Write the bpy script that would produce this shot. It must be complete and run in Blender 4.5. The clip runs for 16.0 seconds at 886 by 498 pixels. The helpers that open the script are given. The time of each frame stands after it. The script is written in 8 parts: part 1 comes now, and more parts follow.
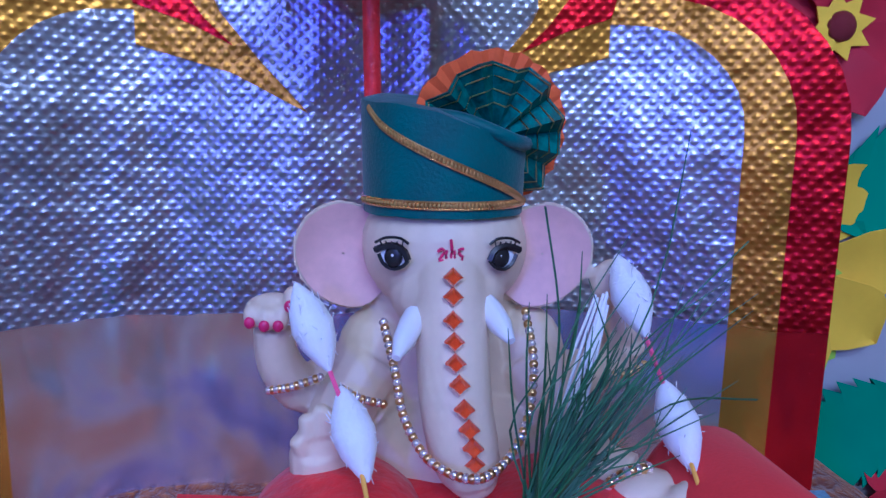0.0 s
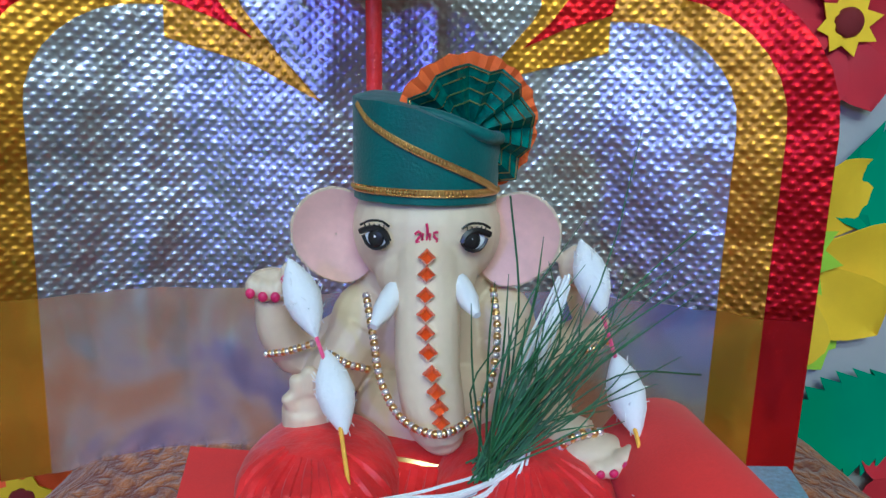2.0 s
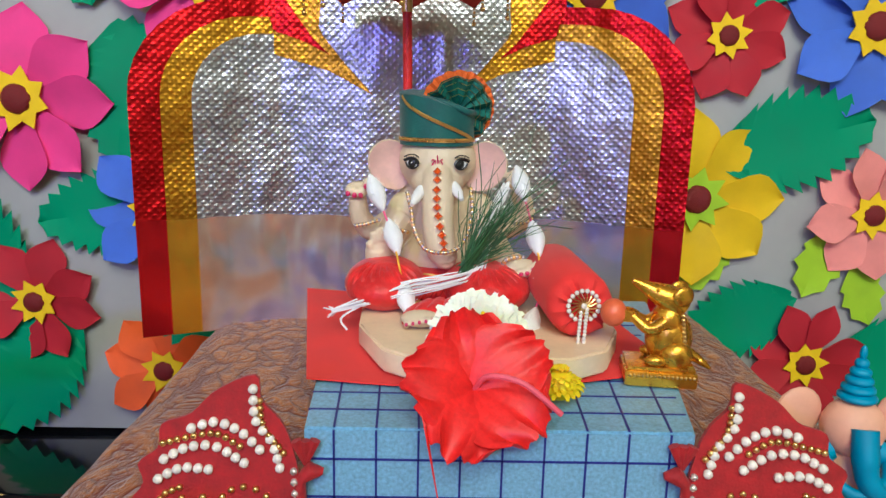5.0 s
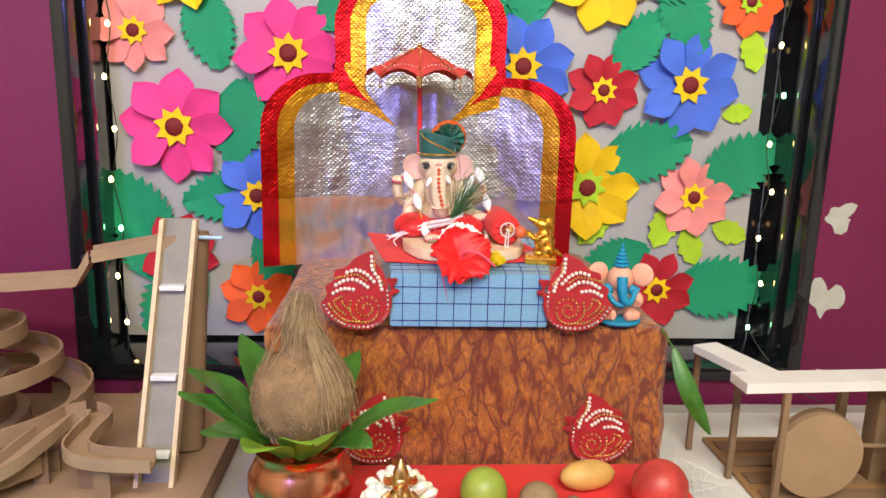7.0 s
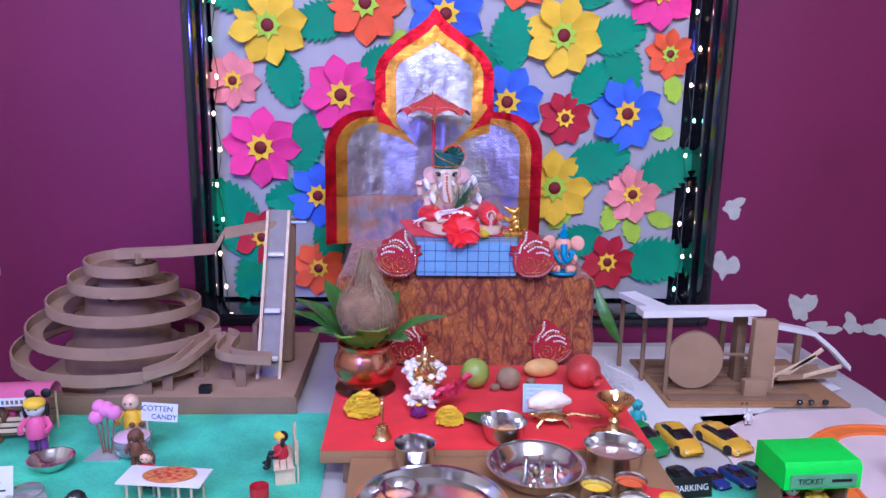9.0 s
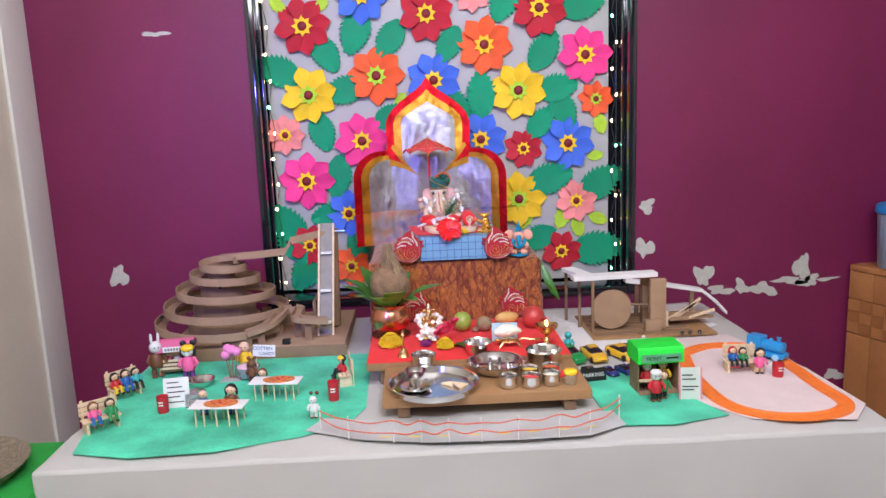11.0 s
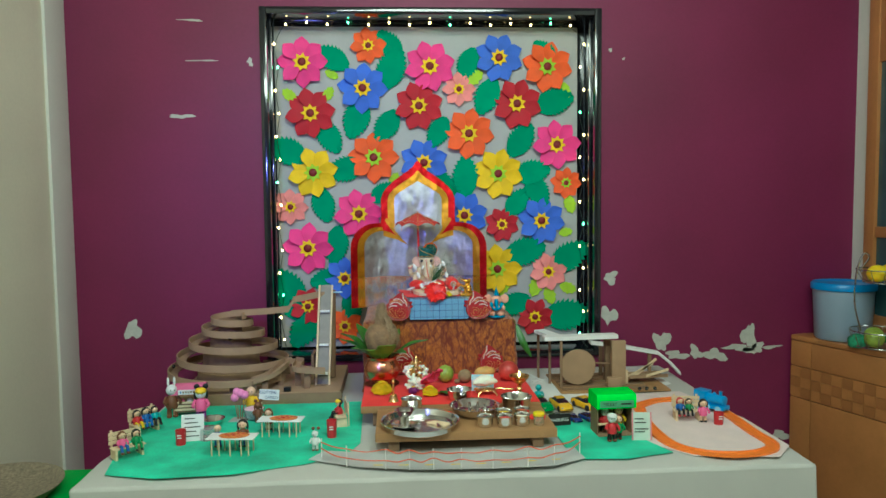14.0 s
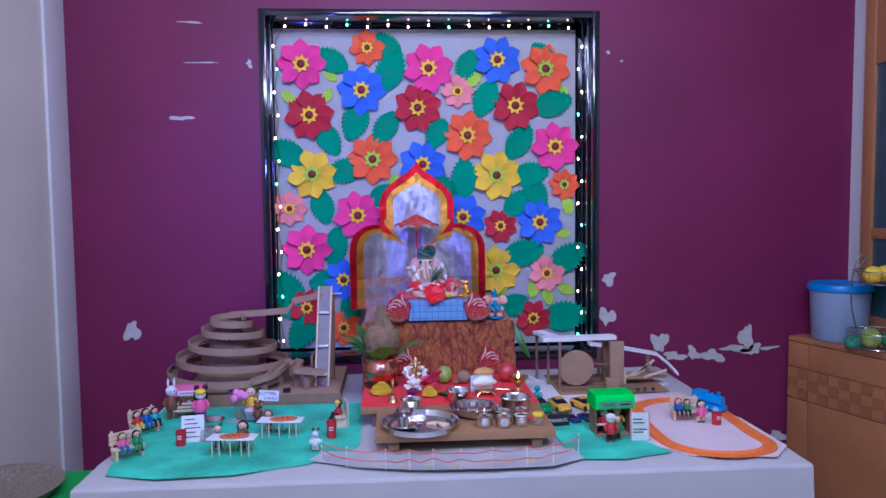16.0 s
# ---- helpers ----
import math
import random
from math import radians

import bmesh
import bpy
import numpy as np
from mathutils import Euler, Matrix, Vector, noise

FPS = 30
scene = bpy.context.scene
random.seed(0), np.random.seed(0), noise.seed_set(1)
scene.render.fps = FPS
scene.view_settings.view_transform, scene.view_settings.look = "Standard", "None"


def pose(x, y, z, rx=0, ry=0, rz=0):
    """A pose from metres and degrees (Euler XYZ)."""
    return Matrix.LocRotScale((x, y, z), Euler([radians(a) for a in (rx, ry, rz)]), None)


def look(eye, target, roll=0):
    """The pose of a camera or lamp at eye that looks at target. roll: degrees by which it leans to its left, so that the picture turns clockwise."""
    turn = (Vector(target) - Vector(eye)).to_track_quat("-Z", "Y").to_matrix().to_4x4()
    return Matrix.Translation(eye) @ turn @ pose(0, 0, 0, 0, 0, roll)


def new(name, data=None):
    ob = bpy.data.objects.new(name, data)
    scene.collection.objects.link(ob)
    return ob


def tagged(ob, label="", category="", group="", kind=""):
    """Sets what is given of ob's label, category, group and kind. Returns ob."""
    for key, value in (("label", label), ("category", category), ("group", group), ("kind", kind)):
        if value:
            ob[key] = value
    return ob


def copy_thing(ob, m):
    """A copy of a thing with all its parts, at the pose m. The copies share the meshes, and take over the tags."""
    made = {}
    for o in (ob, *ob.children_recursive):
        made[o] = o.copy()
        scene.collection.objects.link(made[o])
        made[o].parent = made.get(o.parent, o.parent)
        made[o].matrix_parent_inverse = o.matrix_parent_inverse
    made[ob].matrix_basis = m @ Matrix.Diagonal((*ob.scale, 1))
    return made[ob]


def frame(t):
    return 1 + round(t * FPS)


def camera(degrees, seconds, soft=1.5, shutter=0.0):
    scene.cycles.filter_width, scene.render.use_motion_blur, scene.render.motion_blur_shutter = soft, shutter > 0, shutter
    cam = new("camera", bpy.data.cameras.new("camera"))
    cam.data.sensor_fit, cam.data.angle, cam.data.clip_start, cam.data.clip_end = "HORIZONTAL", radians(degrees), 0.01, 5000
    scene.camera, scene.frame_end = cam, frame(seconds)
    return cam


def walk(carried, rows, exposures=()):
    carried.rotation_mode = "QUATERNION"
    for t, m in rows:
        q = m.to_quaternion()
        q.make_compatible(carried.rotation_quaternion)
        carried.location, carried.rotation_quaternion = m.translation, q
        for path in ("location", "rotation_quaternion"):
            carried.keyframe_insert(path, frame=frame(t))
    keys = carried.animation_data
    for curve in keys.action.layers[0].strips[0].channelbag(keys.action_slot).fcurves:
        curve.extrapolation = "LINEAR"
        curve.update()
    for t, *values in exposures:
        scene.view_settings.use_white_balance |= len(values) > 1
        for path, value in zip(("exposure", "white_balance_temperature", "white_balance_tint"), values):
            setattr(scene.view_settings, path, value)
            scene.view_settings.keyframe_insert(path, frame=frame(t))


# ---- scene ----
cam = camera(63.5, 16.0)
PATH = [
    (0, (0.091, 0.057, 1.246), (0.273, 2.019, 0.904), 1.1),
    (0.5, (0.106, 0.067, 1.242), (0.246, 2.031, 0.887), 1.4),
    (1, (0.11, 0.065, 1.239), (0.209, 2.025, 0.851), 2.0),
    (1.5, (0.111, 0.048, 1.247), (0.209, 2.008, 0.863), 2.2),
    (2, (0.11, 0.028, 1.251), (0.194, 1.988, 0.863), 1.9),
    (2.5, (0.11, 0.018, 1.249), (0.192, 1.975, 0.847), 1.8),
    (3, (0.109, -0.001, 1.242), (0.198, 1.952, 0.82), 2.7),
    (3.5, (0.108, -0.039, 1.241), (0.191, 1.909, 0.799), 2.8),
    (4, (0.108, -0.087, 1.241), (0.149, 1.858, 0.779), 2.5),
    (4.2, (0.112, -0.11, 1.242), (0.135, 1.838, 0.787), 1.7),
    (6.3, (0.096, -0.594, 1.275), (0.173, 1.363, 0.867), 1.2),
    (6.5, (0.086, -0.657, 1.278), (0.202, 1.295, 0.856), 1.2),
    (7, (0.055, -0.793, 1.304), (0.182, 1.16, 0.891), 1.6),
    (7.5, (0.04, -0.889, 1.317), (0.186, 1.055, 0.873), 1.9),
    (8, (0.051, -0.989, 1.319), (0.203, 0.951, 0.858), 2.1),
    (8.5, (0.052, -1.172, 1.351), (0.154, 0.785, 0.948), 1.2),
    (9, (0.031, -1.344, 1.369), (0.125, 0.611, 0.962), 1.0),
    (9.2, (0.024, -1.397, 1.38), (0.107, 0.559, 0.969), 0.1),
    (11.3, (0.047, -2.173, 1.438), (0.111, -0.198, 1.125), -2.2),
    (11.5, (0.044, -2.208, 1.429), (0.119, -0.227, 1.158), -1.3),
    (12, (0.044, -2.286, 1.428), (0.142, -0.299, 1.218), -1.1),
    (12.5, (0.039, -2.328, 1.425), (0.12, -0.337, 1.259), -1.3),
    (13, (0.024, -2.384, 1.426), (0.117, -0.39, 1.296), -0.9),
    (13.5, (0.012, -2.403, 1.429), (0.129, -0.411, 1.283), -0.4),
    (14, (0.01, -2.405, 1.43), (0.134, -0.414, 1.295), -0.6),
    (14.5, (0.018, -2.404, 1.422), (0.125, -0.411, 1.292), -0.7),
    (15, (0.016, -2.418, 1.429), (0.135, -0.426, 1.299), -0.7),
    (15.5, (0.015, -2.417, 1.429), (0.148, -0.426, 1.295), -0.9),
    (16, (0.003, -2.414, 1.429), (0.135, -0.422, 1.299), -0.6),
]
# the clip's camera adapts its brightness and white balance as the coloured lamp changes
ADAPT = [
    (0.0, -0.6, 3950, 24), (0.5, -0.65, 4000, 36), (1.0, -0.6, 4000, 38), (1.5, -0.2, 5400, 48), (2.0, -0.22, 4800, -14), (2.5, -0.2, 4800, -16), (3.0, -0.15, 4900, -16),
    (3.5, -0.02, 5600, 10), (4.0, 0.08, 5700, 10), (4.2, 0.05, 5800, 8), (6.3, 0.28, 6700, -26), (6.5, 0.34, 6700, -24), (7.0, 0.5, 7100, 6), (7.5, 0.4, 6800, 4), (8.0, 0.14, 4500, 24),
    (8.5, 0.12, 4750, 36), (9.0, 0.12, 4850, 38), (9.2, 0.32, 5500, 28), (11.3, 0.3, 5800, 18), (11.5, 0.3, 5800, 18), (12.0, 0.2, 5900, 20), (12.5, 0.05, 7000, 38), (13.0, 0.0, 6400, 22),
    (13.5, 0.0, 6300, 12), (14.0, -0.22, 5850, -22), (14.5, -0.22, 5700, -12), (15.0, -0.1, 6300, 16), (15.5, -0.2, 6000, 22), (16.0, -0.35, 4500, 36),
]
walk(cam, [(t, look(eye, target, roll)) for t, eye, target, roll in PATH], ADAPT)

# ---- light ----
world = bpy.data.worlds.new("world")
scene.world = world
world.use_nodes = True
world.node_tree.nodes["Background"].inputs[0].default_value = (0.75, 0.85, 1.0, 1)
world.node_tree.nodes["Background"].inputs[1].default_value = 0.12


def area_lamp(name, eye, target, size, size_y, power, colour):
    data = bpy.data.lights.new(name, "AREA")
    data.shape, data.size, data.size_y, data.energy, data.color = "RECTANGLE", size, size_y, power, colour
    ob = new(name, data)
    ob.matrix_world = look(eye, target)
    return ob


# tube lights of the room, and the coloured party lamp that washes the left of the shrine
area_lamp("tube_lamp", (0.3, -1.5, 2.85), (0.15, 0.2, 1.1), 1.3, 0.25, 26, (1.0, 0.96, 0.9))
area_lamp("tube_lamp", (0.1, -2.55, 2.86), (0.1, 0.5, 1.2), 2.0, 0.35, 70, (1.0, 0.97, 0.94))
wash = bpy.data.lights.new("party_lamp", "SPOT")
wash.energy, wash.color, wash.spot_size, wash.spot_blend, wash.shadow_soft_size = 55, (0.22, 0.2, 1.0), radians(50), 0.8, 0.05
new("party_lamp", wash).matrix_world = look((-0.75, -1.9, 1.75), (-0.2, 0.5, 1.3))


# ---- materials ----
def mat(name, col, rough=0.6, metal=0.0, var=0.18, scale=30.0, bump=0.15, bscale=300.0, sheen=0.0, coat=0.0, trans=0.0, emit=0.0, sub=0.0, alpha=1.0, each=0.0):
    """Principled surface with two scales of colour variation and fine relief."""
    m = bpy.data.materials.new(name)
    m.use_nodes = True
    nt = m.node_tree
    N, L = nt.nodes, nt.links
    b = N["Principled BSDF"]
    tc = N.new("ShaderNodeTexCoord")
    n1, n2 = N.new("ShaderNodeTexNoise"), N.new("ShaderNodeTexNoise")
    n1.inputs["Scale"].default_value, n1.inputs["Detail"].default_value = scale, 5
    n2.inputs["Scale"].default_value, n2.inputs["Detail"].default_value = bscale, 3
    L.new(tc.outputs["Object"], n1.inputs["Vector"])
    L.new(tc.outputs["Object"], n2.inputs["Vector"])
    add = N.new("ShaderNodeMath")
    add.operation = "MULTIPLY_ADD"
    L.new(n2.outputs["Fac"], add.inputs[0])
    add.inputs[1].default_value = 0.35
    L.new(n1.outputs["Fac"], add.inputs[2])
    ramp = N.new("ShaderNodeValToRGB")
    ramp.color_ramp.elements[0].position, ramp.color_ramp.elements[1].position = 0.4, 0.95
    ramp.color_ramp.elements[0].color = (*[c * (1 - var) for c in col], 1)
    ramp.color_ramp.elements[1].color = (*[min(1, c * (1 + var)) for c in col], 1)
    L.new(add.outputs[0], ramp.inputs[0])
    out = ramp.outputs[0]
    if each:
        info, hsv, mul = N.new("ShaderNodeObjectInfo"), N.new("ShaderNodeHueSaturation"), N.new("ShaderNodeMath")
        mul.operation = "MULTIPLY_ADD"
        L.new(info.outputs["Random"], mul.inputs[0])
        mul.inputs[1].default_value, mul.inputs[2].default_value = each, 1 - each / 2
        L.new(mul.outputs[0], hsv.inputs["Value"])
        L.new(out, hsv.inputs["Color"])
        out = hsv.outputs[0]
    L.new(out, b.inputs["Base Color"])
    rr = N.new("ShaderNodeMapRange")
    rr.inputs["To Min"].default_value, rr.inputs["To Max"].default_value = max(0.02, rough * 0.8), min(1, rough * 1.2)
    L.new(n1.outputs["Fac"], rr.inputs["Value"])
    L.new(rr.outputs[0], b.inputs["Roughness"])
    b.inputs["Metallic"].default_value = metal
    b.inputs["Sheen Weight"].default_value = sheen
    b.inputs["Coat Weight"].default_value = coat
    b.inputs["Transmission Weight"].default_value = trans
    b.inputs["Subsurface Weight"].default_value = sub
    b.inputs["Subsurface Radius"].default_value = (0.01, 0.005, 0.003)
    b.inputs["Alpha"].default_value = alpha
    if emit:
        b.inputs["Emission Color"].default_value = (*col, 1)
        b.inputs["Emission Strength"].default_value = emit
    if bump:
        bp = N.new("ShaderNodeBump")
        bp.inputs["Strength"].default_value, bp.inputs["Distance"].default_value = bump, min(0.002, 0.3 / bscale)
        L.new(n2.outputs["Fac"], bp.inputs["Height"])
        L.new(bp.outputs[0], b.inputs["Normal"])
    return m


def foil(name, col, rough=0.22):
    """Embossed foil: a lattice of small dots above, smooth and crinkled below with painted-in reflections."""
    m = mat(name, col, rough, 1.0, 0.25, 25, 0, 60)
    N, L = m.node_tree.nodes, m.node_tree.links
    b = N["Principled BSDF"]
    tc, sep = N.new("ShaderNodeTexCoord"), N.new("ShaderNodeSeparateXYZ")
    L.new(tc.outputs["Object"], sep.inputs[0])

    def math_node(op, a, c):
        n = N.new("ShaderNodeMath")
        n.operation = op
        for i, v in enumerate((a, c)):
            if isinstance(v, (int, float)):
                n.inputs[i].default_value = v
            else:
                L.new(v, n.inputs[i])
        return n.outputs[0]
    u = math_node("ADD", sep.outputs[0], sep.outputs[2])
    v = math_node("SUBTRACT", sep.outputs[0], sep.outputs[2])
    dots = math_node("MULTIPLY", math_node("SINE", math_node("MULTIPLY", u, 400), 0), math_node("SINE", math_node("MULTIPLY", v, 400), 0))
    dots = math_node("POWER", math_node("ABSOLUTE", dots, 0), 2.4)
    wav = N.new("ShaderNodeTexNoise")
    wav.inputs["Scale"].default_value = 14
    L.new(tc.outputs["Object"], wav.inputs["Vector"])
    above = math_node("GREATER_THAN", math_node("ADD", sep.outputs[2], math_node("MULTIPLY", wav.outputs["Fac"], 0.016)), 0.13)
    dots = math_node("MULTIPLY", dots, above)
    gloss = math_node("ADD", math_node("MULTIPLY", above, rough - 0.26), 0.26)
    # the lower sheet is smooth; on silver, copper-to-blue reflections are painted into the colour
    reflect_noise, painted_reflection, both = N.new("ShaderNodeTexNoise"), N.new("ShaderNodeValToRGB"), N.new("ShaderNodeMixRGB")
    reflect_noise.inputs["Scale"].default_value, reflect_noise.inputs["Distortion"].default_value, reflect_noise.inputs["Detail"].default_value = 11, 0.7, 3
    L.new(tc.outputs["Object"], reflect_noise.inputs["Vector"])
    L.new(reflect_noise.outputs["Fac"], painted_reflection.inputs[0])
    he = painted_reflection.color_ramp.elements
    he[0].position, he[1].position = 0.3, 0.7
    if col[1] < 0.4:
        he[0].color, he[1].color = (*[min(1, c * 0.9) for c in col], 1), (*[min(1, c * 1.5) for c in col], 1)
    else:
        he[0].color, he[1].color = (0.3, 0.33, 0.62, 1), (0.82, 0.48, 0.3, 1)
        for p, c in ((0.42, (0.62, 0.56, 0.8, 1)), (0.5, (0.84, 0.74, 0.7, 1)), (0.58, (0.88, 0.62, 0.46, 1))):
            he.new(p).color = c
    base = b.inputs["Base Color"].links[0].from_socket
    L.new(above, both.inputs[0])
    L.new(painted_reflection.outputs[0], both.inputs[1])
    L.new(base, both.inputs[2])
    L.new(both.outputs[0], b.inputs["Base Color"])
    L.new(gloss, b.inputs["Roughness"])
    L.new(math_node("ADD", math_node("MULTIPLY", above, 0.2), 0.8), b.inputs["Metallic"])
    # crinkles: broad waves on the lower sheet, creased cells and fine horizontal ripples on the embossed sheet
    def relief(kind, scale, stretch):
        mp, tx = N.new("ShaderNodeMapping"), N.new(kind)
        mp.inputs["Scale"].default_value = stretch
        L.new(tc.outputs["Object"], mp.inputs["Vector"])
        L.new(mp.outputs[0], tx.inputs["Vector"])
        tx.inputs["Scale"].default_value = scale
        return tx
    broad = relief("ShaderNodeTexNoise", 11, (1.6, 1, 0.7))
    cells = relief("ShaderNodeTexVoronoi", 85, (1, 1, 1.5))
    ripple = relief("ShaderNodeTexNoise", 38, (0.8, 1, 1.3))
    b0, b1, b2 = N.new("ShaderNodeBump"), N.new("ShaderNodeBump"), N.new("ShaderNodeBump")
    b0.inputs["Strength"].default_value, b0.inputs["Distance"].default_value = 0.8, 0.014
    b1.inputs["Strength"].default_value, b1.inputs["Distance"].default_value = 0.36, 0.003
    b2.inputs["Strength"].default_value, b2.inputs["Distance"].default_value = 0.34, 0.0012
    L.new(broad.outputs["Fac"], b0.inputs["Height"])
    both_crinkles = math_node("ADD", math_node("MULTIPLY", cells.outputs["Distance"], 0.5), ripple.outputs["Fac"])
    L.new(math_node("MULTIPLY", both_crinkles, math_node("ADD", math_node("MULTIPLY", above, 0.9), 0.1)), b1.inputs["Height"])
    L.new(dots, b2.inputs["Height"])
    L.new(b0.outputs[0], b1.inputs["Normal"])
    L.new(b1.outputs[0], b2.inputs["Normal"])
    L.new(b2.outputs[0], b.inputs["Normal"])
    return m


def crushed(name, dark, light):
    """Crushed tie-dye cloth: thin dark dye lines along slanting creases on ochre."""
    m = mat(name, light, 0.75, 0, 0.2, 20, 0, 400, sheen=0.3)
    N, L = m.node_tree.nodes, m.node_tree.links
    b = N["Principled BSDF"]
    tc = N.new("ShaderNodeTexCoord")

    def math_node(op, p, q):
        n = N.new("ShaderNodeMath")
        n.operation = op
        for i, v in enumerate((p, q)):
            if isinstance(v, (int, float)):
                n.inputs[i].default_value = v
            else:
                L.new(v, n.inputs[i])
        return n.outputs[0]

    def crease(scale, turn, stretch, sharp):
        mp, no = N.new("ShaderNodeMapping"), N.new("ShaderNodeTexNoise")
        mp.inputs["Rotation"].default_value = (0.3, turn, 0.5)
        mp.inputs["Scale"].default_value = stretch
        L.new(tc.outputs["Object"], mp.inputs["Vector"])
        L.new(mp.outputs[0], no.inputs["Vector"])
        no.inputs["Scale"].default_value, no.inputs["Detail"].default_value, no.inputs["Distortion"].default_value = scale, 6, 0.5
        ridge = math_node("SUBTRACT", 1.0, math_node("MULTIPLY", math_node("ABSOLUTE", math_node("SUBTRACT", no.outputs["Fac"], 0.5), 0), 5.0))
        return math_node("POWER", math_node("MAXIMUM", ridge, 0.0), sharp)
    one, two, three = crease(22, 0.75, (1.6, 1, 0.7), 1.8), crease(34, -1.0, (1.6, 1, 0.7), 2.0), crease(90, 0.4, (1, 1, 0.7), 1.0)
    lines = math_node("MAXIMUM", math_node("MAXIMUM", one, math_node("MULTIPLY", two, 0.8)), math_node("MULTIPLY", three, 0.6))
    ramp = N.new("ShaderNodeValToRGB")
    e = ramp.color_ramp.elements
    e[0].position, e[1].position = 0.05, 0.85
    e[0].color, e[1].color = (*light, 1), (*dark, 1)
    mid = e.new(0.42)
    mid.color = (*[p * 0.4 + q * 0.6 for p, q in zip(dark, light)], 1)
    L.new(lines, ramp.inputs[0])
    L.new(ramp.outputs[0], b.inputs["Base Color"])
    bp = N.new("ShaderNodeBump")
    bp.invert = True
    bp.inputs["Strength"].default_value, bp.inputs["Distance"].default_value = 0.7, 0.006
    L.new(lines, bp.inputs["Height"])
    L.new(bp.outputs[0], b.inputs["Normal"])
    return m


M_PURPLE = mat("purple_wall_paint", (0.165, 0.008, 0.062), 0.55, var=0.16, scale=2.5, bump=0.12, bscale=90)
M_CREAM = mat("cream_wall_paint", (0.72, 0.68, 0.55), 0.6, var=0.08, scale=2, bump=0.1, bscale=90)
M_WHITE = mat("white_wall_paint", (0.68, 0.67, 0.63), 0.6, var=0.06, scale=3, bump=0.08, bscale=90)
M_PLASTER = mat("bare_plaster", (0.5, 0.5, 0.45), 0.9, var=0.15, scale=40, bump=0.4, bscale=200)
M_FLOOR = mat("floor_tile", (0.45, 0.42, 0.37), 0.25, var=0.1, scale=5, bump=0.03)
M_BLACK = mat("black_gloss_frame", (0.008, 0.009, 0.013), 0.12, var=0.4, scale=8, bump=0.02, coat=0.6)
M_BOARD = mat("white_sheet_board", (0.46, 0.455, 0.45), 0.7, var=0.06, scale=6, bump=0.1, bscale=60)
M_CLOTH = mat("white_table_sheet", (0.5, 0.49, 0.46), 0.8, var=0.06, scale=5, bump=0.2, bscale=700, sheen=0.2)
M_PAPERW = mat("white_paper", (0.78, 0.78, 0.77), 0.75, var=0.05, scale=20, bump=0.08)
M_GREENP = mat("green_painted_paper", (0.09, 0.58, 0.36), 0.7, var=0.45, scale=9, bump=0.1)
M_REDP = mat("red_felt", (0.78, 0.03, 0.028), 0.9, var=0.12, scale=25, bump=0.4, bscale=900, sheen=0.08)
M_REDC = mat("red_satin", (0.7, 0.016, 0.02), 0.5, var=0.3, scale=60, bump=0.8, bscale=130, sheen=0.1)
M_WOODB = mat("brown_board", (0.36, 0.2, 0.085), 0.5, var=0.12, scale=14, bump=0.1, bscale=120)
M_WOOD = mat("pale_wood", (0.82, 0.63, 0.43), 0.5, var=0.12, scale=25, bump=0.15, bscale=260)
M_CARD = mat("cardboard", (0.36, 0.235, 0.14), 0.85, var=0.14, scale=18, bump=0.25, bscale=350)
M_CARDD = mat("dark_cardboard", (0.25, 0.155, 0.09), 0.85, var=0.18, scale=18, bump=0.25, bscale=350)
M_STICK = mat("ice_cream_stick", (0.72, 0.56, 0.36), 0.7, var=0.15, scale=60, bump=0.2)
M_BROWN = crushed("crushed_brown_cloth", (0.17, 0.027, 0.006), (0.58, 0.19, 0.022))
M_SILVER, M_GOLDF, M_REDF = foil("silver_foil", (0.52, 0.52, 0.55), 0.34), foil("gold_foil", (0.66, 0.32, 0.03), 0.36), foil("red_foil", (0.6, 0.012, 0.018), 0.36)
M_STEEL = mat("stainless_steel", (0.72, 0.71, 0.69), 0.16, 1, 0.1, 30, 0.02)
M_COPPER = mat("polished_copper", (0.72, 0.3, 0.17), 0.22, 1, 0.15, 20, 0.05)
M_BRASS = mat("brass", (0.75, 0.5, 0.2), 0.28, 1, 0.2, 60, 0.1)
M_GOLD = mat("gold_lacquer", (0.72, 0.36, 0.04), 0.27, 0.85, 0.25, 70, 0.25, 500)
M_PEARL = mat("pearl_bead", (0.8, 0.74, 0.66), 0.25, 0, 0.1, 80, 0, coat=0.5)
M_GEM = mat("clear_rhinestone", (0.75, 0.68, 0.66), 0.12, 0.7, 0.3, 300, 0)
M_GEMR = mat("orange_jewel", (0.85, 0.08, 0.01), 0.08, 0.2, 0.35, 200, 0, coat=1)
M_SKIN = mat("cream_idol_paint", (0.72, 0.58, 0.41), 0.5, 0, 0.06, 30, 0.08, 400, sub=0.05)
M_PINK = mat("pink_idol_paint", (0.76, 0.47, 0.42), 0.55, 0, 0.15, 60, 0.05)
M_INK = mat("black_paint", (0.012, 0.01, 0.01), 0.4, 0, 0.2, 50, 0)
M_WHT = mat("white_paint", (0.82, 0.82, 0.82), 0.45, 0, 0.05, 50, 0)
M_MAG = mat("magenta_paint", (0.6, 0.02, 0.12), 0.35, 0, 0.2, 50, 0)
M_TEAL = mat("teal_cloth", (0.004, 0.095, 0.085), 0.6, 0, 0.25, 80, 0.7, 800, sheen=0.2)
M_TEALG = mat("teal_brocade", (0.012, 0.13, 0.1), 0.45, 0.3, 0.8, 260, 0.5, 900)
M_ORANGEF = mat("orange_felt", (0.8, 0.14, 0.02), 0.8, 0, 0.12, 80, 0.3, 900)
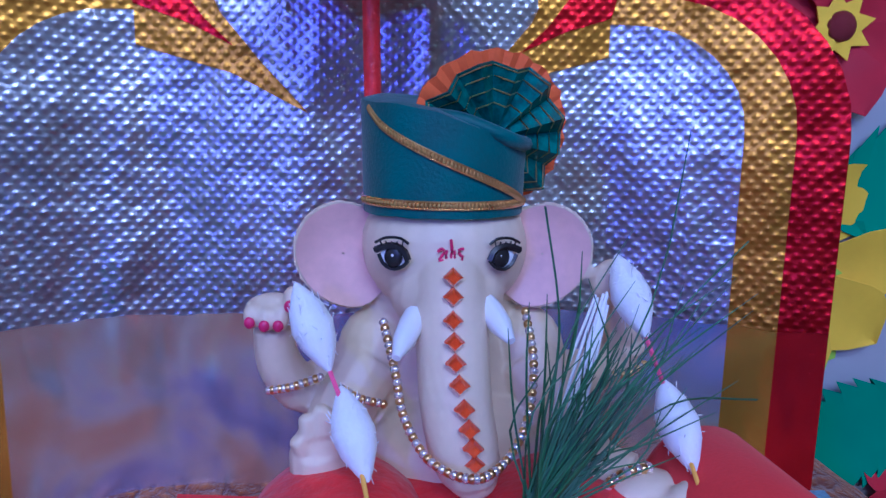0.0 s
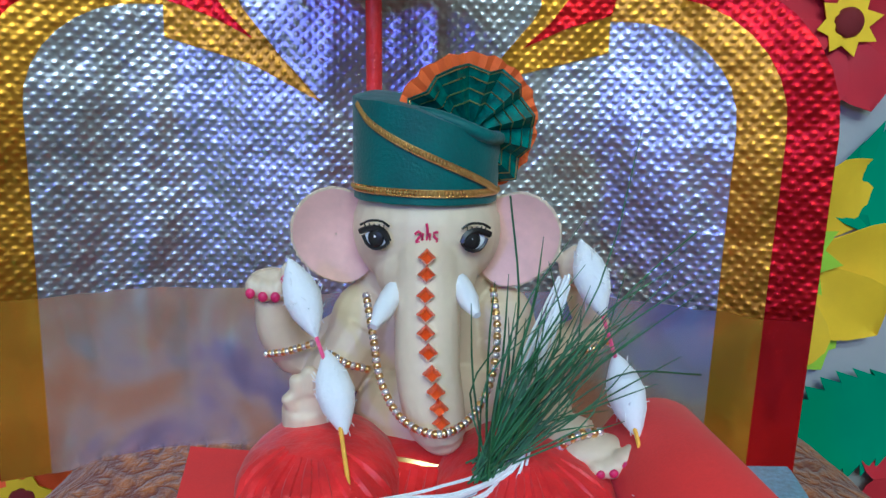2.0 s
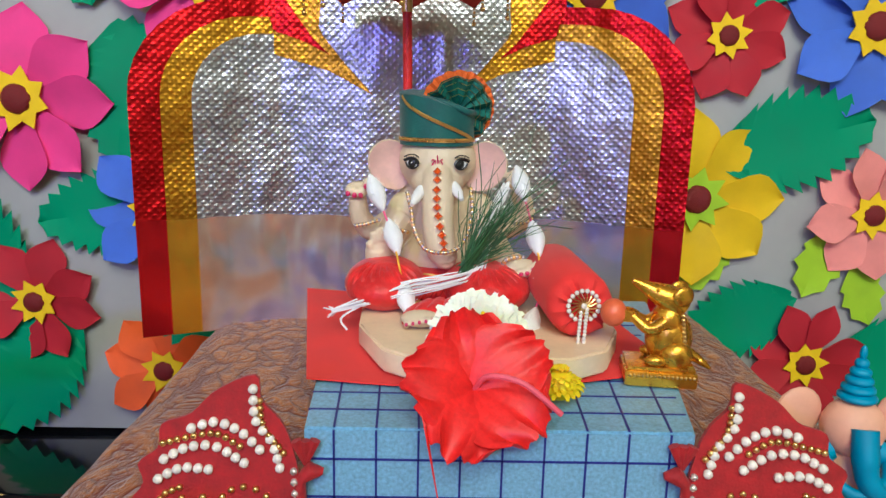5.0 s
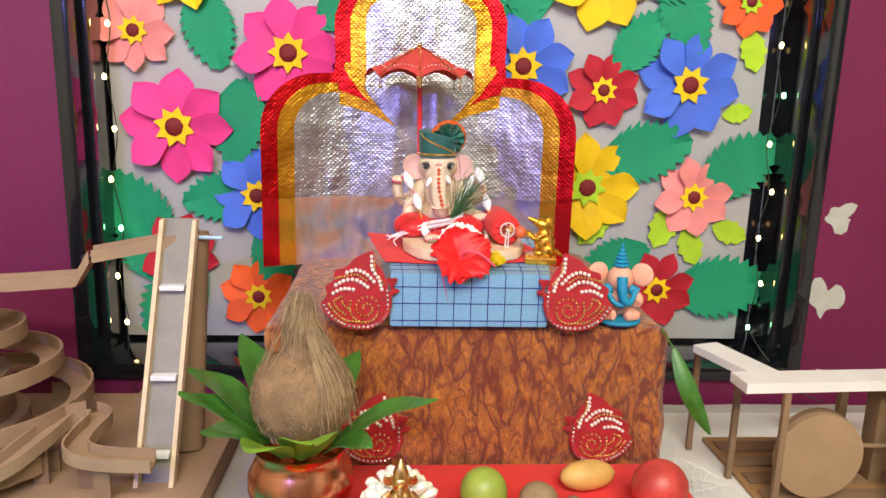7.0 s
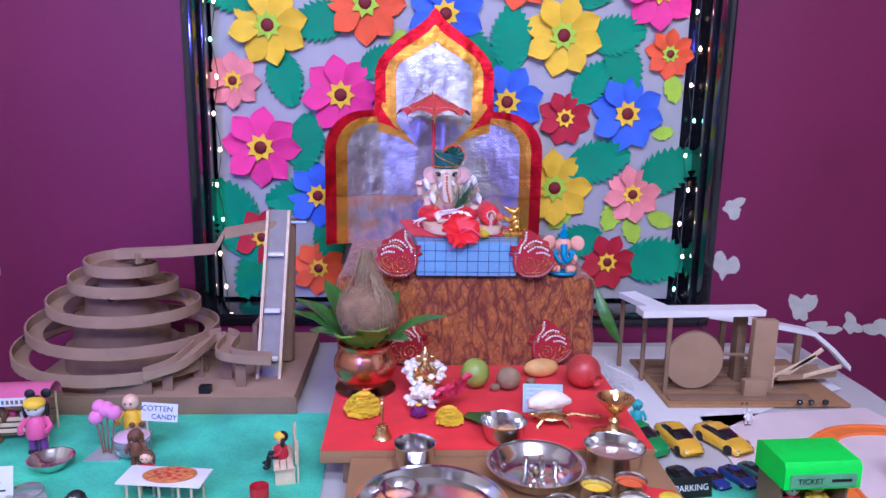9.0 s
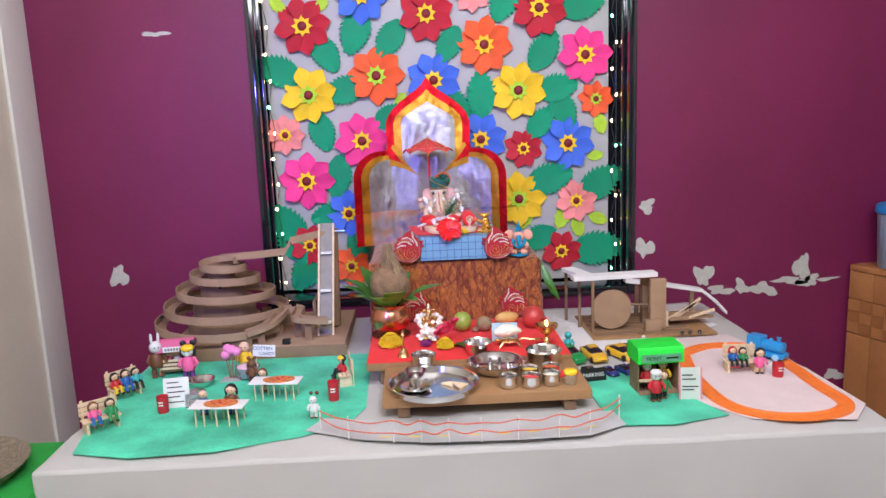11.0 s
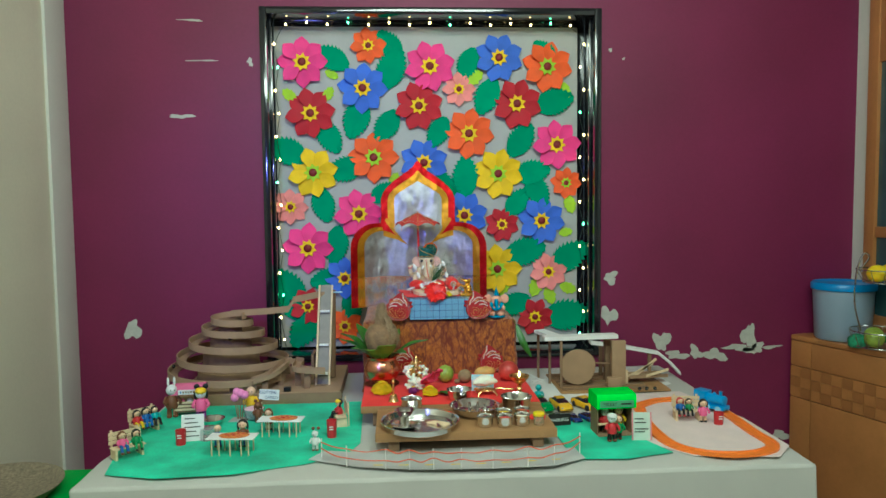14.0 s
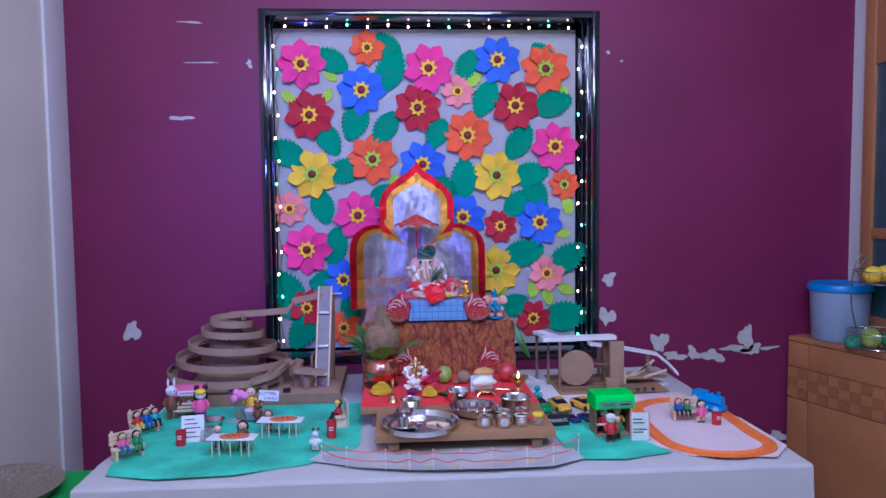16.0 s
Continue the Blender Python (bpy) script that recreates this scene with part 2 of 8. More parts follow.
M_COTTON = mat("cotton_wool", (0.85, 0.85, 0.86), 0.95, 0, 0.05, 90, 0.6, 700, sheen=0.3)
M_GRASS = mat("durva_grass", (0.03, 0.11, 0.035), 0.6, 0, 0.5, 60, 0, each=0.5)
M_LEAFG = mat("mango_leaf", (0.045, 0.16, 0.02), 0.35, 0, 0.35, 30, 0.15, 150, each=0.4)
M_COIR = mat("coconut_husk", (0.25, 0.15, 0.07), 0.9, 0, 0.4, 40, 0.8, 350)
M_DARKR = mat("dark_red_button", (0.2, 0.008, 0.012), 0.6, 0, 0.4, 200, 0.7, 500)


# ---- helpers for meshes ----
def part(name, bm, material, parent=None, label=""):
    me = bpy.data.meshes.new(name)
    bmesh.ops.recalc_face_normals(bm, faces=bm.faces[:])
    bm.normal_update()
    bm.to_mesh(me)
    bm.free()
    me.set_sharp_from_angle(angle=radians(48))
    for m in (material if isinstance(material, (list, tuple)) else [material]):
        me.materials.append(m)
    ob = new(name, me)
    if parent:
        ob.parent = parent
    return tagged(ob, label)


def thing(name, place, label, category, group="", kind=""):
    ob = new(name)
    ob.empty_display_size = 0.02
    ob.matrix_world = place if isinstance(place, Matrix) else Matrix.Translation(place)
    return tagged(ob, label, category, group, kind)


def solo(name, bm, material, place, label, category, group="", kind=""):
    ob = part(name, bm, material)
    ob.matrix_world = place if isinstance(place, Matrix) else Matrix.Translation(place)
    return tagged(ob, label, category, group, kind)


def smooth(ob, angle=40):
    for p in ob.data.polygons:
        p.use_smooth = True
    ob.data.set_sharp_from_angle(angle=radians(angle))
    return ob


def BM():
    return bmesh.new()


def box(bm, a, b, bevel=0.0, mi=0):
    vs = [bm.verts.new((x, y, z)) for x in (a[0], b[0]) for y in (a[1], b[1]) for z in (a[2], b[2])]
    fs = [bm.faces.new([vs[i] for i in f]) for f in ((0, 1, 3, 2), (4, 6, 7, 5), (0, 4, 5, 1), (2, 3, 7, 6), (0, 2, 6, 4), (1, 5, 7, 3))]
    for f in fs:
        f.material_index = mi
    if bevel:
        es = list({e for f in fs for e in f.edges})
        r = bmesh.ops.bevel(bm, geom=es, offset=bevel, segments=2, affect="EDGES", profile=0.6)
        for f in r["faces"]:
            f.material_index = mi
    return bm


def ring(bm, c, r, n, axis="z", ry=None, turn=0.0):
    ry = r if ry is None else ry
    out = []
    for i in range(n):
        a = 2 * math.pi * i / n + turn
        u, v = r * math.cos(a), ry * math.sin(a)
        out.append(bm.verts.new((c[0] + u, c[1] + v, c[2]) if axis == "z" else (c[0] + u, c[1], c[2] + v)))
    return out


def bridge(bm, rings, caps=True, mi=0, close=True):
    n = len(rings[0])
    for p, q in zip(rings, rings[1:]):
        for i in range(n if close else n - 1):
            f = bm.faces.new((p[i], p[(i + 1) % n], q[(i + 1) % n], q[i]))
            f.material_index, f.smooth = mi, True
    if caps:
        for r, flip in ((rings[0], True), (rings[-1], False)):
            f = bm.faces.new(r[::-1] if flip else r)
            f.material_index = mi
    return bm


def lathe(bm, profile, n=24, c=(0, 0, 0), mi=0, caps=True):
    """profile: (radius, height) pairs from the bottom up, or out and in again."""
    return bridge(bm, [ring(bm, (c[0], c[1], c[2] + z), max(r, 0.0004), n) for r, z in profile], caps, mi)


def tube(bm, pts, r, n=8, mi=0, taper=None):
    """A round rod along points; taper: radius factors at the points."""
    pts = [Vector(p) for p in pts]
    rings = []
    side = Vector((0, 0, 1))
    for i, p in enumerate(pts):
        d = (pts[min(i + 1, len(pts) - 1)] - pts[max(i - 1, 0)]).normalized()
        s = d.cross(side)
        if s.length < 0.05:
            s = d.cross(Vector((1, 0, 0)))
        s.normalize()
        t = s.cross(d)
        rad = r * (taper[i] if taper else 1)
        rings.append([bm.verts.new(p + (s * math.cos(2 * math.pi * k / n) + t * math.sin(2 * math.pi * k / n)) * rad) for k in range(n)])
    return bridge(bm, rings, True, mi)


def curve(pts, n=24):
    """Smooth points through the given ones (Catmull-Rom)."""
    P = [Vector(p) for p in pts]
    P = [2 * P[0] - P[1]] + P + [2 * P[-1] - P[-2]]
    out = []
    segs = len(P) - 3
    for i in range(n):
        u = i / (n - 1) * segs
        k = min(int(u), segs - 1)
        t = u - k
        a, b, c, d = P[k:k + 4]
        out.append(0.5 * (2 * b + (c - a) * t + (2 * a - 5 * b + 4 * c - d) * t * t + (3 * b - a - 3 * c + d) * t ** 3))
    return out


def ball(bm, c, r, mi=0, seg=14, m=None):
    r = (r, r, r) if isinstance(r, (int, float)) else r
    mt = Matrix.Translation(c) @ (m if m else Matrix.Identity(4)) @ Matrix.Diagonal((*r, 1))
    res = bmesh.ops.create_uvsphere(bm, u_segments=seg, v_segments=max(6, seg * 2 // 3), radius=1, matrix=mt)
    for f in {f for v in res["verts"] for f in v.link_faces}:
        f.material_index, f.smooth = mi, True
    return bm


def prism(bm, outline, y0, y1, mi=0):
    """A flat shape in x and z, from y0 (front) to y1."""
    a = [bm.verts.new((x, y0, z)) for x, z in outline]
    b = [bm.verts.new((x, y1, z)) for x, z in outline]
    n = len(a)
    fs = [bm.faces.new(a), bm.faces.new(b[::-1])]
    fs += [bm.faces.new((a[i], b[i], b[(i + 1) % n], a[(i + 1) % n])) for i in range(n)]
    for f in fs:
        f.material_index = mi
    bmesh.ops.recalc_face_normals(bm, faces=fs)
    return bm


def flat(bm, outline, z0, z1, mi=0):
    """A flat shape in x and y, from z0 to z1."""
    a = [bm.verts.new((x, y, z1)) for x, y in outline]
    b = [bm.verts.new((x, y, z0)) for x, y in outline]
    n = len(a)
    fs = [bm.faces.new(a), bm.faces.new(b[::-1])]
    fs += [bm.faces.new((a[i], b[i], b[(i + 1) % n], a[(i + 1) % n])) for i in range(n)]
    for f in fs:
        f.material_index = mi
    bmesh.ops.recalc_face_normals(bm, faces=fs)
    return bm


# ---- the room ----
WALL_Y = 0.486
LX, RX = -1.27, 1.915
FX0, FX1, FZ0, FZ1 = -0.52, 0.837, 0.785, 2.192
bm = BM()
box(bm, (LX - 0.1, WALL_Y, 0), (FX0, WALL_Y + 0.2, 2.9))
box(bm, (FX1, WALL_Y, 0), (RX, WALL_Y + 0.2, 2.9))
box(bm, (FX0, WALL_Y, 0), (FX1, WALL_Y + 0.2, FZ0))
box(bm, (FX0, WALL_Y, FZ1), (FX1, WALL_Y + 0.2, 2.9))
solo("wall_north", bm, M_PURPLE, (0, 0, 0), "deep purple painted wall with peeled patches", "wall", kind="structure")
solo("wall_west", box(BM(), (LX - 0.2, -4.4, 0), (LX, WALL_Y, 2.9)), M_CREAM, (0, 0, 0), "cream painted side wall", "wall", kind="structure")
solo("trim_west", box(BM(), (LX, WALL_Y - 0.16, 0), (LX + 0.012, WALL_Y - 0.001, 2.9), 0.003), M_WHITE, (0, 0, 0), "white strip beside the purple wall", "trim", kind="structure")
solo("wall_east", box(BM(), (RX, -4.4, 0), (RX + 0.2, WALL_Y + 0.2, 2.9)), M_WHITE, (0, 0, 0), "white painted side wall", "wall", kind="structure")
solo("wall_south", box(BM(), (LX - 0.2, -4.6, 0), (RX + 0.2, -4.4, 2.9)), M_CREAM, (0, 0, 0), "cream painted wall behind", "wall", kind="structure")
solo("floor", box(BM(), (LX - 0.2, -4.6, -0.1), (RX + 0.2, WALL_Y + 0.2, 0)), M_FLOOR, (0, 0, 0), "beige tiled floor", "floor", kind="structure")
solo("ceiling", box(BM(), (LX - 0.2, -4.6, 2.9), (RX + 0.2, WALL_Y + 0.2, 3.0)), M_WHITE, (0, 0, 0), "white plastered ceiling", "ceiling", kind="structure")


def peel(place, w, h, seed, arms=0):
    """A patch where the paint has come off, showing plaster, with a lifted rim of paint."""
    rnd = random.Random(seed)
    n = 22
    pts = []
    ph = [rnd.uniform(0, 6.28) for _ in range(4)]
    for i in range(n):
        a = 2 * math.pi * i / n
        r = 1 + 0.28 * math.sin(2 * a + ph[0]) + 0.22 * math.sin(3 * a + ph[1]) + 0.16 * math.sin(5 * a + ph[2]) + rnd.uniform(-0.1, 0.1)
        pts.append((w / 2 * r * math.cos(a), h / 2 * r * math.sin(a)))
    solo("peeled_patch", prism(BM(), pts, -0.0012, 0.004), M_PLASTER, (place[0], WALL_Y, place[1]), "pale bare plaster where purple paint peeled off", "peeled paint", "peeled paint patches", "structure")


for i, (x, z, w, h) in enumerate(((-1.047, 0.93, 0.05, 0.09), (-0.83, 1.77, 0.08, 0.018), (-0.56, 1.98, 0.022, 0.028), (0.882, 1.105, 0.062, 0.042), (0.876, 0.95, 0.06, 0.075), (1.1, 0.835, 0.06, 0.09),
                                  (1.165, 0.775, 0.09, 0.035), (1.245, 0.785, 0.05, 0.05), (1.33, 0.772, 0.09, 0.05), (1.43, 0.8, 0.11, 0.03), (1.475, 0.85, 0.05, 0.12), (1.5, 0.795, 0.07, 0.05), (1.57, 0.8, 0.08, 0.013),
                                  (1.62, 0.42, 0.06, 0.05), (-0.78, 2.14, 0.08, 0.008), (-0.74, 1.985, 0.1, 0.006), (0.875, 2.03, 0.018, 0.012), (0.93, 1.995, 0.012, 0.008))):
    peel((x, z), w, h, i + 3)

# the black frame round the niche, with the board standing in it
fr = thing("window_1", (0, WALL_Y, 0), "glossy black frame of a deep niche in the purple wall", "window frame", kind="structure")
T = 0.028
for nm, a, b in (("frame_left", (FX0, -0.016, FZ0), (FX0 + T, 0.155, FZ1)), ("frame_right", (FX1 - T, -0.016, FZ0), (FX1, 0.155, FZ1)),
                 ("frame_top", (FX0 + T, -0.016, FZ1 - T), (FX1 - T, 0.155, FZ1)), ("frame_bottom", (FX0 + T, -0.016, FZ0), (FX1 - T, 0.155, FZ0 + T))):
    part(nm, box(BM(), a, b, 0.005), M_BLACK, fr)
part("back_panel", box(BM(), (FX0 + T, 0.155, FZ0), (FX1 - T, 0.175, FZ1)), M_BLACK, fr)
for nm, a, b in (("inner_bead_left", (FX0 + T, 0.03, FZ0 + T), (FX0 + T + 0.012, 0.05, FZ1 - T)), ("inner_bead_right", (FX1 - T - 0.012, 0.03, FZ0 + T), (FX1 - T, 0.05, FZ1 - T))):
    part(nm, box(BM(), a, b, 0.003), M_BLACK, fr)
BY = 0.622
solo("flower_board", box(BM(), (-0.488, BY, 0.818), (0.775, BY + 0.012, 2.15), 0.002), M_BOARD, (0, 0, 0), "white sheet board covered with paper flowers", "backdrop board")

# ---- paper flowers ----
PAPER = {}
for nm, c in (("pink", (0.9, 0.05, 0.29)), ("salmon", (0.92, 0.3, 0.28)), ("orange", (0.9, 0.12, 0.025)), ("blue", (0.07, 0.17, 0.72)), ("maroon", (0.5, 0.012, 0.03)), ("yellow", (0.93, 0.6, 0.01)),
              ("lime", (0.42, 0.66, 0.03)), ("green", (0.004, 0.3, 0.14)), ("red", (0.5, 0.008, 0.02))):
    PAPER[nm] = mat(nm + "_craft_paper", c, 0.75, 0, 0.1, 3, 0, each=0.16)
    PAPER[nm].node_tree.nodes["Principled BSDF"].inputs["Subsurface Weight"].default_value = 0.0


def petal_mesh(r, width):
    """A pointed paper petal: creased down the middle, one edge lifted over its neighbour, the tip curling."""
    bm = BM()
    prof = ((0.06, 0.05), (0.22, 0.115), (0.4, 0.2), (0.55, 0.27), (0.66, 0.292), (0.76, 0.262), (0.85, 0.185), (0.93, 0.09), (1.0, 0.004))
    rows = []
    for t, w in prof:
        row = []
        for q in (-1, -0.55, 0, 0.55, 1):
            w2 = w * width / 0.385
            fold = 0.38 * abs(q) * w2 if q < 0 else -0.06 * q * w2
            lift = 0.05 + 0.24 * t - 0.2 * t * t + fold + 0.1 * max(0, t - 0.72) * abs(q)
            row.append(bm.verts.new((q * w2, -lift, t * r)))
        rows.append(row)
    for a, b in zip(rows, rows[1:]):
        for j in range(4):
            bm.faces.new((a[j], a[j + 1], b[j + 1], b[j]))
    bmesh.ops.recalc_face_normals(bm, faces=bm.faces[:])
    bm.normal_update()
    bmesh.ops.solidify(bm, geom=bm.faces[:], thickness=0.006)
    bmesh.ops.recalc_face_normals(bm, faces=bm.faces[:])
    return bm


def star_mesh(r, n=8):
    bm = BM()
    pts = []
    for i in range(2 * n):
        a = math.pi * i / n
        k = r if i % 2 == 0 else r * 0.66
        pts.append((k * math.sin(a), k * math.cos(a)))
    c = bm.verts.new((0, -0.005, 0))
    vs = [bm.verts.new((x, -0.001 if i % 2 else -0.007, z)) for i, (x, z) in enumerate(pts)]
    vb = [bm.verts.new((x * 0.98, 0.002 if i % 2 else -0.004, z * 0.98)) for i, (x, z) in enumerate(pts)]
    for i in range(len(vs)):
        k = (i + 1) % len(vs)
        bm.faces.new((c, vs[i], vs[k]))
        bm.faces.new((vs[i], vb[i], vb[k], vs[k]))
    return bm


FLOWER = {}


def paper_flower(colour, star, x, z, r, turn):
    key = (colour, star)
    words = {"maroon": "dark red", "lime": "light green"}
    if key not in FLOWER:
        f = thing("paper_flower", pose(x, BY - 0.003, z, 0, turn, 0) @ Matrix.Scale(r, 4), words.get(colour, colour) + " folded paper flower with a %s star centre" % words.get(star, star), "paper flower", "paper flowers on the board")
        first = None
        for k in range(8):
            if first is None:
                first = part("petal", petal_mesh(1.0, 0.385), PAPER[colour], f)
                ob = first
            else:
                ob = new("petal", first.data)
                ob.parent = f
            ob.matrix_basis = pose(0, 0.02 - 0.012 * (k % 3), 0, (-4, 3, 0, 5, -2, 4, -5, 1)[k], 45 * k + (0, 3, -2, 2, -3, 1, 4, -1)[k], 0)
        s = part("star", star_mesh(0.36), PAPER[star], f, words.get(star, star) + " paper star")
        s.matrix_basis = pose(0, -0.17, 0, 0, 11, 0) @ Matrix.Diagonal((1, 8, 1, 1))
        bmb = BM()
        ball(bmb, (0, 0, 0), (0.16, 0.07, 0.16), seg=16)
        b = part("button", bmb, M_DARKR, f, "dark red glitter button")
        b.matrix_basis = pose(0, -0.2, 0)
        FLOWER[key] = f
        return f
    return copy_thing(FLOWER[key], pose(x, BY - 0.003, z, 0, turn, 0) @ Matrix.Scale(r, 4) @ Matrix.Diagonal([1 / v for v in (*FLOWER[key].scale, 1)]))


FLOWERS = """pink yellow -0.374 2.003 .106;orange yellow -0.103 2.071 .077;pink yellow .15 1.986 .108;blue yellow .439 2.022 .103;orange lime .643 1.985 .108;blue yellow -.129 1.897 .106;salmon yellow .271 1.893 .073;
maroon yellow -.345 1.795 .106;maroon yellow .103 1.824 .104;maroon yellow .514 1.832 .107;orange yellow .311 1.709 .108;orange lime -.088 1.612 .108;pink yellow .683 1.661 .106;yellow lime -.339 1.551 .106;
blue yellow .121 1.589 .104;yellow lime .433 1.541 .108;orange lime .724 1.5 .068;salmon yellow -.435 1.41 .076;pink yellow -.153 1.378 .106;blue yellow .289 1.367 .102;maroon yellow .449 1.327 .075;
blue yellow .617 1.341 .104;pink yellow -.367 1.237 .108;yellow lime .428 1.138 .108;salmon yellow .648 1.122 .083;maroon yellow .589 .929 .082;maroon yellow -.373 .993 .08;orange yellow -.22 .906 .08;blue yellow -.218 1.109 .09"""
for i, row in enumerate(FLOWERS.replace("\n", "").split(";")):
    c, s, x, z, r = row.split()
    paper_flower(c, s, float(x), float(z), float(r), (i * 37) % 45)


def leaf_mesh(teeth=9):
    """A unit paper leaf along z: saw teeth swept to the tip, a creased midrib and pressed side veins."""
    bm = BM()
    n = teeth
    mid, inner, out = [], {1: [], -1: []}, {1: [], -1: []}

    def half(t):
        return 0.3 * math.sin(math.pi * min(1, 0.07 + 0.93 * t ** 0.9)) ** 0.75

    def bow(t):
        return -0.03 - 0.06 * math.sin(t * 2.9)
    for i in range(2 * n + 1):
        t = i / (2 * n)
        vein = 0.007 * (i % 2)
        mid.append(bm.verts.new((0, bow(t) + 0.025, t)))
        for sd in (1, -1):
            w = half(t)
            inner[sd].append(bm.verts.new((sd * w * 0.5, bow(t) - 0.015 - vein, min(1, t + 0.05 * (1 - t)))))
            tip = i % 2 == 0 and 0 < i < 2 * n
            out[sd].append(bm.verts.new((sd * max(0.004, w * (1.12 if tip else 0.86)), bow(t) - 0.055 - vein, min(1, t + (0.12 if tip else 0.04) * (1 - 0.6 * t)))))
    for sd in (1, -1):
        for i in range(2 * n):
            for p, q in ((mid, inner[sd]), (inner[sd], out[sd])):
                bm.faces.new((p[i], q[i], q[i + 1], p[i + 1]) if sd > 0 else (p[i + 1], q[i + 1], q[i], p[i]))
    bmesh.ops.recalc_face_normals(bm, faces=bm.faces[:])
    bm.normal_update()
    bmesh.ops.solidify(bm, geom=bm.faces[:], thickness=0.004)
    return bm


LEAF = {}


def paper_leaf(colour, x, z, size, ang, wide=1.0):
    """Centre of the leaf, length, and the direction of its tip in degrees clockwise from up."""
    m = pose(x, BY - 0.004, z, 0, ang, 0) @ Matrix.Diagonal((size * wide, size * 0.36, size, 1)) @ Matrix.Translation((0, 0, -0.5))
    if colour not in LEAF:
        LEAF[colour] = solo("paper_leaf", leaf_mesh(10 if colour == "green" else 4), PAPER[colour], m, ("dark green serrated" if colour == "green" else "light green small") + " paper leaf", "paper leaf", "paper leaves on the board")
        return
    ob = LEAF[colour].copy()
    scene.collection.objects.link(ob)
    ob.matrix_world = m


GREEN = """-.25 2.02 .14 300;-.013 2.075 .13 320;-.01 1.975 .17 25;.31 2.0 .13 205;.635 2.05 .11 310;-.155 1.775 .16 200;-.27 1.70 .14 150;-.44 1.64 .16 295;-.03 1.745 .14 215;.184 1.717 .13 210;-.205 1.565 .15 255;
-.3 1.42 .14 165;-.05 1.465 .12 60;.39 1.865 .15 205;.671 1.84 .16 75;.53 1.68 .15 35;.296 1.53 .16 0;.19 1.5 .15 130;.575 1.545 .15 80;.6 1.47 .14 150;.515 1.42 .13 40;-.25 1.25 .15 190;-.285 1.105 .14 260;-.445 1.07 .17 325;
-.385 .9 .17 215;-.19 .985 .12 160;.545 1.21 .17 75;.735 1.185 .17 55;.5 .985 .14 250;.725 .935 .19 85;.23 1.45 .11 240;-.44 1.0 .14 330"""
LIME = "-.255 1.955 .055 120;-.43 1.87 .065 310;-.27 1.875 .06 30;.33 1.94 .09 60;.72 1.885 .07 170;.517 1.7 .05 180;.742 1.41 .075 165;.725 1.29 .055 80;.45 1.06 .085 215;.595 1.06 .085 200;.735 1.05 .07 110;.655 1.02 .075 160;-.005 1.52 .06 30"
for nm, rows in (("green", GREEN), ("lime", LIME)):
    for row in rows.replace("\n", "").split(";"):
        x, z, s, a = map(float, row.split())
        paper_leaf(nm, x, z, s * 1.14, a)

# ---- table, boards, draped box ----
def draped(name, x0, x1, y0, y1, z0, z1, material, label, category, hang=0.0, seed=1, fold=0.006, step=0.03, rim=0.03):
    """A cloth lying over a block: rounded edges, slack and folds towards its hem."""
    bm = BM()
    box(bm, (x0, y0, z0), (x1, y1, z1))
    for _ in range(1):
        for axis, size in ((0, x1 - x0), (1, y1 - y0), (2, z1 - z0)):
            n = max(1, int(size / step))
            for k in range(1, n):
                co = [0, 0, 0]
                co[axis] = (x0, y0, z0)[axis] + size * k / n
                no = [0, 0, 0]
                no[axis] = 1
                bmesh.ops.bisect_plane(bm, geom=bm.verts[:] + bm.edges[:] + bm.faces[:], plane_co=co, plane_no=no)
    c = Vector(((x0 + x1) / 2, (y0 + y1) / 2, 0))
    for v in bm.verts:
        p = v.co
        dx, dy = min(p.x - x0, x1 - p.x), min(p.y - y0, y1 - p.y)
        q = p * 9 + Vector((seed, 0, 0))
        n1, n2 = noise.noise(q), noise.noise(p * 26 + Vector((0, seed, 0)))
        down = (z1 - p.z) / max(z1 - z0, 0.001)
        out = fold * (n1 + 0.5 * n2) * (0.35 + down) + hang * down
        edge = max(0, 1 - min(dx, dy) / rim) if p.z > z1 - 0.001 else 0
        d = Vector((p.x - c.x, p.y - c.y, 0)).normalized()
        side = Vector((1 if x1 - p.x < 0.001 else -1 if p.x - x0 < 0.001 else 0, 1 if y1 - p.y < 0.001 else -1 if p.y - y0 < 0.001 else 0, 0))
        v.co = p + side * out + Vector((0, 0, -0.5 * rim * edge ** 3 * 0.5 + (0.25 * fold * n2 if p.z > z1 - 0.001 else 0)))
    ob = solo(name, bm, material, (0, 0, 0), label, category)
    for f in ob.data.polygons:
        f.use_smooth = True
    sub = ob.modifiers.new("soften", "BEVEL")
    sub.width, sub.segments, sub.limit_method, sub.angle_limit = 0.008, 2, "ANGLE", radians(50)
    return ob


draped("table_cover", -0.8, 1.085, -0.655, 0.47, 0.02, 0.748, M_CLOTH, "white sheet hanging over a long table to the floor", "tablecloth", 0.012, 3, 0.008, 0.06, 0.04)
draped("draped_box", -0.118, 0.425, 0.112, 0.6, 0.752, 1.0095, M_BROWN, "box draped with crushed rust-brown and ochre cloth", "draped box", 0.006, 5, 0.009, 0.022, 0.025)


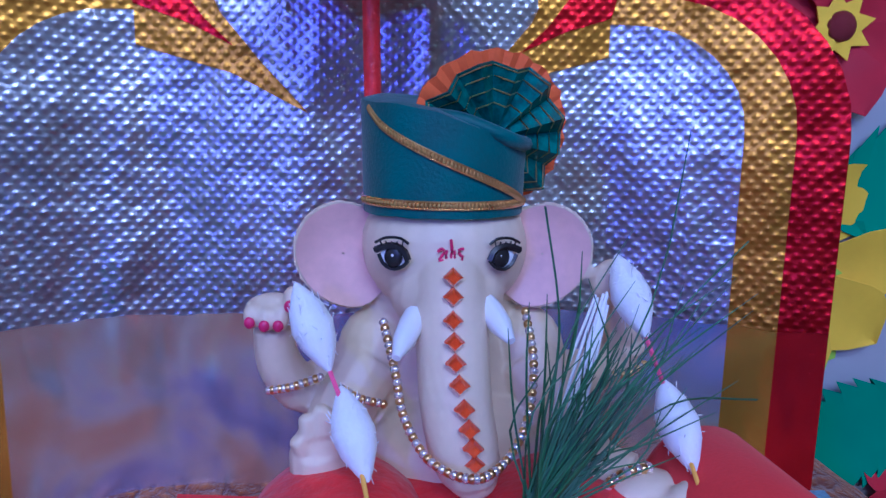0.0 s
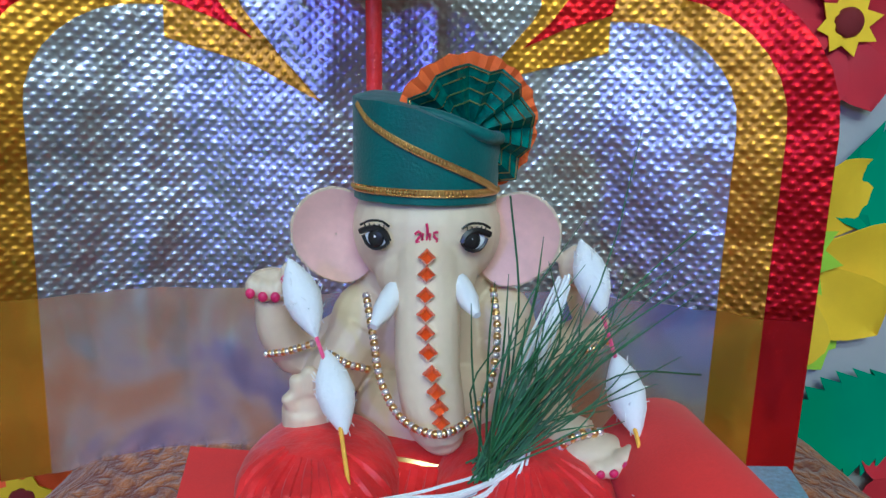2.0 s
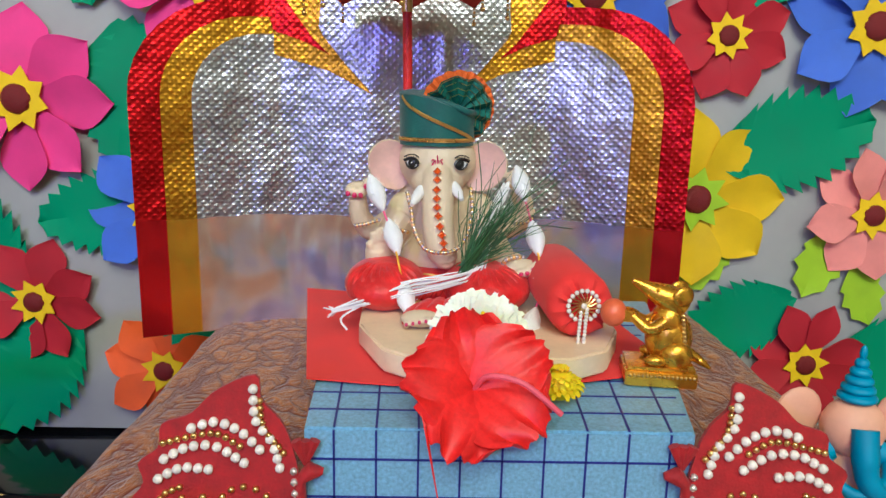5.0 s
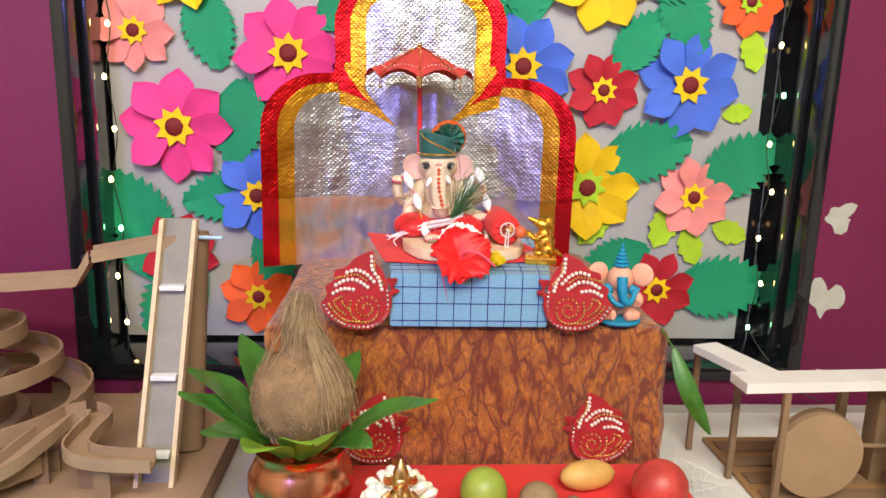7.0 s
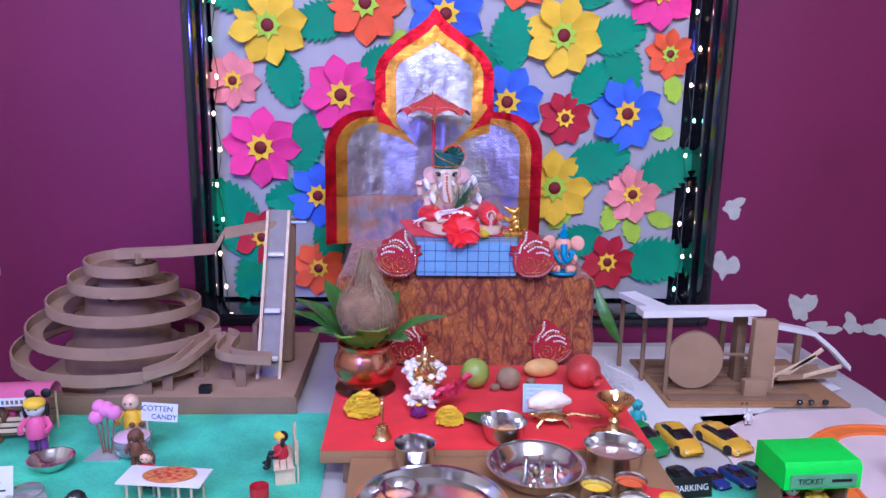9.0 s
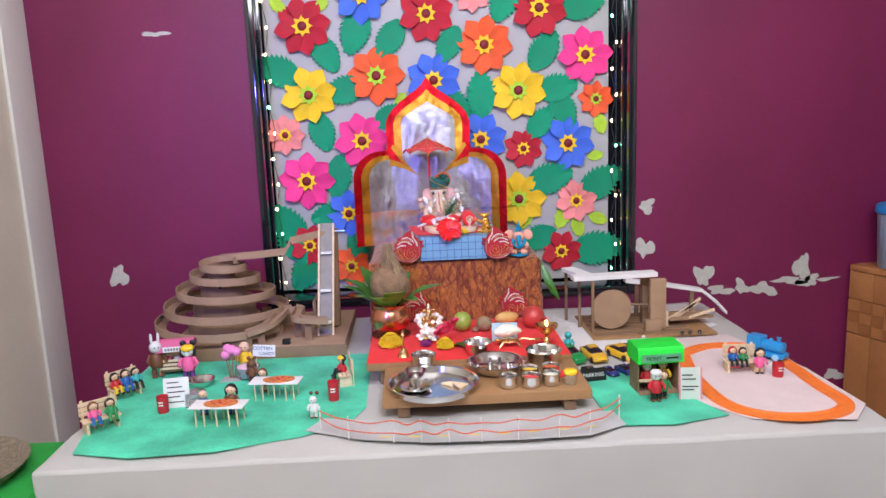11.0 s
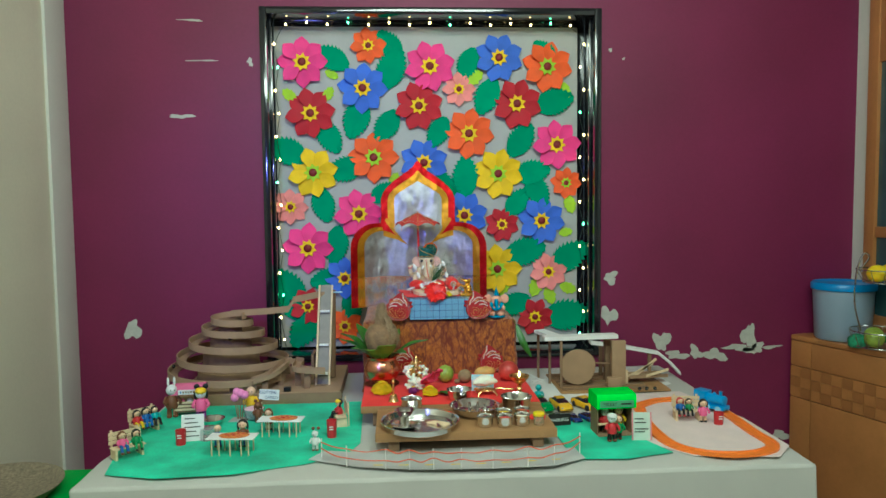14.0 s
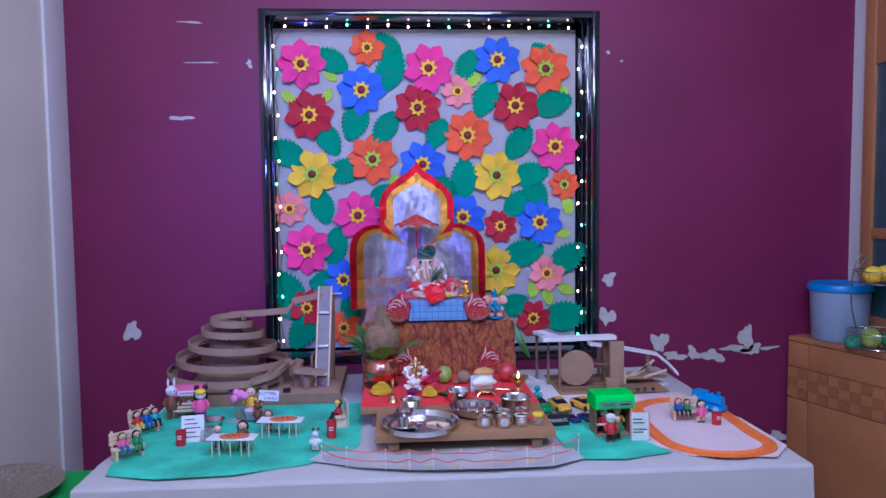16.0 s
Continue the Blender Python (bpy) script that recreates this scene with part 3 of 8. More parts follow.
def low_board(name, x0, x1, y0, y1, z0, z1, top, label, legs):
    t = thing(name, ((x0 + x1) / 2, (y0 + y1) / 2, 0.75), label, "low board")
    w, d = (x1 - x0) / 2, (y1 - y0) / 2
    part("board", box(BM(), (-w, -d, z0 - 0.75), (w, d, z1 - 0.75), 0.002), M_WOODB, t)
    for x in (-w + 0.035, w - 0.035 - 0.03):
        part("batten", box(BM(), (x, -d + 0.012, 0.0005), (x + 0.03, d - 0.012, z0 - 0.7505), 0.002), M_CARDD, t)
    if top:
        part("felt_sheet", box(BM(), (-w + 0.001, -d + 0.001, z1 - 0.7499), (w - 0.002, d - 0.002, z1 - 0.748), 0.0006), M_REDP, t, "bright red felt sheet on top")
    return t


low_board("low_stool", -0.11, 0.437, -0.277, 0.1, 0.792, 0.8135, True, "low brown board on battens covered with red felt", 2)
low_board("wooden_plank", -0.06, 0.437, -0.505, -0.279, 0.779, 0.803, False, "brown wooden plank on two dark battens", 2)

# ---- the folded foil throne ----
TX = 0.0915


def side_points(w, shoulder, inner):
    """Right half of the outline from the foot to the tip; inner: inset of the band."""
    k = inner
    pts = [(w - k, 0.0), (w - k, shoulder)]
    rr = 0.098 - k * 0.6
    cx, cz = w - k - rr, shoulder
    for i in range(1, 9):
        a = math.pi / 2 * i / 8
        pts.append((cx + rr * math.cos(a), cz + rr * math.sin(a)))
    pts += [(0.152 - k, cz + rr + 0.001), (0.149 - k, cz + rr + 0.03), (0.1505 - k, 0.405), (0.15 - k, 0.435), (0.1405 - k * 0.95, 0.462 - k * 0.2), (0.122 - k * 0.85, 0.486 - k * 0.45),
            (0.095 - k * 0.6, 0.51 - k * 0.75), (0.066 - k * 0.4, 0.53 - k * 0.9), (0.04 - k * 0.25, 0.548 - k * 1.05), (0.019 - k * 0.1, 0.566 - k * 1.25), (0.006, 0.585 - k * 1.5)]
    return pts


FOLDS = ((-0.3, -0.067), (-0.21, -0.0255), (-0.15, 0.0), (-0.112, 0.004), (-0.05, -0.0015), (0.0, 0.002), (0.065, -0.001), (0.112, 0.004), (0.15, 0.0), (0.21, -0.0285), (0.3, -0.067))


def folded(bm):
    """Creases a sheet along the throne's upright folds."""
    for x, _ in FOLDS:
        bmesh.ops.bisect_plane(bm, geom=bm.verts[:] + bm.edges[:] + bm.faces[:], plane_co=(x, 0, 0), plane_no=(1, 0, 0))
    for v in bm.verts:
        for (x0, y0), (x1, y1) in zip(FOLDS, FOLDS[1:]):
            if x0 <= v.co.x <= x1:
                v.co.y += y0 + (y1 - y0) * (v.co.x - x0) / (x1 - x0)
                break
    bmesh.ops.triangulate(bm, faces=[f for f in bm.faces if len(f.verts) > 4])
    return bm


def throne_layer(name, k, y0, y1, material, parent, label):
    half = side_points(0.272, 0.24, k)
    outline = half + [(0.0, half[-1][1] + 0.004)] + [(-x, z) for x, z in half[::-1]]
    bm = BM()
    prism(bm, outline, y0, y1)
    folded(bm)
    return part(name, bm, material, parent, label)


throne = thing("throne_backdrop", (TX, 0.508, 1.003), "arched three-fold throne back in silver, gold and red foil", "throne")
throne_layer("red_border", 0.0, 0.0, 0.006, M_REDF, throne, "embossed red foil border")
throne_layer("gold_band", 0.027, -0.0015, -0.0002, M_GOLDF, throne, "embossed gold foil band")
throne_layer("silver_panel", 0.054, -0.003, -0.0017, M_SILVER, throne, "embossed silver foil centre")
swoosh_g = [(p[0] - TX, p[2] - 1.003) for p in ((-0.0249, 0.5035, 1.359), (-0.002, 0.5035, 1.309), (0.0221, 0.5035, 1.28), (0.0495, 0.5035, 1.251), (0.0042, 0.5035, 1.274), (-0.0505, 0.5035, 1.289), (-0.0504, 0.5035, 1.331), (-0.0396, 0.5035, 1.361))]
swoosh_r = [(p[0] - TX, p[2] - 1.003) for p in ((-0.0512, 0.502, 1.36), (-0.0434, 0.502, 1.351), (-0.0296, 0.502, 1.33), (-0.0118, 0.502, 1.306), (0.0051, 0.502, 1.29), (-0.0217, 0.502, 1.303), (-0.0503, 0.502, 1.312), (-0.0552, 0.502, 1.331))]
for s in (1, -1):
    part("gold_swoosh", folded(prism(BM(), [(s * x, z) for x, z in swoosh_g], -0.0045, -0.0031)), M_GOLDF, throne, "pointed gold foil swoosh")
    part("red_swoosh", folded(prism(BM(), [(s * x, z) for x, z in swoosh_r], -0.006, -0.0046)), M_REDF, throne, "pointed red foil swoosh")

# ---- blue checked box ----
M_BLUEC = mat("glitter_blue_paper", (0.2, 0.42, 0.6), 0.45, 0.15, 0.3, 500, 0.3, 1500)
M_BLUEL = mat("blue_marker", (0.01, 0.015, 0.2), 0.5, 0, 0.2, 50, 0)
bx = thing("checked_box", (0.15, 0.1, 1.011), "glittery pale blue box with dark blue check lines", "box")
bm = BM()
bw = 0.071
flat(bm, [(-0.103, 0), (0.103, 0), (0.15, 0.25), (-0.118, 0.25)], 0, bw)
bmesh.ops.bevel(bm, geom=bm.edges[:], offset=0.0015, segments=2, affect="EDGES")
part("box_body", bm, M_BLUEC, bx)
for k in range(9):
    x = -0.088 + k * 0.0222
    part("check_line", box(BM(), (x, -0.0006, 0.001), (x + 0.0011, 0.0003, bw - 0.001)), M_BLUEL, bx)
    x2 = x * (1.32 if x > 0 else 1.12) - 0.002
    bm = flat(BM(), [(x, 0.001), (x + 0.0012, 0.001), (x2 + 0.0013, 0.248), (x2, 0.248)], bw - 0.0002, bw + 0.0005)
    part("check_line", bm, M_BLUEL, bx)
for z in (0.008, 0.031, 0.053):
    part("check_line", box(BM(), (-0.102, -0.0006, z), (0.102, 0.0003, z + 0.0011)), M_BLUEL, bx)
for y in (0.022, 0.045, 0.068, 0.09, 0.112, 0.135, 0.157, 0.18, 0.2):
    part("check_line", box(BM(), (-0.103 - y * 0.06, y, bw - 0.0002), (0.103 + y * 0.1, y + 0.0012, bw + 0.0005)), M_BLUEL, bx)
BT = 1.0825

# red felt mat with a curled corner, under the seat plank
bm = BM()
N = 14
mat_c = [(0.006, 0.35), (0.038, 0.16), (0.272, 0.185), (0.245, 0.345)]
g = [[None] * (N + 1) for _ in range(N + 1)]
for i in range(N + 1):
    for j in range(N + 1):
        u, v = i / N, j / N
        p = [(1 - u) * ((1 - v) * mat_c[1][k] + v * mat_c[0][k]) + u * ((1 - v) * mat_c[2][k] + v * mat_c[3][k]) for k in (0, 1)]
        p[1] -= 0.02 * math.sin(math.pi * u) * (1 - v)
        z = BT + 0.0022 + 0.008 * max(0, v - 0.45 - u * 1.6) ** 1.5 + 0.0004 * noise.noise(Vector((u * 7, v * 7, 0)))
        g[i][j] = bm.verts.new((p[0], p[1], z))
for i in range(N):
    for j in range(N):
        bm.faces.new((g[i][j], g[i + 1][j], g[i + 1][j + 1], g[i][j + 1])).smooth = True
bmesh.ops.recalc_face_normals(bm, faces=bm.faces[:])
bm.normal_update()
bmesh.ops.solidify(bm, geom=bm.faces[:], thickness=0.001)
solo("felt_mat", bm, M_REDP, (0, 0, 0), "red felt mat with one corner curled up", "mat")

# wooden seat
bm = flat(BM(), [(0.064, 0.215), (0.083, 0.168), (0.1, 0.155), (0.196, 0.155), (0.222, 0.172), (0.238, 0.212), (0.238, 0.33), (0.06, 0.33)], BT + 0.0037, BT + 0.019)
bmesh.ops.bevel(bm, geom=bm.edges[:], offset=0.0016, segments=2, affect="EDGES")
solo("seat_plank", bm, M_WOOD, (0, 0, 0), "pale varnished wooden seat with cut corners", "seat plank")
ST = BT + 0.019

# ---- the statue ----
SK, PK, BK, WH, MG, RD, GD = range(7)
skin, bm = BM(), BM()
ball(skin, (0.1155, 0.315, 1.2025), (0.0302, 0.0275, 0.0262), SK, 24)
ball(skin, (0.1155, 0.304, 1.188), (0.0205, 0.021, 0.0165), SK, 20)
ball(skin, (0.1155, 0.318, 1.215), (0.028, 0.026, 0.012), SK, 20)
ball(skin, (0.1155, 0.328, 1.178), (0.03, 0.017, 0.018), SK, 16)
tr = curve([(0.1155, 0.303, 1.207), (0.1155, 0.2915, 1.19), (0.116, 0.285, 1.175), (0.1165, 0.2775, 1.158), (0.119, 0.274, 1.143), (0.1215, 0.273, 1.134), (0.121, 0.275, 1.1302)], 25)
tw = [0.0108, 0.0122, 0.0122, 0.0121, 0.0117, 0.0102, 0.006]
tube(skin, tr, 1.0, 22, SK, [tw[i // 4] + ((tw[i // 4 + 1] - tw[i // 4]) * (i % 4) / 4 if i < 24 else 0) for i in range(25)])


def ear(s):
    """A cupped ear with a rolled rim, broad above and drawn in towards the neck."""
    edge = curve([(0.0, 0, 0.0185), (0.011, 0, 0.0212), (0.0215, 0, 0.0175), (0.0282, 0, 0.0085), (0.0285, 0, -0.0025), (0.0232, 0, -0.0125), (0.014, 0, -0.0195), (0.002, 0, -0.0215), (-0.008, 0, -0.013), (-0.01, 0, 0.004), (0.0, 0, 0.0185)], 41)[:-1]
    m = pose(0.1155 + s * 0.0275, 0.3165, 1.199, 0, 0, -s * 16)
    mid = Vector((0.009, 0, 0.0))
    for b2, sides, mi in ((skin, ((0.0, 0.3, 0.6, 0.85, 0.96), (0.9, 0.6, 0.3, 0.0)), SK), (bm, ((0.0, 0.3, 0.6, 0.8, 0.89), ()), PK)):
        rings = []
        for face, fr_ in enumerate(sides):
            for k in fr_:
                k2 = max(k, 0.02)
                y = (-0.0012 + 0.0052 * (1 - k * k) if face == 0 else 0.0022 + 0.0058 * (1 - k * k)) - (0.0011 if mi == PK else 0)
                rings.append([b2.verts.new(m @ Vector((s * (mid.x + (p.x - mid.x) * k2), y, p.z * k2))) for p in edge])
        bridge(b2, rings, mi == SK, mi)


for s in (1, -1):
    ear(s)
# tusks
for a, b in (((0.1022, 0.284, 1.1815), (0.0968, 0.2715, 1.174)), ((0.1288, 0.286, 1.185), (0.1335, 0.2735, 1.1785))):
    a, b = Vector(a), Vector(b)
    tube(bm, [a - (b - a) * 0.3, a, a.lerp(b, 0.5), b], 0.0042, 10, WH, [0.9, 1, 0.9, 0.35])
# eyes, painted: white, brown iris, black lids
for ex, s in ((0.0965, -1), (0.1325, 1)):
    c = Vector((ex, 0.2905, 1.2025))
    nrm = Vector((s * 0.42, -0.9, 0.0)).normalized()
    base = c
    turn = pose(0, 0, 0, 0, 0, s * 22)
    ball(bm, base, (0.005, 0.0013, 0.0036), WH, 14, turn)
    ball(bm, base + Vector((-0.0003, -0.0011, 0.0002)), (0.0033, 0.0009, 0.0034), BK, 12, turn)
    ball(bm, base + Vector((-0.0006, -0.0016, 0.0009)), 0.0006, WH, 6)
    lid = [base + turn @ Vector((s * x, -0.0012, z)) for x, z in ((-0.0052, -0.0006), (-0.0038, 0.0024), (-0.0004, 0.004), (0.0034, 0.0034), (0.0064, 0.0022))]
    tube(bm, curve(lid, 10), 0.00125, 5, BK)
    low = [base + turn @ Vector((s * x, -0.001, z)) for x, z in ((-0.0052, -0.0006), (-0.0032, -0.0028), (0.0002, -0.0038), (0.0034, -0.0024), (0.0052, 0.001))]
    tube(bm, curve(low, 10), 0.0007, 5, BK)
    brow = [base + turn @ Vector((s * x, -0.0006, z)) for x, z in ((-0.0052, 0.0048), (-0.002, 0.0066), (0.003, 0.0064), (0.0066, 0.0046))]
    tube(bm, curve(brow, 8), 0.0005, 5, BK)
    for k in range(5):
        e0 = base + turn @ Vector((s * (-0.003 + 0.0016 * k), -0.0012, 0.0032))
        tube(bm, [e0, e0 + Vector((s * 0.0004 * (k - 1), -0.0004, 0.0024))], 0.00028, 4, BK)
# tilak mark on the brow
for pts in ([(0, 0.0052), (0.0004, 0.002), (0, -0.0028)], [(-0.0042, 0.001), (-0.003, 0.0022), (-0.002, 0.001), (-0.0034, -0.0012), (-0.0038, -0.002), (-0.002, -0.0018)],
            [(0.0044, 0.002), (0.0028, 0.0018), (0.003, 0.0002), (0.0042, -0.0008), (0.003, -0.0022), (0.0018, -0.0014)], [(-0.0012, 0.0016), (-0.0014, -0.001), (0.0, -0.0024), (0.0014, -0.001), (0.0012, 0.0016)]):
    tube(bm, curve([(0.1148 + x, 0.2865, 1.204 + z) for x, z in pts], 10), 0.00052, 5, MG)
# trunk's body, arms, hands
ball(skin, (0.119, 0.328, 1.148), (0.033, 0.022, 0.031), SK, 20)
ball(skin, (0.122, 0.316, 1.124), (0.036, 0.03, 0.025), SK, 20)
ball(skin, (0.09, 0.322, 1.158), (0.015, 0.014, 0.02), SK, 14)
ball(skin, (0.149, 0.322, 1.158), (0.015, 0.014, 0.02), SK, 14)


def limb(pts, r, taper):
    c = curve(pts, 12)
    tube(skin, c, r, 12, SK, [taper[0] + (taper[1] - taper[0]) * i / 11 for i in range(12)])


limb([(0.092, 0.325, 1.16), (0.073, 0.326, 1.148), (0.063, 0.32, 1.146), (0.055, 0.315, 1.158), (0.0534, 0.312, 1.173)], 0.0095, (1.25, 0.75))
limb([(0.09, 0.318, 1.158), (0.075, 0.308, 1.135), (0.0699, 0.29, 1.117), (0.072, 0.288, 1.121), (0.0714, 0.286, 1.138)], 0.0105, (1.2, 0.95))
limb([(0.148, 0.325, 1.16), (0.166, 0.326, 1.148), (0.1862, 0.318, 1.16), (0.1793, 0.314, 1.181)], 0.0095, (1.25, 0.75))
limb([(0.148, 0.318, 1.158), (0.165, 0.302, 1.132), (0.1627, 0.283, 1.131), (0.1757, 0.272, 1.13)], 0.0105, (1.2, 0.9))
ball(skin, (0.0542, 0.31, 1.18), (0.0105, 0.006, 0.006), SK, 14)
for k, (px, q) in enumerate((((0.0474, 0.305, 1.179), 0), ((0.0525, 0.304, 1.178), 0), ((0.0573, 0.304, 1.178), 0), ((0.0613, 0.304, 1.185), 0))):
    ball(skin, px, (0.0034, 0.004, 0.0048), SK, 10)
    ball(bm, (px[0] - 0.0005, px[1] - 0.0035, px[2] - 0.0018), (0.0019, 0.0012, 0.0022), MG, 8)
ball(skin, (0.0722, 0.284, 1.136), (0.0105, 0.006, 0.0135), SK, 14)
for p, q in (((0.0673, 0.281, 1.139), (0.065, 0.28, 1.144)), ((0.0688, 0.281, 1.144), (0.0682, 0.281, 1.151)), ((0.0724, 0.281, 1.145), (0.0728, 0.281, 1.154)), ((0.0761, 0.281, 1.145), (0.0765, 0.281, 1.152))):
    tube(skin, [p, q, Vector(q) + (Vector(q) - Vector(p)) * 0.15], 0.0032, 8, SK, [1, 1, 0.6])
ball(skin, (0.1787, 0.267, 1.129), (0.0145, 0.01, 0.0075), SK, 16)
for p in ((0.177, 0.258, 1.128), (0.1812, 0.257, 1.129), (0.1855, 0.257, 1.132), (0.1896, 0.258, 1.134)):
    ball(skin, p, (0.0042, 0.005, 0.0038), SK, 10)
    ball(bm, (p[0], p[1] - 0.0042, p[2]), (0.0017, 0.0012, 0.0016), MG, 8)
ball(skin, (0.1775, 0.308, 1.19), (0.009, 0.006, 0.009), SK, 12)
# red dhoti over crossed legs, gold hem, feet
ball(bm, (0.078, 0.272, 1.1155), (0.03, 0.044, 0.0185), RD, 22)
ball(bm, (0.153, 0.268, 1.1155), (0.033, 0.044, 0.0185), RD, 22)
for k in range(9):
    for c, s in (((0.078, 0.268), -1), ((0.153, 0.264), 1)):
        a = radians(200 + 16 * k)
        tube(bm, curve([(c[0] + 0.012 * math.cos(a), c[1] + 0.014 * math.sin(a), 1.132), (c[0] + 0.024 * math.cos(a + 0.1), c[1] + 0.03 * math.sin(a + 0.1), 1.1255), (c[0] + 0.029 * math.cos(a + 0.2), c[1] + 0.0355 * math.sin(a + 0.2), 1.114)], 8), 0.0024, 6, RD, [0.4, 0.8, 1, 1, 1, 1, 0.8, 0.4])
ball(bm, (0.114, 0.3, 1.112), (0.05, 0.036, 0.012), RD, 20)
ball(bm, (0.084, 0.272, 1.108), (0.026, 0.02, 0.009), RD, 16)
ball(bm, (0.14, 0.27, 1.108), (0.026, 0.02, 0.0095), RD, 16)
for k in range(7):
    x = 0.095 + 0.0062 * k
    tube(bm, curve([(x, 0.272, 1.118), (x - 0.002, 0.262, 1.112), (x - 0.006, 0.254, 1.1045)], 8), 0.0034, 7, RD)
    tube(bm, curve([(x - 0.004, 0.254, 1.1065), (x - 0.001, 0.2515, 1.105), (x + 0.003, 0.254, 1.1065)], 6), 0.0014, 5, GD)
belt = [(0.121 + 0.0365 * math.cos(a), 0.306 + 0.0315 * math.sin(a), 1.1175) for a in [math.pi + math.pi * i / 20 for i in range(21)]]
for dz in (0, 0.0022, -0.0022):
    tube(bm, [(x, y, z + dz + 0.001 * math.sin(i)) for i, (x, y, z) in enumerate(belt)], 0.0013, 5, GD)
for a, b, c in (((0.1068, 0.238, 1.107), (0.1015, 0.224, 1.106), (0.0965, 0.212, 1.105)), ((0.1127, 0.238, 1.11), (0.1087, 0.224, 1.109), (0.1041, 0.213, 1.108)), ((0.1192, 0.238, 1.111), (0.1172, 0.224, 1.11), (0.1127, 0.214, 1.11)), ((0.1257, 0.238, 1.11), (0.1262, 0.224, 1.111), (0.1236, 0.214, 1.111))):
    tube(bm, curve([a, b, c], 9), 0.0058, 9, RD, [0.6, 0.9, 1, 1.1, 1.1, 1.1, 1, 1, 0.8])
    tube(bm, curve([Vector(p) + Vector((0.0048, -0.0035, 0.001)) for p in (a, b, c)], 9), 0.0021, 6, GD)
foot = Vector((0.1056, 0.2, 1.107))
ball(skin, foot + Vector((0.0, 0.008, 0.001)), (0.014, 0.01, 0.0055), SK, 12)
for k in range(5):
    c = foot + Vector((-0.009 + 0.0042 * k, -0.001, 0.0008 * k))
    ball(skin, c, (0.0023, 0.0032, 0.0026), SK, 8)
    ball(bm, c + Vector((0, -0.0028, 0.0004)), (0.0012, 0.0008, 0.0014), MG, 6)
ball(bm, (0.1254, 0.276, 1.119), 0.0012, GD, 8)
# the painted clay is one modelled surface: the forms run into each other
tmp_me = bpy.data.meshes.new("clay")
bmesh.ops.recalc_face_normals(skin, faces=skin.faces[:])
skin.to_mesh(tmp_me)
tmp = new("clay", tmp_me)
rm, sm = tmp.modifiers.new("merge", "REMESH"), tmp.modifiers.new("ease", "SMOOTH")
rm.mode, rm.voxel_size = "VOXEL", 0.00095
sm.factor, sm.iterations = 0.5, 5
made = tmp.evaluated_get(bpy.context.evaluated_depsgraph_get())
clay = made.to_mesh()
for f in clay.polygons:
    f.use_smooth, f.material_index = True, SK
bm.from_mesh(clay)
made.to_mesh_clear()
bpy.data.objects.remove(tmp)
statue = solo("elephant_headed_statue", bm, [M_SKIN, M_PINK, M_INK, M_WHT, M_MAG, M_REDC, M_BRASS], (0, 0, 0), "cream-painted elephant-headed deity statue in a red dhoti, seated", "statue")

# row of jewels down the trunk
for i, p in enumerate(((0.1151, 0.2785, 1.198), (0.1151, 0.2768, 1.192), (0.1149, 0.2738, 1.185), (0.1151, 0.2705, 1.179), (0.1153, 0.2675, 1.173), (0.1163, 0.2645, 1.167), (0.1177, 0.2622, 1.16), (0.1192, 0.2608, 1.154), (0.1205, 0.2605, 1.148), (0.1213, 0.2625, 1.142))):
    bm = BM()
    r, d = 0.0033, 0.0016
    top = [bm.verts.new((r * 0.55 * math.cos(a), -d, r * 0.55 * math.sin(a))) for a in (0, math.pi / 2, math.pi, 1.5 * math.pi)]
    low = [bm.verts.new((r * math.cos(a), 0, r * math.sin(a))) for a in (0, math.pi / 2, math.pi, 1.5 * math.pi)]
    back = [bm.verts.new((r * math.cos(a), 0.002, r * math.sin(a))) for a in (0, math.pi / 2, math.pi, 1.5 * math.pi)]
    bridge(bm, [back, low, top])
    for f in bm.faces:
        f.smooth = False
    solo("jewel", bm, M_GEMR, p, "orange faceted diamond-shaped jewel on the statue's trunk", "jewel", "jewels on the trunk")


def bead_string(name, pts, n, r, material, label, category, shape="ball"):
    """Stones set one after another along a curve: one strung piece of jewellery."""
    c = curve(pts, n)
    t = thing(name, c[0], label, category)
    kinds = []
    for i, p in enumerate(c):
        if i < len(material):
            bm = BM()
            ball(bm, (0, 0, 0), r, 0, 7)
            kinds.append(part("stone" if i % 2 == 0 else "setting", bm, material[i], t))
            ob = kinds[-1]
        else:
            ob = new("stone" if i % 2 == 0 else "setting", kinds[i % len(material)].data)
            ob.parent = t
        ob.location = p - c[0]
    return t


bead_string("necklace", [(0.093, 0.288, 1.181), (0.0965, 0.276, 1.169), (0.0996, 0.272, 1.154), (0.1075, 0.264, 1.143), (0.1197, 0.252, 1.143), (0.131, 0.26, 1.145), (0.1385, 0.268, 1.155), (0.1411, 0.274, 1.171), (0.1403, 0.286, 1.185)], 64, 0.00155, [M_GEM, M_BRASS], "necklace of clear rhinestones in gold settings", "necklace")
bead_string("armlet", [(0.0527, 0.303, 1.152), (0.0612, 0.301, 1.154), (0.0709, 0.302, 1.157)], 13, 0.0016, [M_GEM, M_BRASS], "rhinestone armlet on the raised arm", "armlet")
bead_string("armlet", [(0.0787, 0.296, 1.155), (0.0851, 0.294, 1.152), (0.0932, 0.296, 1.149)], 10, 0.0016, [M_GEM, M_BRASS], "rhinestone armlet on the upper arm", "armlet")
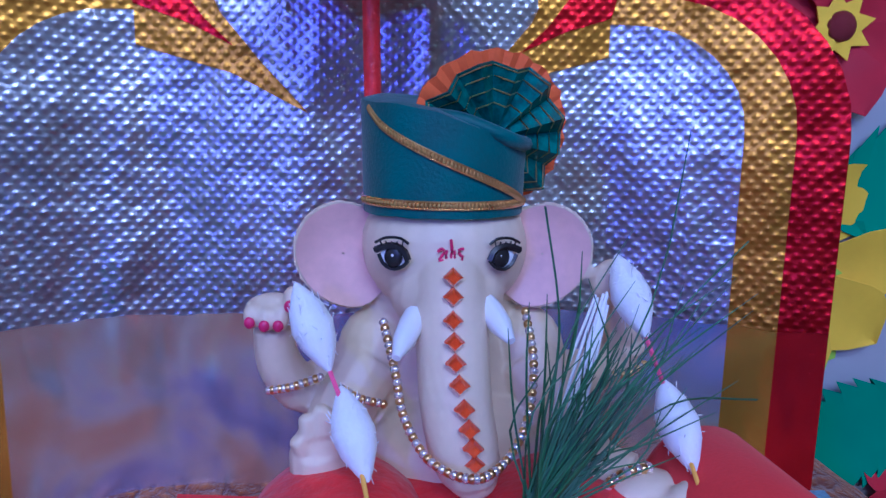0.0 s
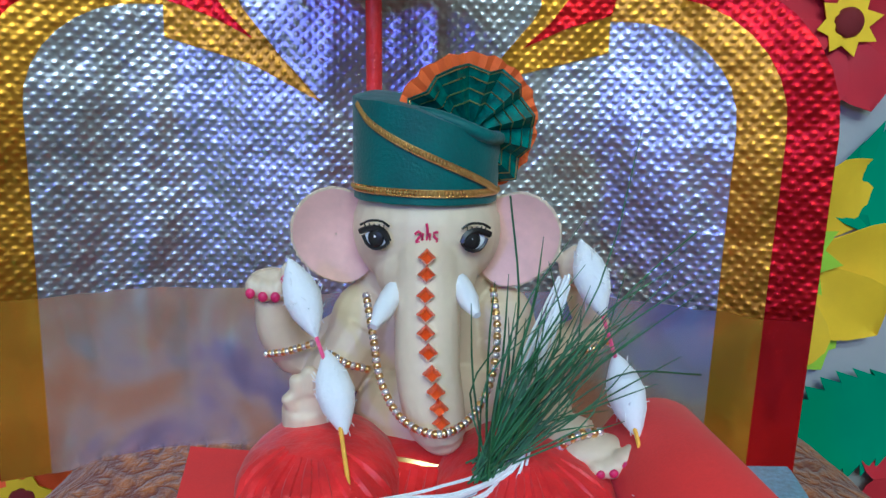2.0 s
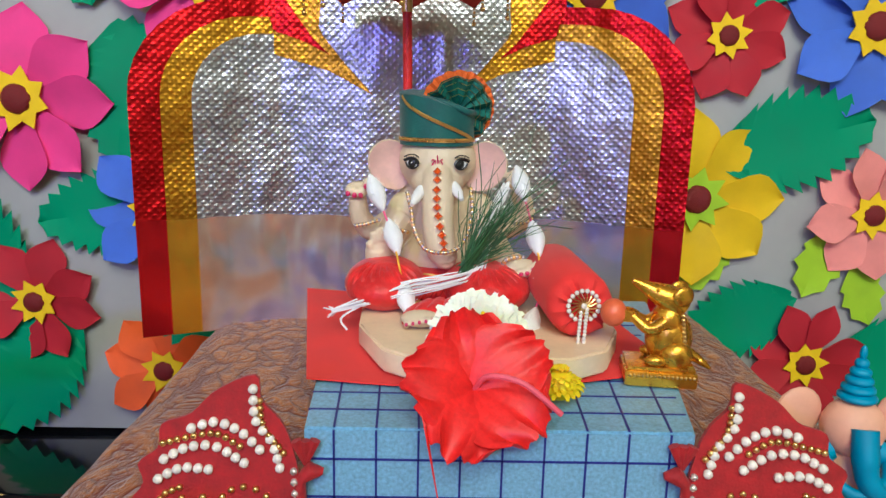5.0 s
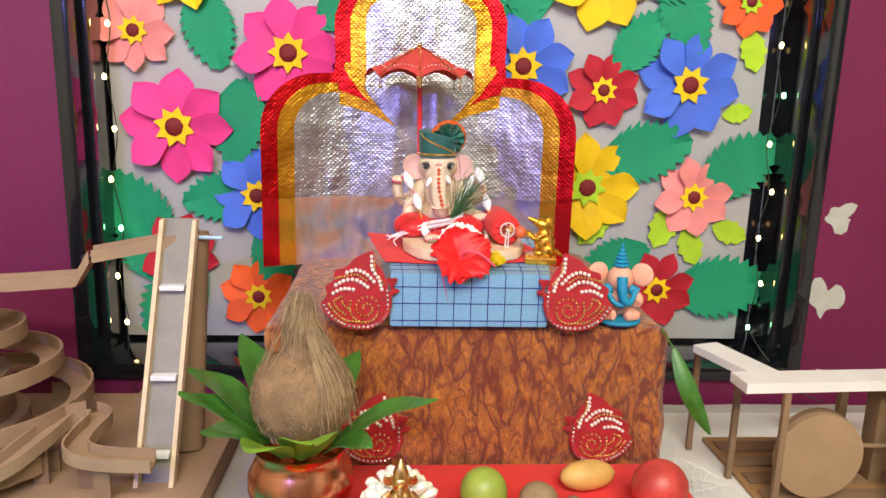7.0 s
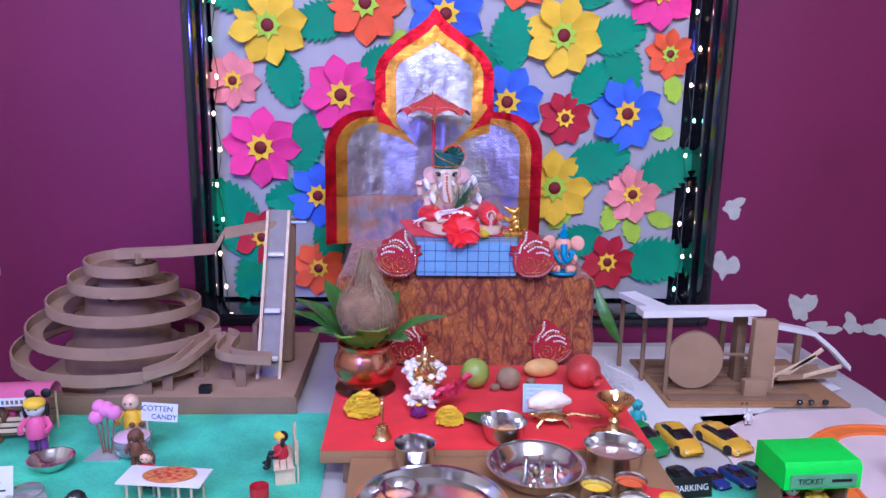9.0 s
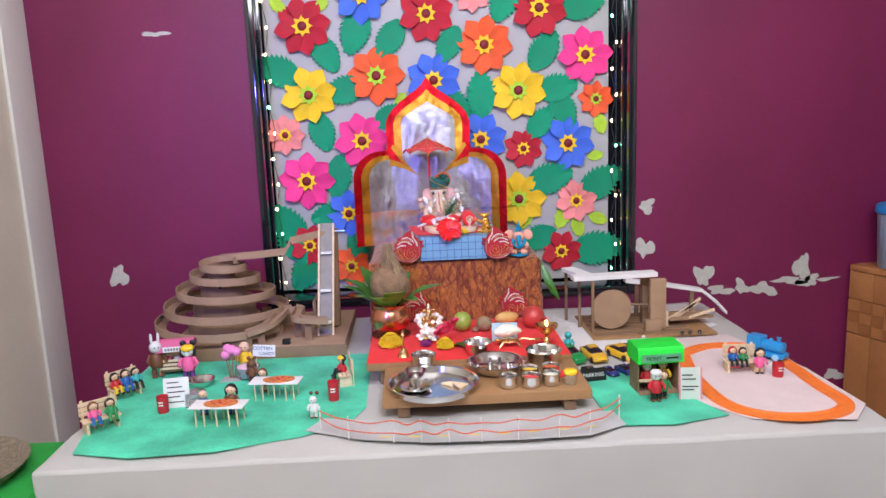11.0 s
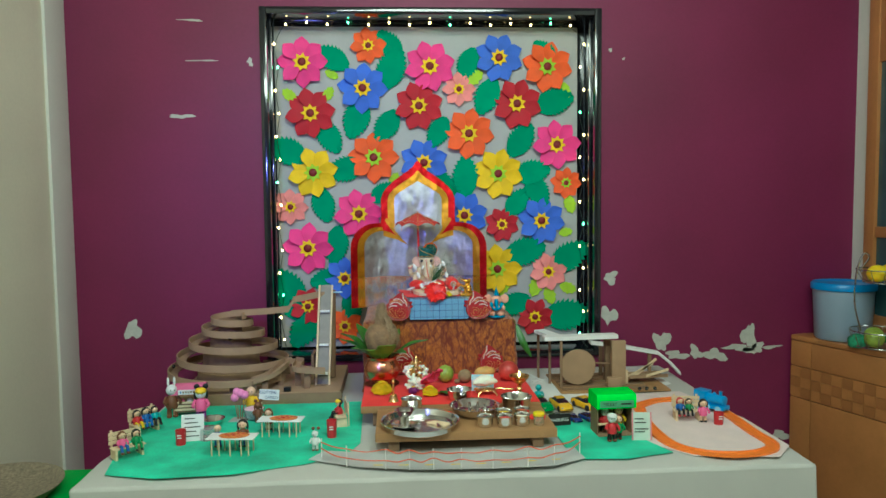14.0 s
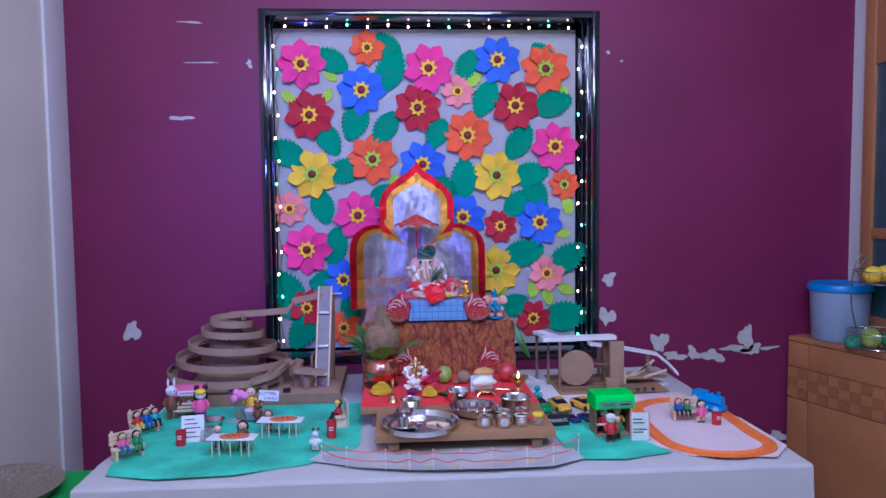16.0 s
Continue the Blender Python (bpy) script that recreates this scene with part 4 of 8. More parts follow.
bead_string("armlet", [(0.1765, 0.303, 1.156), (0.1833, 0.302, 1.157), (0.1894, 0.303, 1.16)], 10, 0.0016, [M_GEM, M_BRASS], "rhinestone armlet on the far arm", "armlet")
bead_string("bracelet", [(0.165, 0.268, 1.124), (0.1645, 0.264, 1.133), (0.17, 0.263, 1.138), (0.1793, 0.268, 1.137)], 13, 0.0019, [M_GEM, M_BRASS], "rhinestone bracelet on the open hand", "bracelet")

# turban of teal cloth with a pleated fan
hat = thing("turban", (0.1145, 0.314, 1.2155), "teal cloth turban with gold braid and an orange-edged fan", "turban")
bm = BM()
rings = []
for i in range(9):
    t = i / 8
    rr = []
    for k in range(40):
        a = 2 * math.pi * k / 40
        top = 0.0335 - 0.0065 * math.cos(a) + 0.0015 * math.sin(a) + 0.0012 * math.sin(3 * a + 1)
        rr.append(bm.verts.new(((0.0285 + 0.001 * t) * math.cos(a), (0.0265 + 0.001 * t) * math.sin(a), top * t + 0.0006 * noise.noise(Vector((math.cos(a) * 3, math.sin(a) * 3, t * 4))))))
    rings.append(rr)
rings.append([bm.verts.new((v.co.x * 0.85, v.co.y * 0.85, v.co.z + 0.001)) for v in rings[-1]])
rings.append([bm.verts.new((v.co.x * 0.4, v.co.y * 0.4, v.co.z - 0.001)) for v in rings[-1]])
bridge(bm, rings)
part("crown", bm, M_TEAL, hat)


def braid(pts, n, parent):
    c = curve(pts, n)
    bm = BM()
    for p in c:
        ball(bm, p, (0.0009, 0.0009, 0.0011), 0, 6)
    tube(bm, [p + Vector((0, 0, 0.0011)) for p in c], 0.0004, 5)
    tube(bm, [p + Vector((0, 0, -0.0011)) for p in c], 0.0004, 5)
    return part("gold_braid", bm, M_BRASS, parent, "narrow woven gold braid")


braid([(0.029 * math.cos(a), 0.0272 * math.sin(a), 0.0045) for a in [math.pi * (0.97 + 1.06 * i / 12) for i in range(13)]], 70, hat)
braid([(0.0294 * math.cos(a), 0.0278 * math.sin(a), 0.0355 - 0.031 * ((i / 10) ** 0.8)) for i, a in enumerate([math.pi * (1.14 + 0.74 * i / 10) for i in range(11)])], 56, hat)


def fan(radius, y, material, name, depth, a0, a1, n, wob=0.05):
    bm = BM()
    c = bm.verts.new((0, y, 0))
    prev = None
    for i in range(n + 1):
        a = radians(a0 + (a1 - a0) * i / n)
        r = radius * (1 + wob * math.sin(i * 1.9))
        mid = bm.verts.new((0.55 * r * math.sin(a), y + depth * (0.7 if i % 2 else -0.7), 0.55 * r * math.cos(a)))
        out = bm.verts.new((r * math.sin(a), y + depth * (1 if i % 2 else -1), r * math.cos(a)))
        if prev:
            bm.faces.new((c, prev[0], mid))
            bm.faces.new((prev[0], prev[1], out, mid))
        prev = (mid, out)
    bmesh.ops.recalc_face_normals(bm, faces=bm.faces[:])
    bm.normal_update()
    bmesh.ops.solidify(bm, geom=bm.faces[:], thickness=0.0006)
    ob = part(name, bm, material, hat)
    ob.matrix_basis = pose(0.0162, -0.0125, 0.026, 14, 0, 12)
    return ob


fan(0.029, 0.007, M_ORANGEF, "fan_edge", 0.0006, -82, 150, 40, 0.02)
fan(0.0255, 0.002, M_TEALG, "pleated_fan", 0.0034, -80, 146, 15)
for rad in (0.012, 0.0165, 0.021, 0.0245):
    pts = []
    for i in range(16):
        a = radians(-80 + 226 * i / 15)
        r = rad * (1 + 0.05 * math.sin(i * 1.9))
        dep = 0.0034 * min(1.0, 0.7 * rad / 0.014) * (1 if i % 2 else -1)
        pts.append((r * math.sin(a), 0.0009 + dep, r * math.cos(a)))
    th = part("gold_thread", tube(BM(), pts, 0.00028, 4), M_BRASS, hat, "fine gold thread in the brocade")
    th.matrix_basis = pose(0.0162, -0.0125, 0.026, 14, 0, 12)
part("fold_wrap", tube(BM(), curve([(-0.006, -0.02, 0.0335), (0.004, -0.022, 0.032), (0.014, -0.0225, 0.0285), (0.022, -0.019, 0.0255), (0.0275, -0.0095, 0.0245)], 20), 0.0026, 8), M_TEAL, hat, "twisted roll of teal cloth")

# bolster with a pearl brooch
ax0, ax1 = Vector((0.208, 0.188, ST + 0.0222)), Vector((0.203, 0.29, ST + 0.0222))
bol = thing("bolster", ax0, "round red velvet bolster with a pearl brooch", "bolster")
d = (ax1 - ax0)
L = d.length
bm = BM()
prof = [(0.004, 0.001), (0.011, -0.001), (0.019, 0.0005), (0.024, 0.004), (0.0258, 0.009), (0.026, L * 0.5), (0.0258, L - 0.009), (0.022, L - 0.003), (0.01, L)]
rings = []
for r, h in [(q * 0.84, h) for q, h in prof]:
    rings.append([bm.verts.new((r * (1 + 0.06 * math.sin(k * 2.9) * (h < 0.006) + 0.02 * math.sin(k * 1.3)) * math.cos(2 * math.pi * k / 32), r * math.sin(2 * math.pi * k / 32), h + 0.0016 * math.sin(k * 2.4) * (h < 0.006))) for k in range(32)])
bridge(bm, rings)
cush = part("cushion", bm, M_REDP, bol)
cush.matrix_basis = Matrix.Diagonal((1, 1, 1, 1)) @ d.to_track_quat("Z", "Y").to_matrix().to_4x4()
nrm = -d.normalized()
rt = Vector((0, 0, 1)).cross(nrm).normalized()
up = nrm.cross(rt)
spots = [(nrm * 0.0035 + (rt * math.cos(2 * math.pi * k / 18) + up * math.sin(2 * math.pi * k / 18)) * 0.0098 + up * 0.002, 1.0) for k in range(18)] + [(nrm * 0.004 + up * 0.002, 1.25)]
for side in (0.0, 0.0038):
    spots += [(nrm * 0.0045 + rt * (-side + 0.002 - k * 0.0001) + up * (-0.0024 * k - side * 0.6), 0.84) for k in range(13)]
pearl = None
for at, size in spots:
    if pearl is None:
        pearl = part("pearl", ball(BM(), (0, 0, 0), 0.0016, 0, 8), M_PEARL, bol, "white pearl of the brooch")
        ob = pearl
    else:
        ob = new("pearl", pearl.data)
        ob.parent = bol
    ob.location, ob.scale = at, (size, size, size)
bm = BM()
for k in range(16):
    a = 2 * math.pi * k / 16
    tube(bm, [nrm * 0.003 + up * 0.002, nrm * 0.0042 + (rt * math.cos(a) + up * math.sin(a)) * 0.0045 + up * 0.002, nrm * 0.003 + (rt * math.cos(a + 0.2) + up * math.sin(a + 0.2)) * 0.0085 + up * 0.002], 0.0006, 5)
part("brooch", bm, M_BRASS, bol, "filigree gold brooch")

# cotton garland: wool puffs on a coloured thread
M_PTHREAD = mat("pink_thread", (0.8, 0.1, 0.25), 0.7, 0, 0.1, 100, 0)
M_YTHREAD = mat("yellow_thread", (0.85, 0.45, 0.05), 0.7, 0, 0.1, 100, 0)


def garland(puffs, label):
    g = thing("cotton_garland", puffs[0], label, "garland")
    o = Vector(puffs[0])
    rnd = random.Random(len(puffs) + int(o.x * 1e4))
    for i, p in enumerate(puffs):
        p = Vector(p)
        q = Vector(puffs[i + 1]) if i + 1 < len(puffs) else p + (p - Vector(puffs[i - 1])) * 0.6
        pr = Vector(puffs[i - 1]) if i else p - (q - p) * 0.5
        d = (q - pr).normalized()
        bm = BM()
        h = 0.0155
        for f in range(70):
            a, t = rnd.uniform(0, 6.28), rnd.uniform(-1, 1)
            rad = 0.0072 * (1 - abs(t) ** 1.7) * rnd.uniform(0.9, 1.16)
            c = Vector((rad * math.cos(a), rad * math.sin(a), t * h))
            tube(bm, [c * 0.9, c + Vector((rnd.uniform(-1, 1), rnd.uniform(-1, 1), rnd.uniform(-2, 2))) * 0.0016], 0.00016, 3)
        lathe(bm, [(0.0007, -h), (0.0028, -h * 0.8), (0.0058, -h * 0.4), (0.007, 0), (0.0058, h * 0.4), (0.0028, h * 0.8), (0.0007, h)], 18)
        puff = part("cotton_puff", bm, M_COTTON, g, "white cotton wool puff")
        puff.matrix_basis = Matrix.Translation(p - o) @ d.to_track_quat("Z", "Y").to_matrix().to_4x4()
        if i + 1 < len(puffs):
            part("thread", tube(BM(), [p - o, (p + q) / 2 - o, q - o], 0.0008, 6), M_PTHREAD if i % 2 == 0 else M_YTHREAD, g)


garland([(0.0702, 0.283, 1.181), (0.0838, 0.268, 1.151), (0.0943, 0.235, 1.115), (0.1027, 0.205, 1.093)], "cotton wool garland on pink and yellow thread over the raised hand")
garland([(0.1785, 0.292, 1.189), (0.188, 0.268, 1.152), (0.1912, 0.24, 1.125), (0.1796, 0.215, 1.102)], "cotton wool garland on pink thread over the open hand")

# sacred thread: a loose bundle of white cotton strings across the lap
bm = BM()
rnd = random.Random(4)
a0 = [Vector(p) for p in ((0.1676, 0.29, 1.188), (0.1523, 0.268, 1.157), (0.1445, 0.25, 1.132), (0.1237, 0.238, 1.126), (0.0983, 0.235, 1.121), (0.0708, 0.235, 1.112), (0.0431, 0.24, 1.102))]
for k in range(16):
    off = Vector((rnd.uniform(-1, 1), rnd.uniform(-1, 1), rnd.uniform(-1, 1)))
    spread = (0.002, 0.004, 0.004, 0.0045, 0.006, 0.0035, 0.0012)
    tube(bm, curve([p + off * s + Vector((0, rnd.uniform(-1, 1), rnd.uniform(-1, 1))) * 0.0007 for p, s in zip(a0, spread)], 34), 0.00055, 5)
for k in range(12):
    e = a0[-1] + Vector((rnd.uniform(-0.006, 0.0), rnd.uniform(-0.004, 0.004), rnd.uniform(-0.006, 0.004)))
    tube(bm, [a0[-1] + Vector((0.003, 0, 0)), e], 0.0006, 4)
tube(bm, curve([a0[-2], (0.05, 0.235, 1.099), (0.054, 0.232, 1.091)], 10), 0.0008, 5)
solo("sacred_thread", bm, M_COTTON, (0, 0, 0), "bundle of white cotton strings draped across the lap", "thread")

# bundle of durva grass
root = Vector((0.1352, 0.246, 1.132))
grass = thing("grass_bundle", root, "bundle of dark green durva grass blades", "grass")


def blade(pts, r, n=7, taper=None):
    part("blade", tube(BM(), [p - root for p in curve(pts, n)], r, 4, 0, taper), M_GRASS, grass)


for k in range(95):
    tip = Vector((0.1639, 0.262, 1.175)) + Vector((rnd.gauss(0, 0.013), rnd.gauss(0, 0.008), rnd.gauss(0.0, 0.013)))
    if k < 9:
        tip += (tip - root) * rnd.uniform(0.2, 0.7) + Vector((rnd.uniform(-0.01, 0.02), 0, rnd.uniform(-0.012, 0.012)))
    st = root + Vector((rnd.gauss(0, 0.0022), rnd.gauss(0, 0.002), rnd.gauss(0, 0.0022)))
    mid = st.lerp(tip, 0.55) + Vector((rnd.gauss(0, 0.004), rnd.gauss(0, 0.003), rnd.gauss(0.002, 0.003)))
    blade([st, mid, tip], 0.00042, 7, [1, 1, 1, 0.9, 0.8, 0.6, 0.3])
blade([(0.1457, 0.266, 1.158), (0.1472, 0.268, 1.188), (0.1441, 0.28, 1.221)], 0.0004, 10)
blade([(0.1645, 0.262, 1.167), (0.189, 0.27, 1.192), (0.2128, 0.28, 1.21)], 0.00035, 10)
blade([(0.1627, 0.258, 1.15), (0.1849, 0.262, 1.162), (0.2154, 0.27, 1.159)], 0.00035, 10)

# umbrella behind the statue
M_REDU = mat("red_umbrella_felt", (0.62, 0.06, 0.05), 0.8, 0, 0.15, 60, 0.2, 700)
um = thing("umbrella", (0.09, 0.4, 1.082), "small red felt umbrella with gold beads on a red stick", "umbrella")
part("stick", tube(BM(), [(0, 0, 0.0), (-0.001, 0, 0.15), (-0.004, 0, 0.3)], 0.0042, 10), M_REDC, um)
part("bead_stem", tube(BM(), [(-0.003, 0, 0.24), (-0.0035, -0.0005, 0.262)], 0.0049, 8), M_BRASS, um, "gold beaded stem")
bm = BM()
ns = 8
rings = []
for i in range(8):
    t = i / 7
    rr = []
    for k in range(48):
        a = 2 * math.pi * k / 48
        w = abs(math.sin(a * ns / 2))
        rr.append(bm.verts.new((0.0885 * t * math.cos(a) * (1 - 0.05 * w * t), 0.0885 * t * math.sin(a) * (1 - 0.05 * w * t), 0.047 * (1 - t ** 1.25) + 0.013 * w * t ** 3)))
    rings.append(rr)
bridge(bm, rings[1:], False)
tip = bm.verts.new((0, 0, 0.048))
for k in range(48):
    bm.faces.new((tip, rings[1][k], rings[1][(k + 1) % 48]))
bmesh.ops.delete(bm, geom=rings[0], context="VERTS")
bmesh.ops.recalc_face_normals(bm, faces=bm.faces[:])
bm.normal_update()
bmesh.ops.solidify(bm, geom=bm.faces[:], thickness=0.0012)
can = part("canopy", bm, M_REDU, um)
can.location = (-0.004, 0, 0.252)
bm = BM()
for k in range(8):
    a = 2 * math.pi * (k + 0.0) / 8
    tube(bm, [(0.0885 * t * math.cos(a), 0.0885 * t * math.sin(a), 0.0485 * (1 - t ** 1.25) + 0.0012) for t in [i / 7 for i in range(8)]], 0.001, 5)
    for j in range(5):
        ball(bm, (0.0876 * math.cos(a), 0.0876 * math.sin(a), -0.001 - j * 0.0035), 0.0014 if j < 4 else 0.0022, 0, 6)
ball(bm, (0, 0, 0.052), 0.004, 0, 8)
pr = part("gold_trim", bm, M_BRASS, um, "gold cords and hanging bead drops")
pr.location = (-0.004, 0, 0.252)
bm = BM()
for k in range(72):
    a = 2 * math.pi * k / 72
    w = abs(math.sin(a * 4))
    t = 0.8
    ball(bm, (0.0885 * t * math.cos(a) * (1 - 0.04 * w), 0.0885 * t * math.sin(a) * (1 - 0.04 * w), 0.047 * (1 - t ** 1.25) + 0.013 * w * t ** 3 + 0.001), 0.0011, 0, 6)
pr = part("bead_row", bm, M_PEARL, um, "row of white beads round the canopy")
pr.location = (-0.004, 0, 0.252)

# ---- things on the draped box ----
M_PETR = mat("hibiscus_petal", (0.74, 0.014, 0.016), 0.5, 0, 0.3, 60, 0.3, 400)
M_PETW = mat("white_chrysanthemum", (0.93, 0.9, 0.76), 0.6, 0, 0.1, 60, 0.1, sub=0.3)
M_PETY = mat("yellow_petal", (0.95, 0.66, 0.015), 0.6, 0, 0.12, 60, 0.1, sub=0.5)
M_VELVET = mat("red_embroidery", (0.36, 0.006, 0.011), 0.7, 0, 0.3, 120, 0.5, 600, sheen=0.1)


def hibiscus(place, r, turn, colour=None, words="fresh red hibiscus flower with a long stamen"):
    h = thing("hibiscus", place, words, "flower")
    for k in range(5):
        bm = BM()
        n, m = 12, 18
        g = []
        for i in range(n + 1):
            t = i / n
            row = []
            for j in range(m + 1):
                s = j / m * 2 - 1
                w = 0.56 * r * math.sin(math.pi * (0.08 + 0.72 * t)) ** 0.9 + 0.03 * r
                wav = 0.1 * r * math.sin(s * 9 + k * 2) * t ** 3 + 0.025 * r * math.sin(s * 19) * t
                row.append(bm.verts.new((s * w, t * r * (1 - 0.18 * s * s + 0.03 * math.sin(s * 17 + k)), 0.28 * r * t - 0.3 * r * t * t + 0.1 * r * abs(s) * t + wav)))
            g.append(row)
        for a, b in zip(g, g[1:]):
            for j in range(m):
                bm.faces.new((a[j], a[j + 1], b[j + 1], b[j])).smooth = True
        bmesh.ops.recalc_face_normals(bm, faces=bm.faces[:])
        bm.normal_update()
        bmesh.ops.solidify(bm, geom=bm.faces[:], thickness=0.0005)
        p = part("petal", bm, colour or M_PETR, h)
        p.matrix_basis = turn @ pose(0, 0, 0.001 * k, 18 + 5 * (k % 2), 0, 72 * k + 8)
    p = part("stamen", tube(BM(), curve([(0, 0, 0), (0.1 * r, 0.06 * r, 0.4 * r), (0.45 * r, -0.1 * r, 0.6 * r), (0.9 * r, -0.45 * r, 0.45 * r)], 14), 0.0016, 7), mat("pink_stamen", (0.75, 0.1, 0.15), 0.6), h, "long pink stamen")
    p.matrix_basis = turn
    return h


def pom(name, place, r, colour, heart, label, n=90, up=None, category="flower", thin=0.15):
    """A full flower head: many narrow petals round a heart."""
    t = thing(name, place, label, category)
    rnd = random.Random(int(r * 1e5))
    bm = BM()
    up = up or Matrix.Identity(4)
    for k in range(n):
        z = 1 - (k + 0.5) / n * 0.95
        a = k * 2.39996
        d = Vector((math.sqrt(max(0, 1 - z * z)) * math.cos(a), math.sqrt(max(0, 1 - z * z)) * math.sin(a), z * 0.75))
        s = Vector((-math.sin(a), math.cos(a), 0))
        nrm = s.cross(d).normalized()
        l = r * rnd.uniform(0.85, 1.1)
        w = r * thin
        base, mid, tip = d * r * 0.25, d * l * 0.84 + nrm * r * 0.14, d * l * 0.98 + nrm * r * rnd.uniform(0.26, 0.42)
        v = [bm.verts.new(up @ p) for p in (base - s * w * 0.4, base + s * w * 0.4, mid + s * w, tip + s * w * 0.4, tip - s * w * 0.4, mid - s * w)]
        bm.faces.new(v)
    bmesh.ops.recalc_face_normals(bm, faces=bm.faces[:])
    bm.normal_update()
    bmesh.ops.solidify(bm, geom=bm.faces[:], thickness=0.0004)
    ball(bm, (0, 0, 0), (r * 0.72, r * 0.72, r * 0.6), 0, 14, up)
    part("bloom", bm, colour, t)
    bm = BM()
    for k in range(40):
        rr = r * 0.34 * math.sqrt(k / 40)
        a = k * 2.39996
        ball(bm, up @ Vector((rr * math.cos(a), rr * math.sin(a), r * 0.86 - rr * 0.3)), r * 0.05, 0, 6)
    part("heart", bm, heart, t)
    return t


tilt = pose(0, 0, 0, 55, 0, 0)
pom("chrysanthemum", (0.141, 0.166, BT + 0.026), 0.0305, M_PETW, M_PETY, "white chrysanthemum with a yellow heart", 420, tilt, thin=0.1)
hib = hibiscus((0.136, 0.113, BT + 0.016), 0.044, pose(0, 0, 0, 52, 0, 10))
pom("marigold", (0.186, 0.133, BT + 0.0115), 0.014, M_PETY, M_PETY, "small yellow marigold head", 70)
part("stem", tube(BM(), curve([(-0.01, 0.006, -0.016), (-0.036, 0.004, -0.0195), (-0.071, 0.006, -0.021)], 10), 0.0012, 6), M_GRASS, hib, "thin green flower stem")

# golden mouse statue holding a sweet
bm = BM()
zb = 0.0
box(bm, (-0.026, -0.017, zb), (0.026, 0.02, zb + 0.012), 0.003)
box(bm, (-0.024, -0.015, zb + 0.012), (0.024, 0.018, zb + 0.015), 0.001)
ball(bm, (0.006, 0.002, zb + 0.033), (0.017, 0.015, 0.022), 0, 18)
ball(bm, (0.004, 0.0, zb + 0.047), (0.012, 0.012, 0.014), 0, 16)
ball(bm, (0.01, -0.01, zb + 0.023), (0.012, 0.008, 0.011), 0, 14)
tube(bm, curve([(0.012, 0.002, zb + 0.056), (0.003, 0.0, zb + 0.063), (-0.01, -0.001, zb + 0.069), (-0.023, -0.002, zb + 0.0755)], 12), 0.0105, 14, 0, [1, 1.05, 1.05, 1, 0.95, 0.85, 0.75, 0.62, 0.5, 0.4, 0.3, 0.2])
for y in (-0.009, 0.009):
    ball(bm, (0.012, y, zb + 0.067), (0.008, 0.0025, 0.0075), 0, 12, pose(0, 0, 0, 0, -25, 20))
    ball(bm, (-0.006, y * 0.75, zb + 0.07), 0.0016, 0, 6)
    tube(bm, curve([(0.001, y, zb + 0.048), (-0.01, y * 1.1, zb + 0.042), (-0.022, y * 0.6, zb + 0.05)], 9), 0.0048, 9, 0, [1.1, 1.1, 1, 1, 0.95, 0.9, 0.85, 0.8, 0.7])
    for k in range(4):
        tube(bm, [(-0.022, y * 0.6, zb + 0.052 - 0.002 * k), (-0.032, y * 0.45, zb + 0.0525 - 0.0022 * k)], 0.0014, 5)
    ball(bm, (-0.004, y * 1.3, zb + 0.019), (0.009, 0.005, 0.0045), 0, 10)
tube(bm, curve([(0.02, 0.004, zb + 0.022), (0.03, 0.004, zb + 0.016), (0.036, -0.004, zb + 0.013)], 8), 0.0045, 8, 0, [1, 1, 0.9, 0.8, 0.7, 0.6, 0.4, 0.3])
ball(bm, (-0.035, 0.0, zb + 0.05), (0.0098, 0.0098, 0.0105), 1, 14)
for k in range(12):
    ball(bm, (0.012 + 0.0005 * k, -0.0125 + 0.0003 * k, zb + 0.054 - 0.0032 * k), 0.0016, 2, 6)
for k in range(16):
    ball(bm, (-0.022 + 0.003 * k, -0.0172, zb + 0.009), 0.0012, 2, 6)
solo("mouse_statue", bm, [M_GOLD, mat("orange_sweet", (0.72, 0.13, 0.05), 0.4), M_BRASS], pose(0.254, 0.172, BT, 0, 0, -8) @ Matrix.Scale(0.84, 4), "golden mouse statue offering an orange sweet, on a small base", "statue")

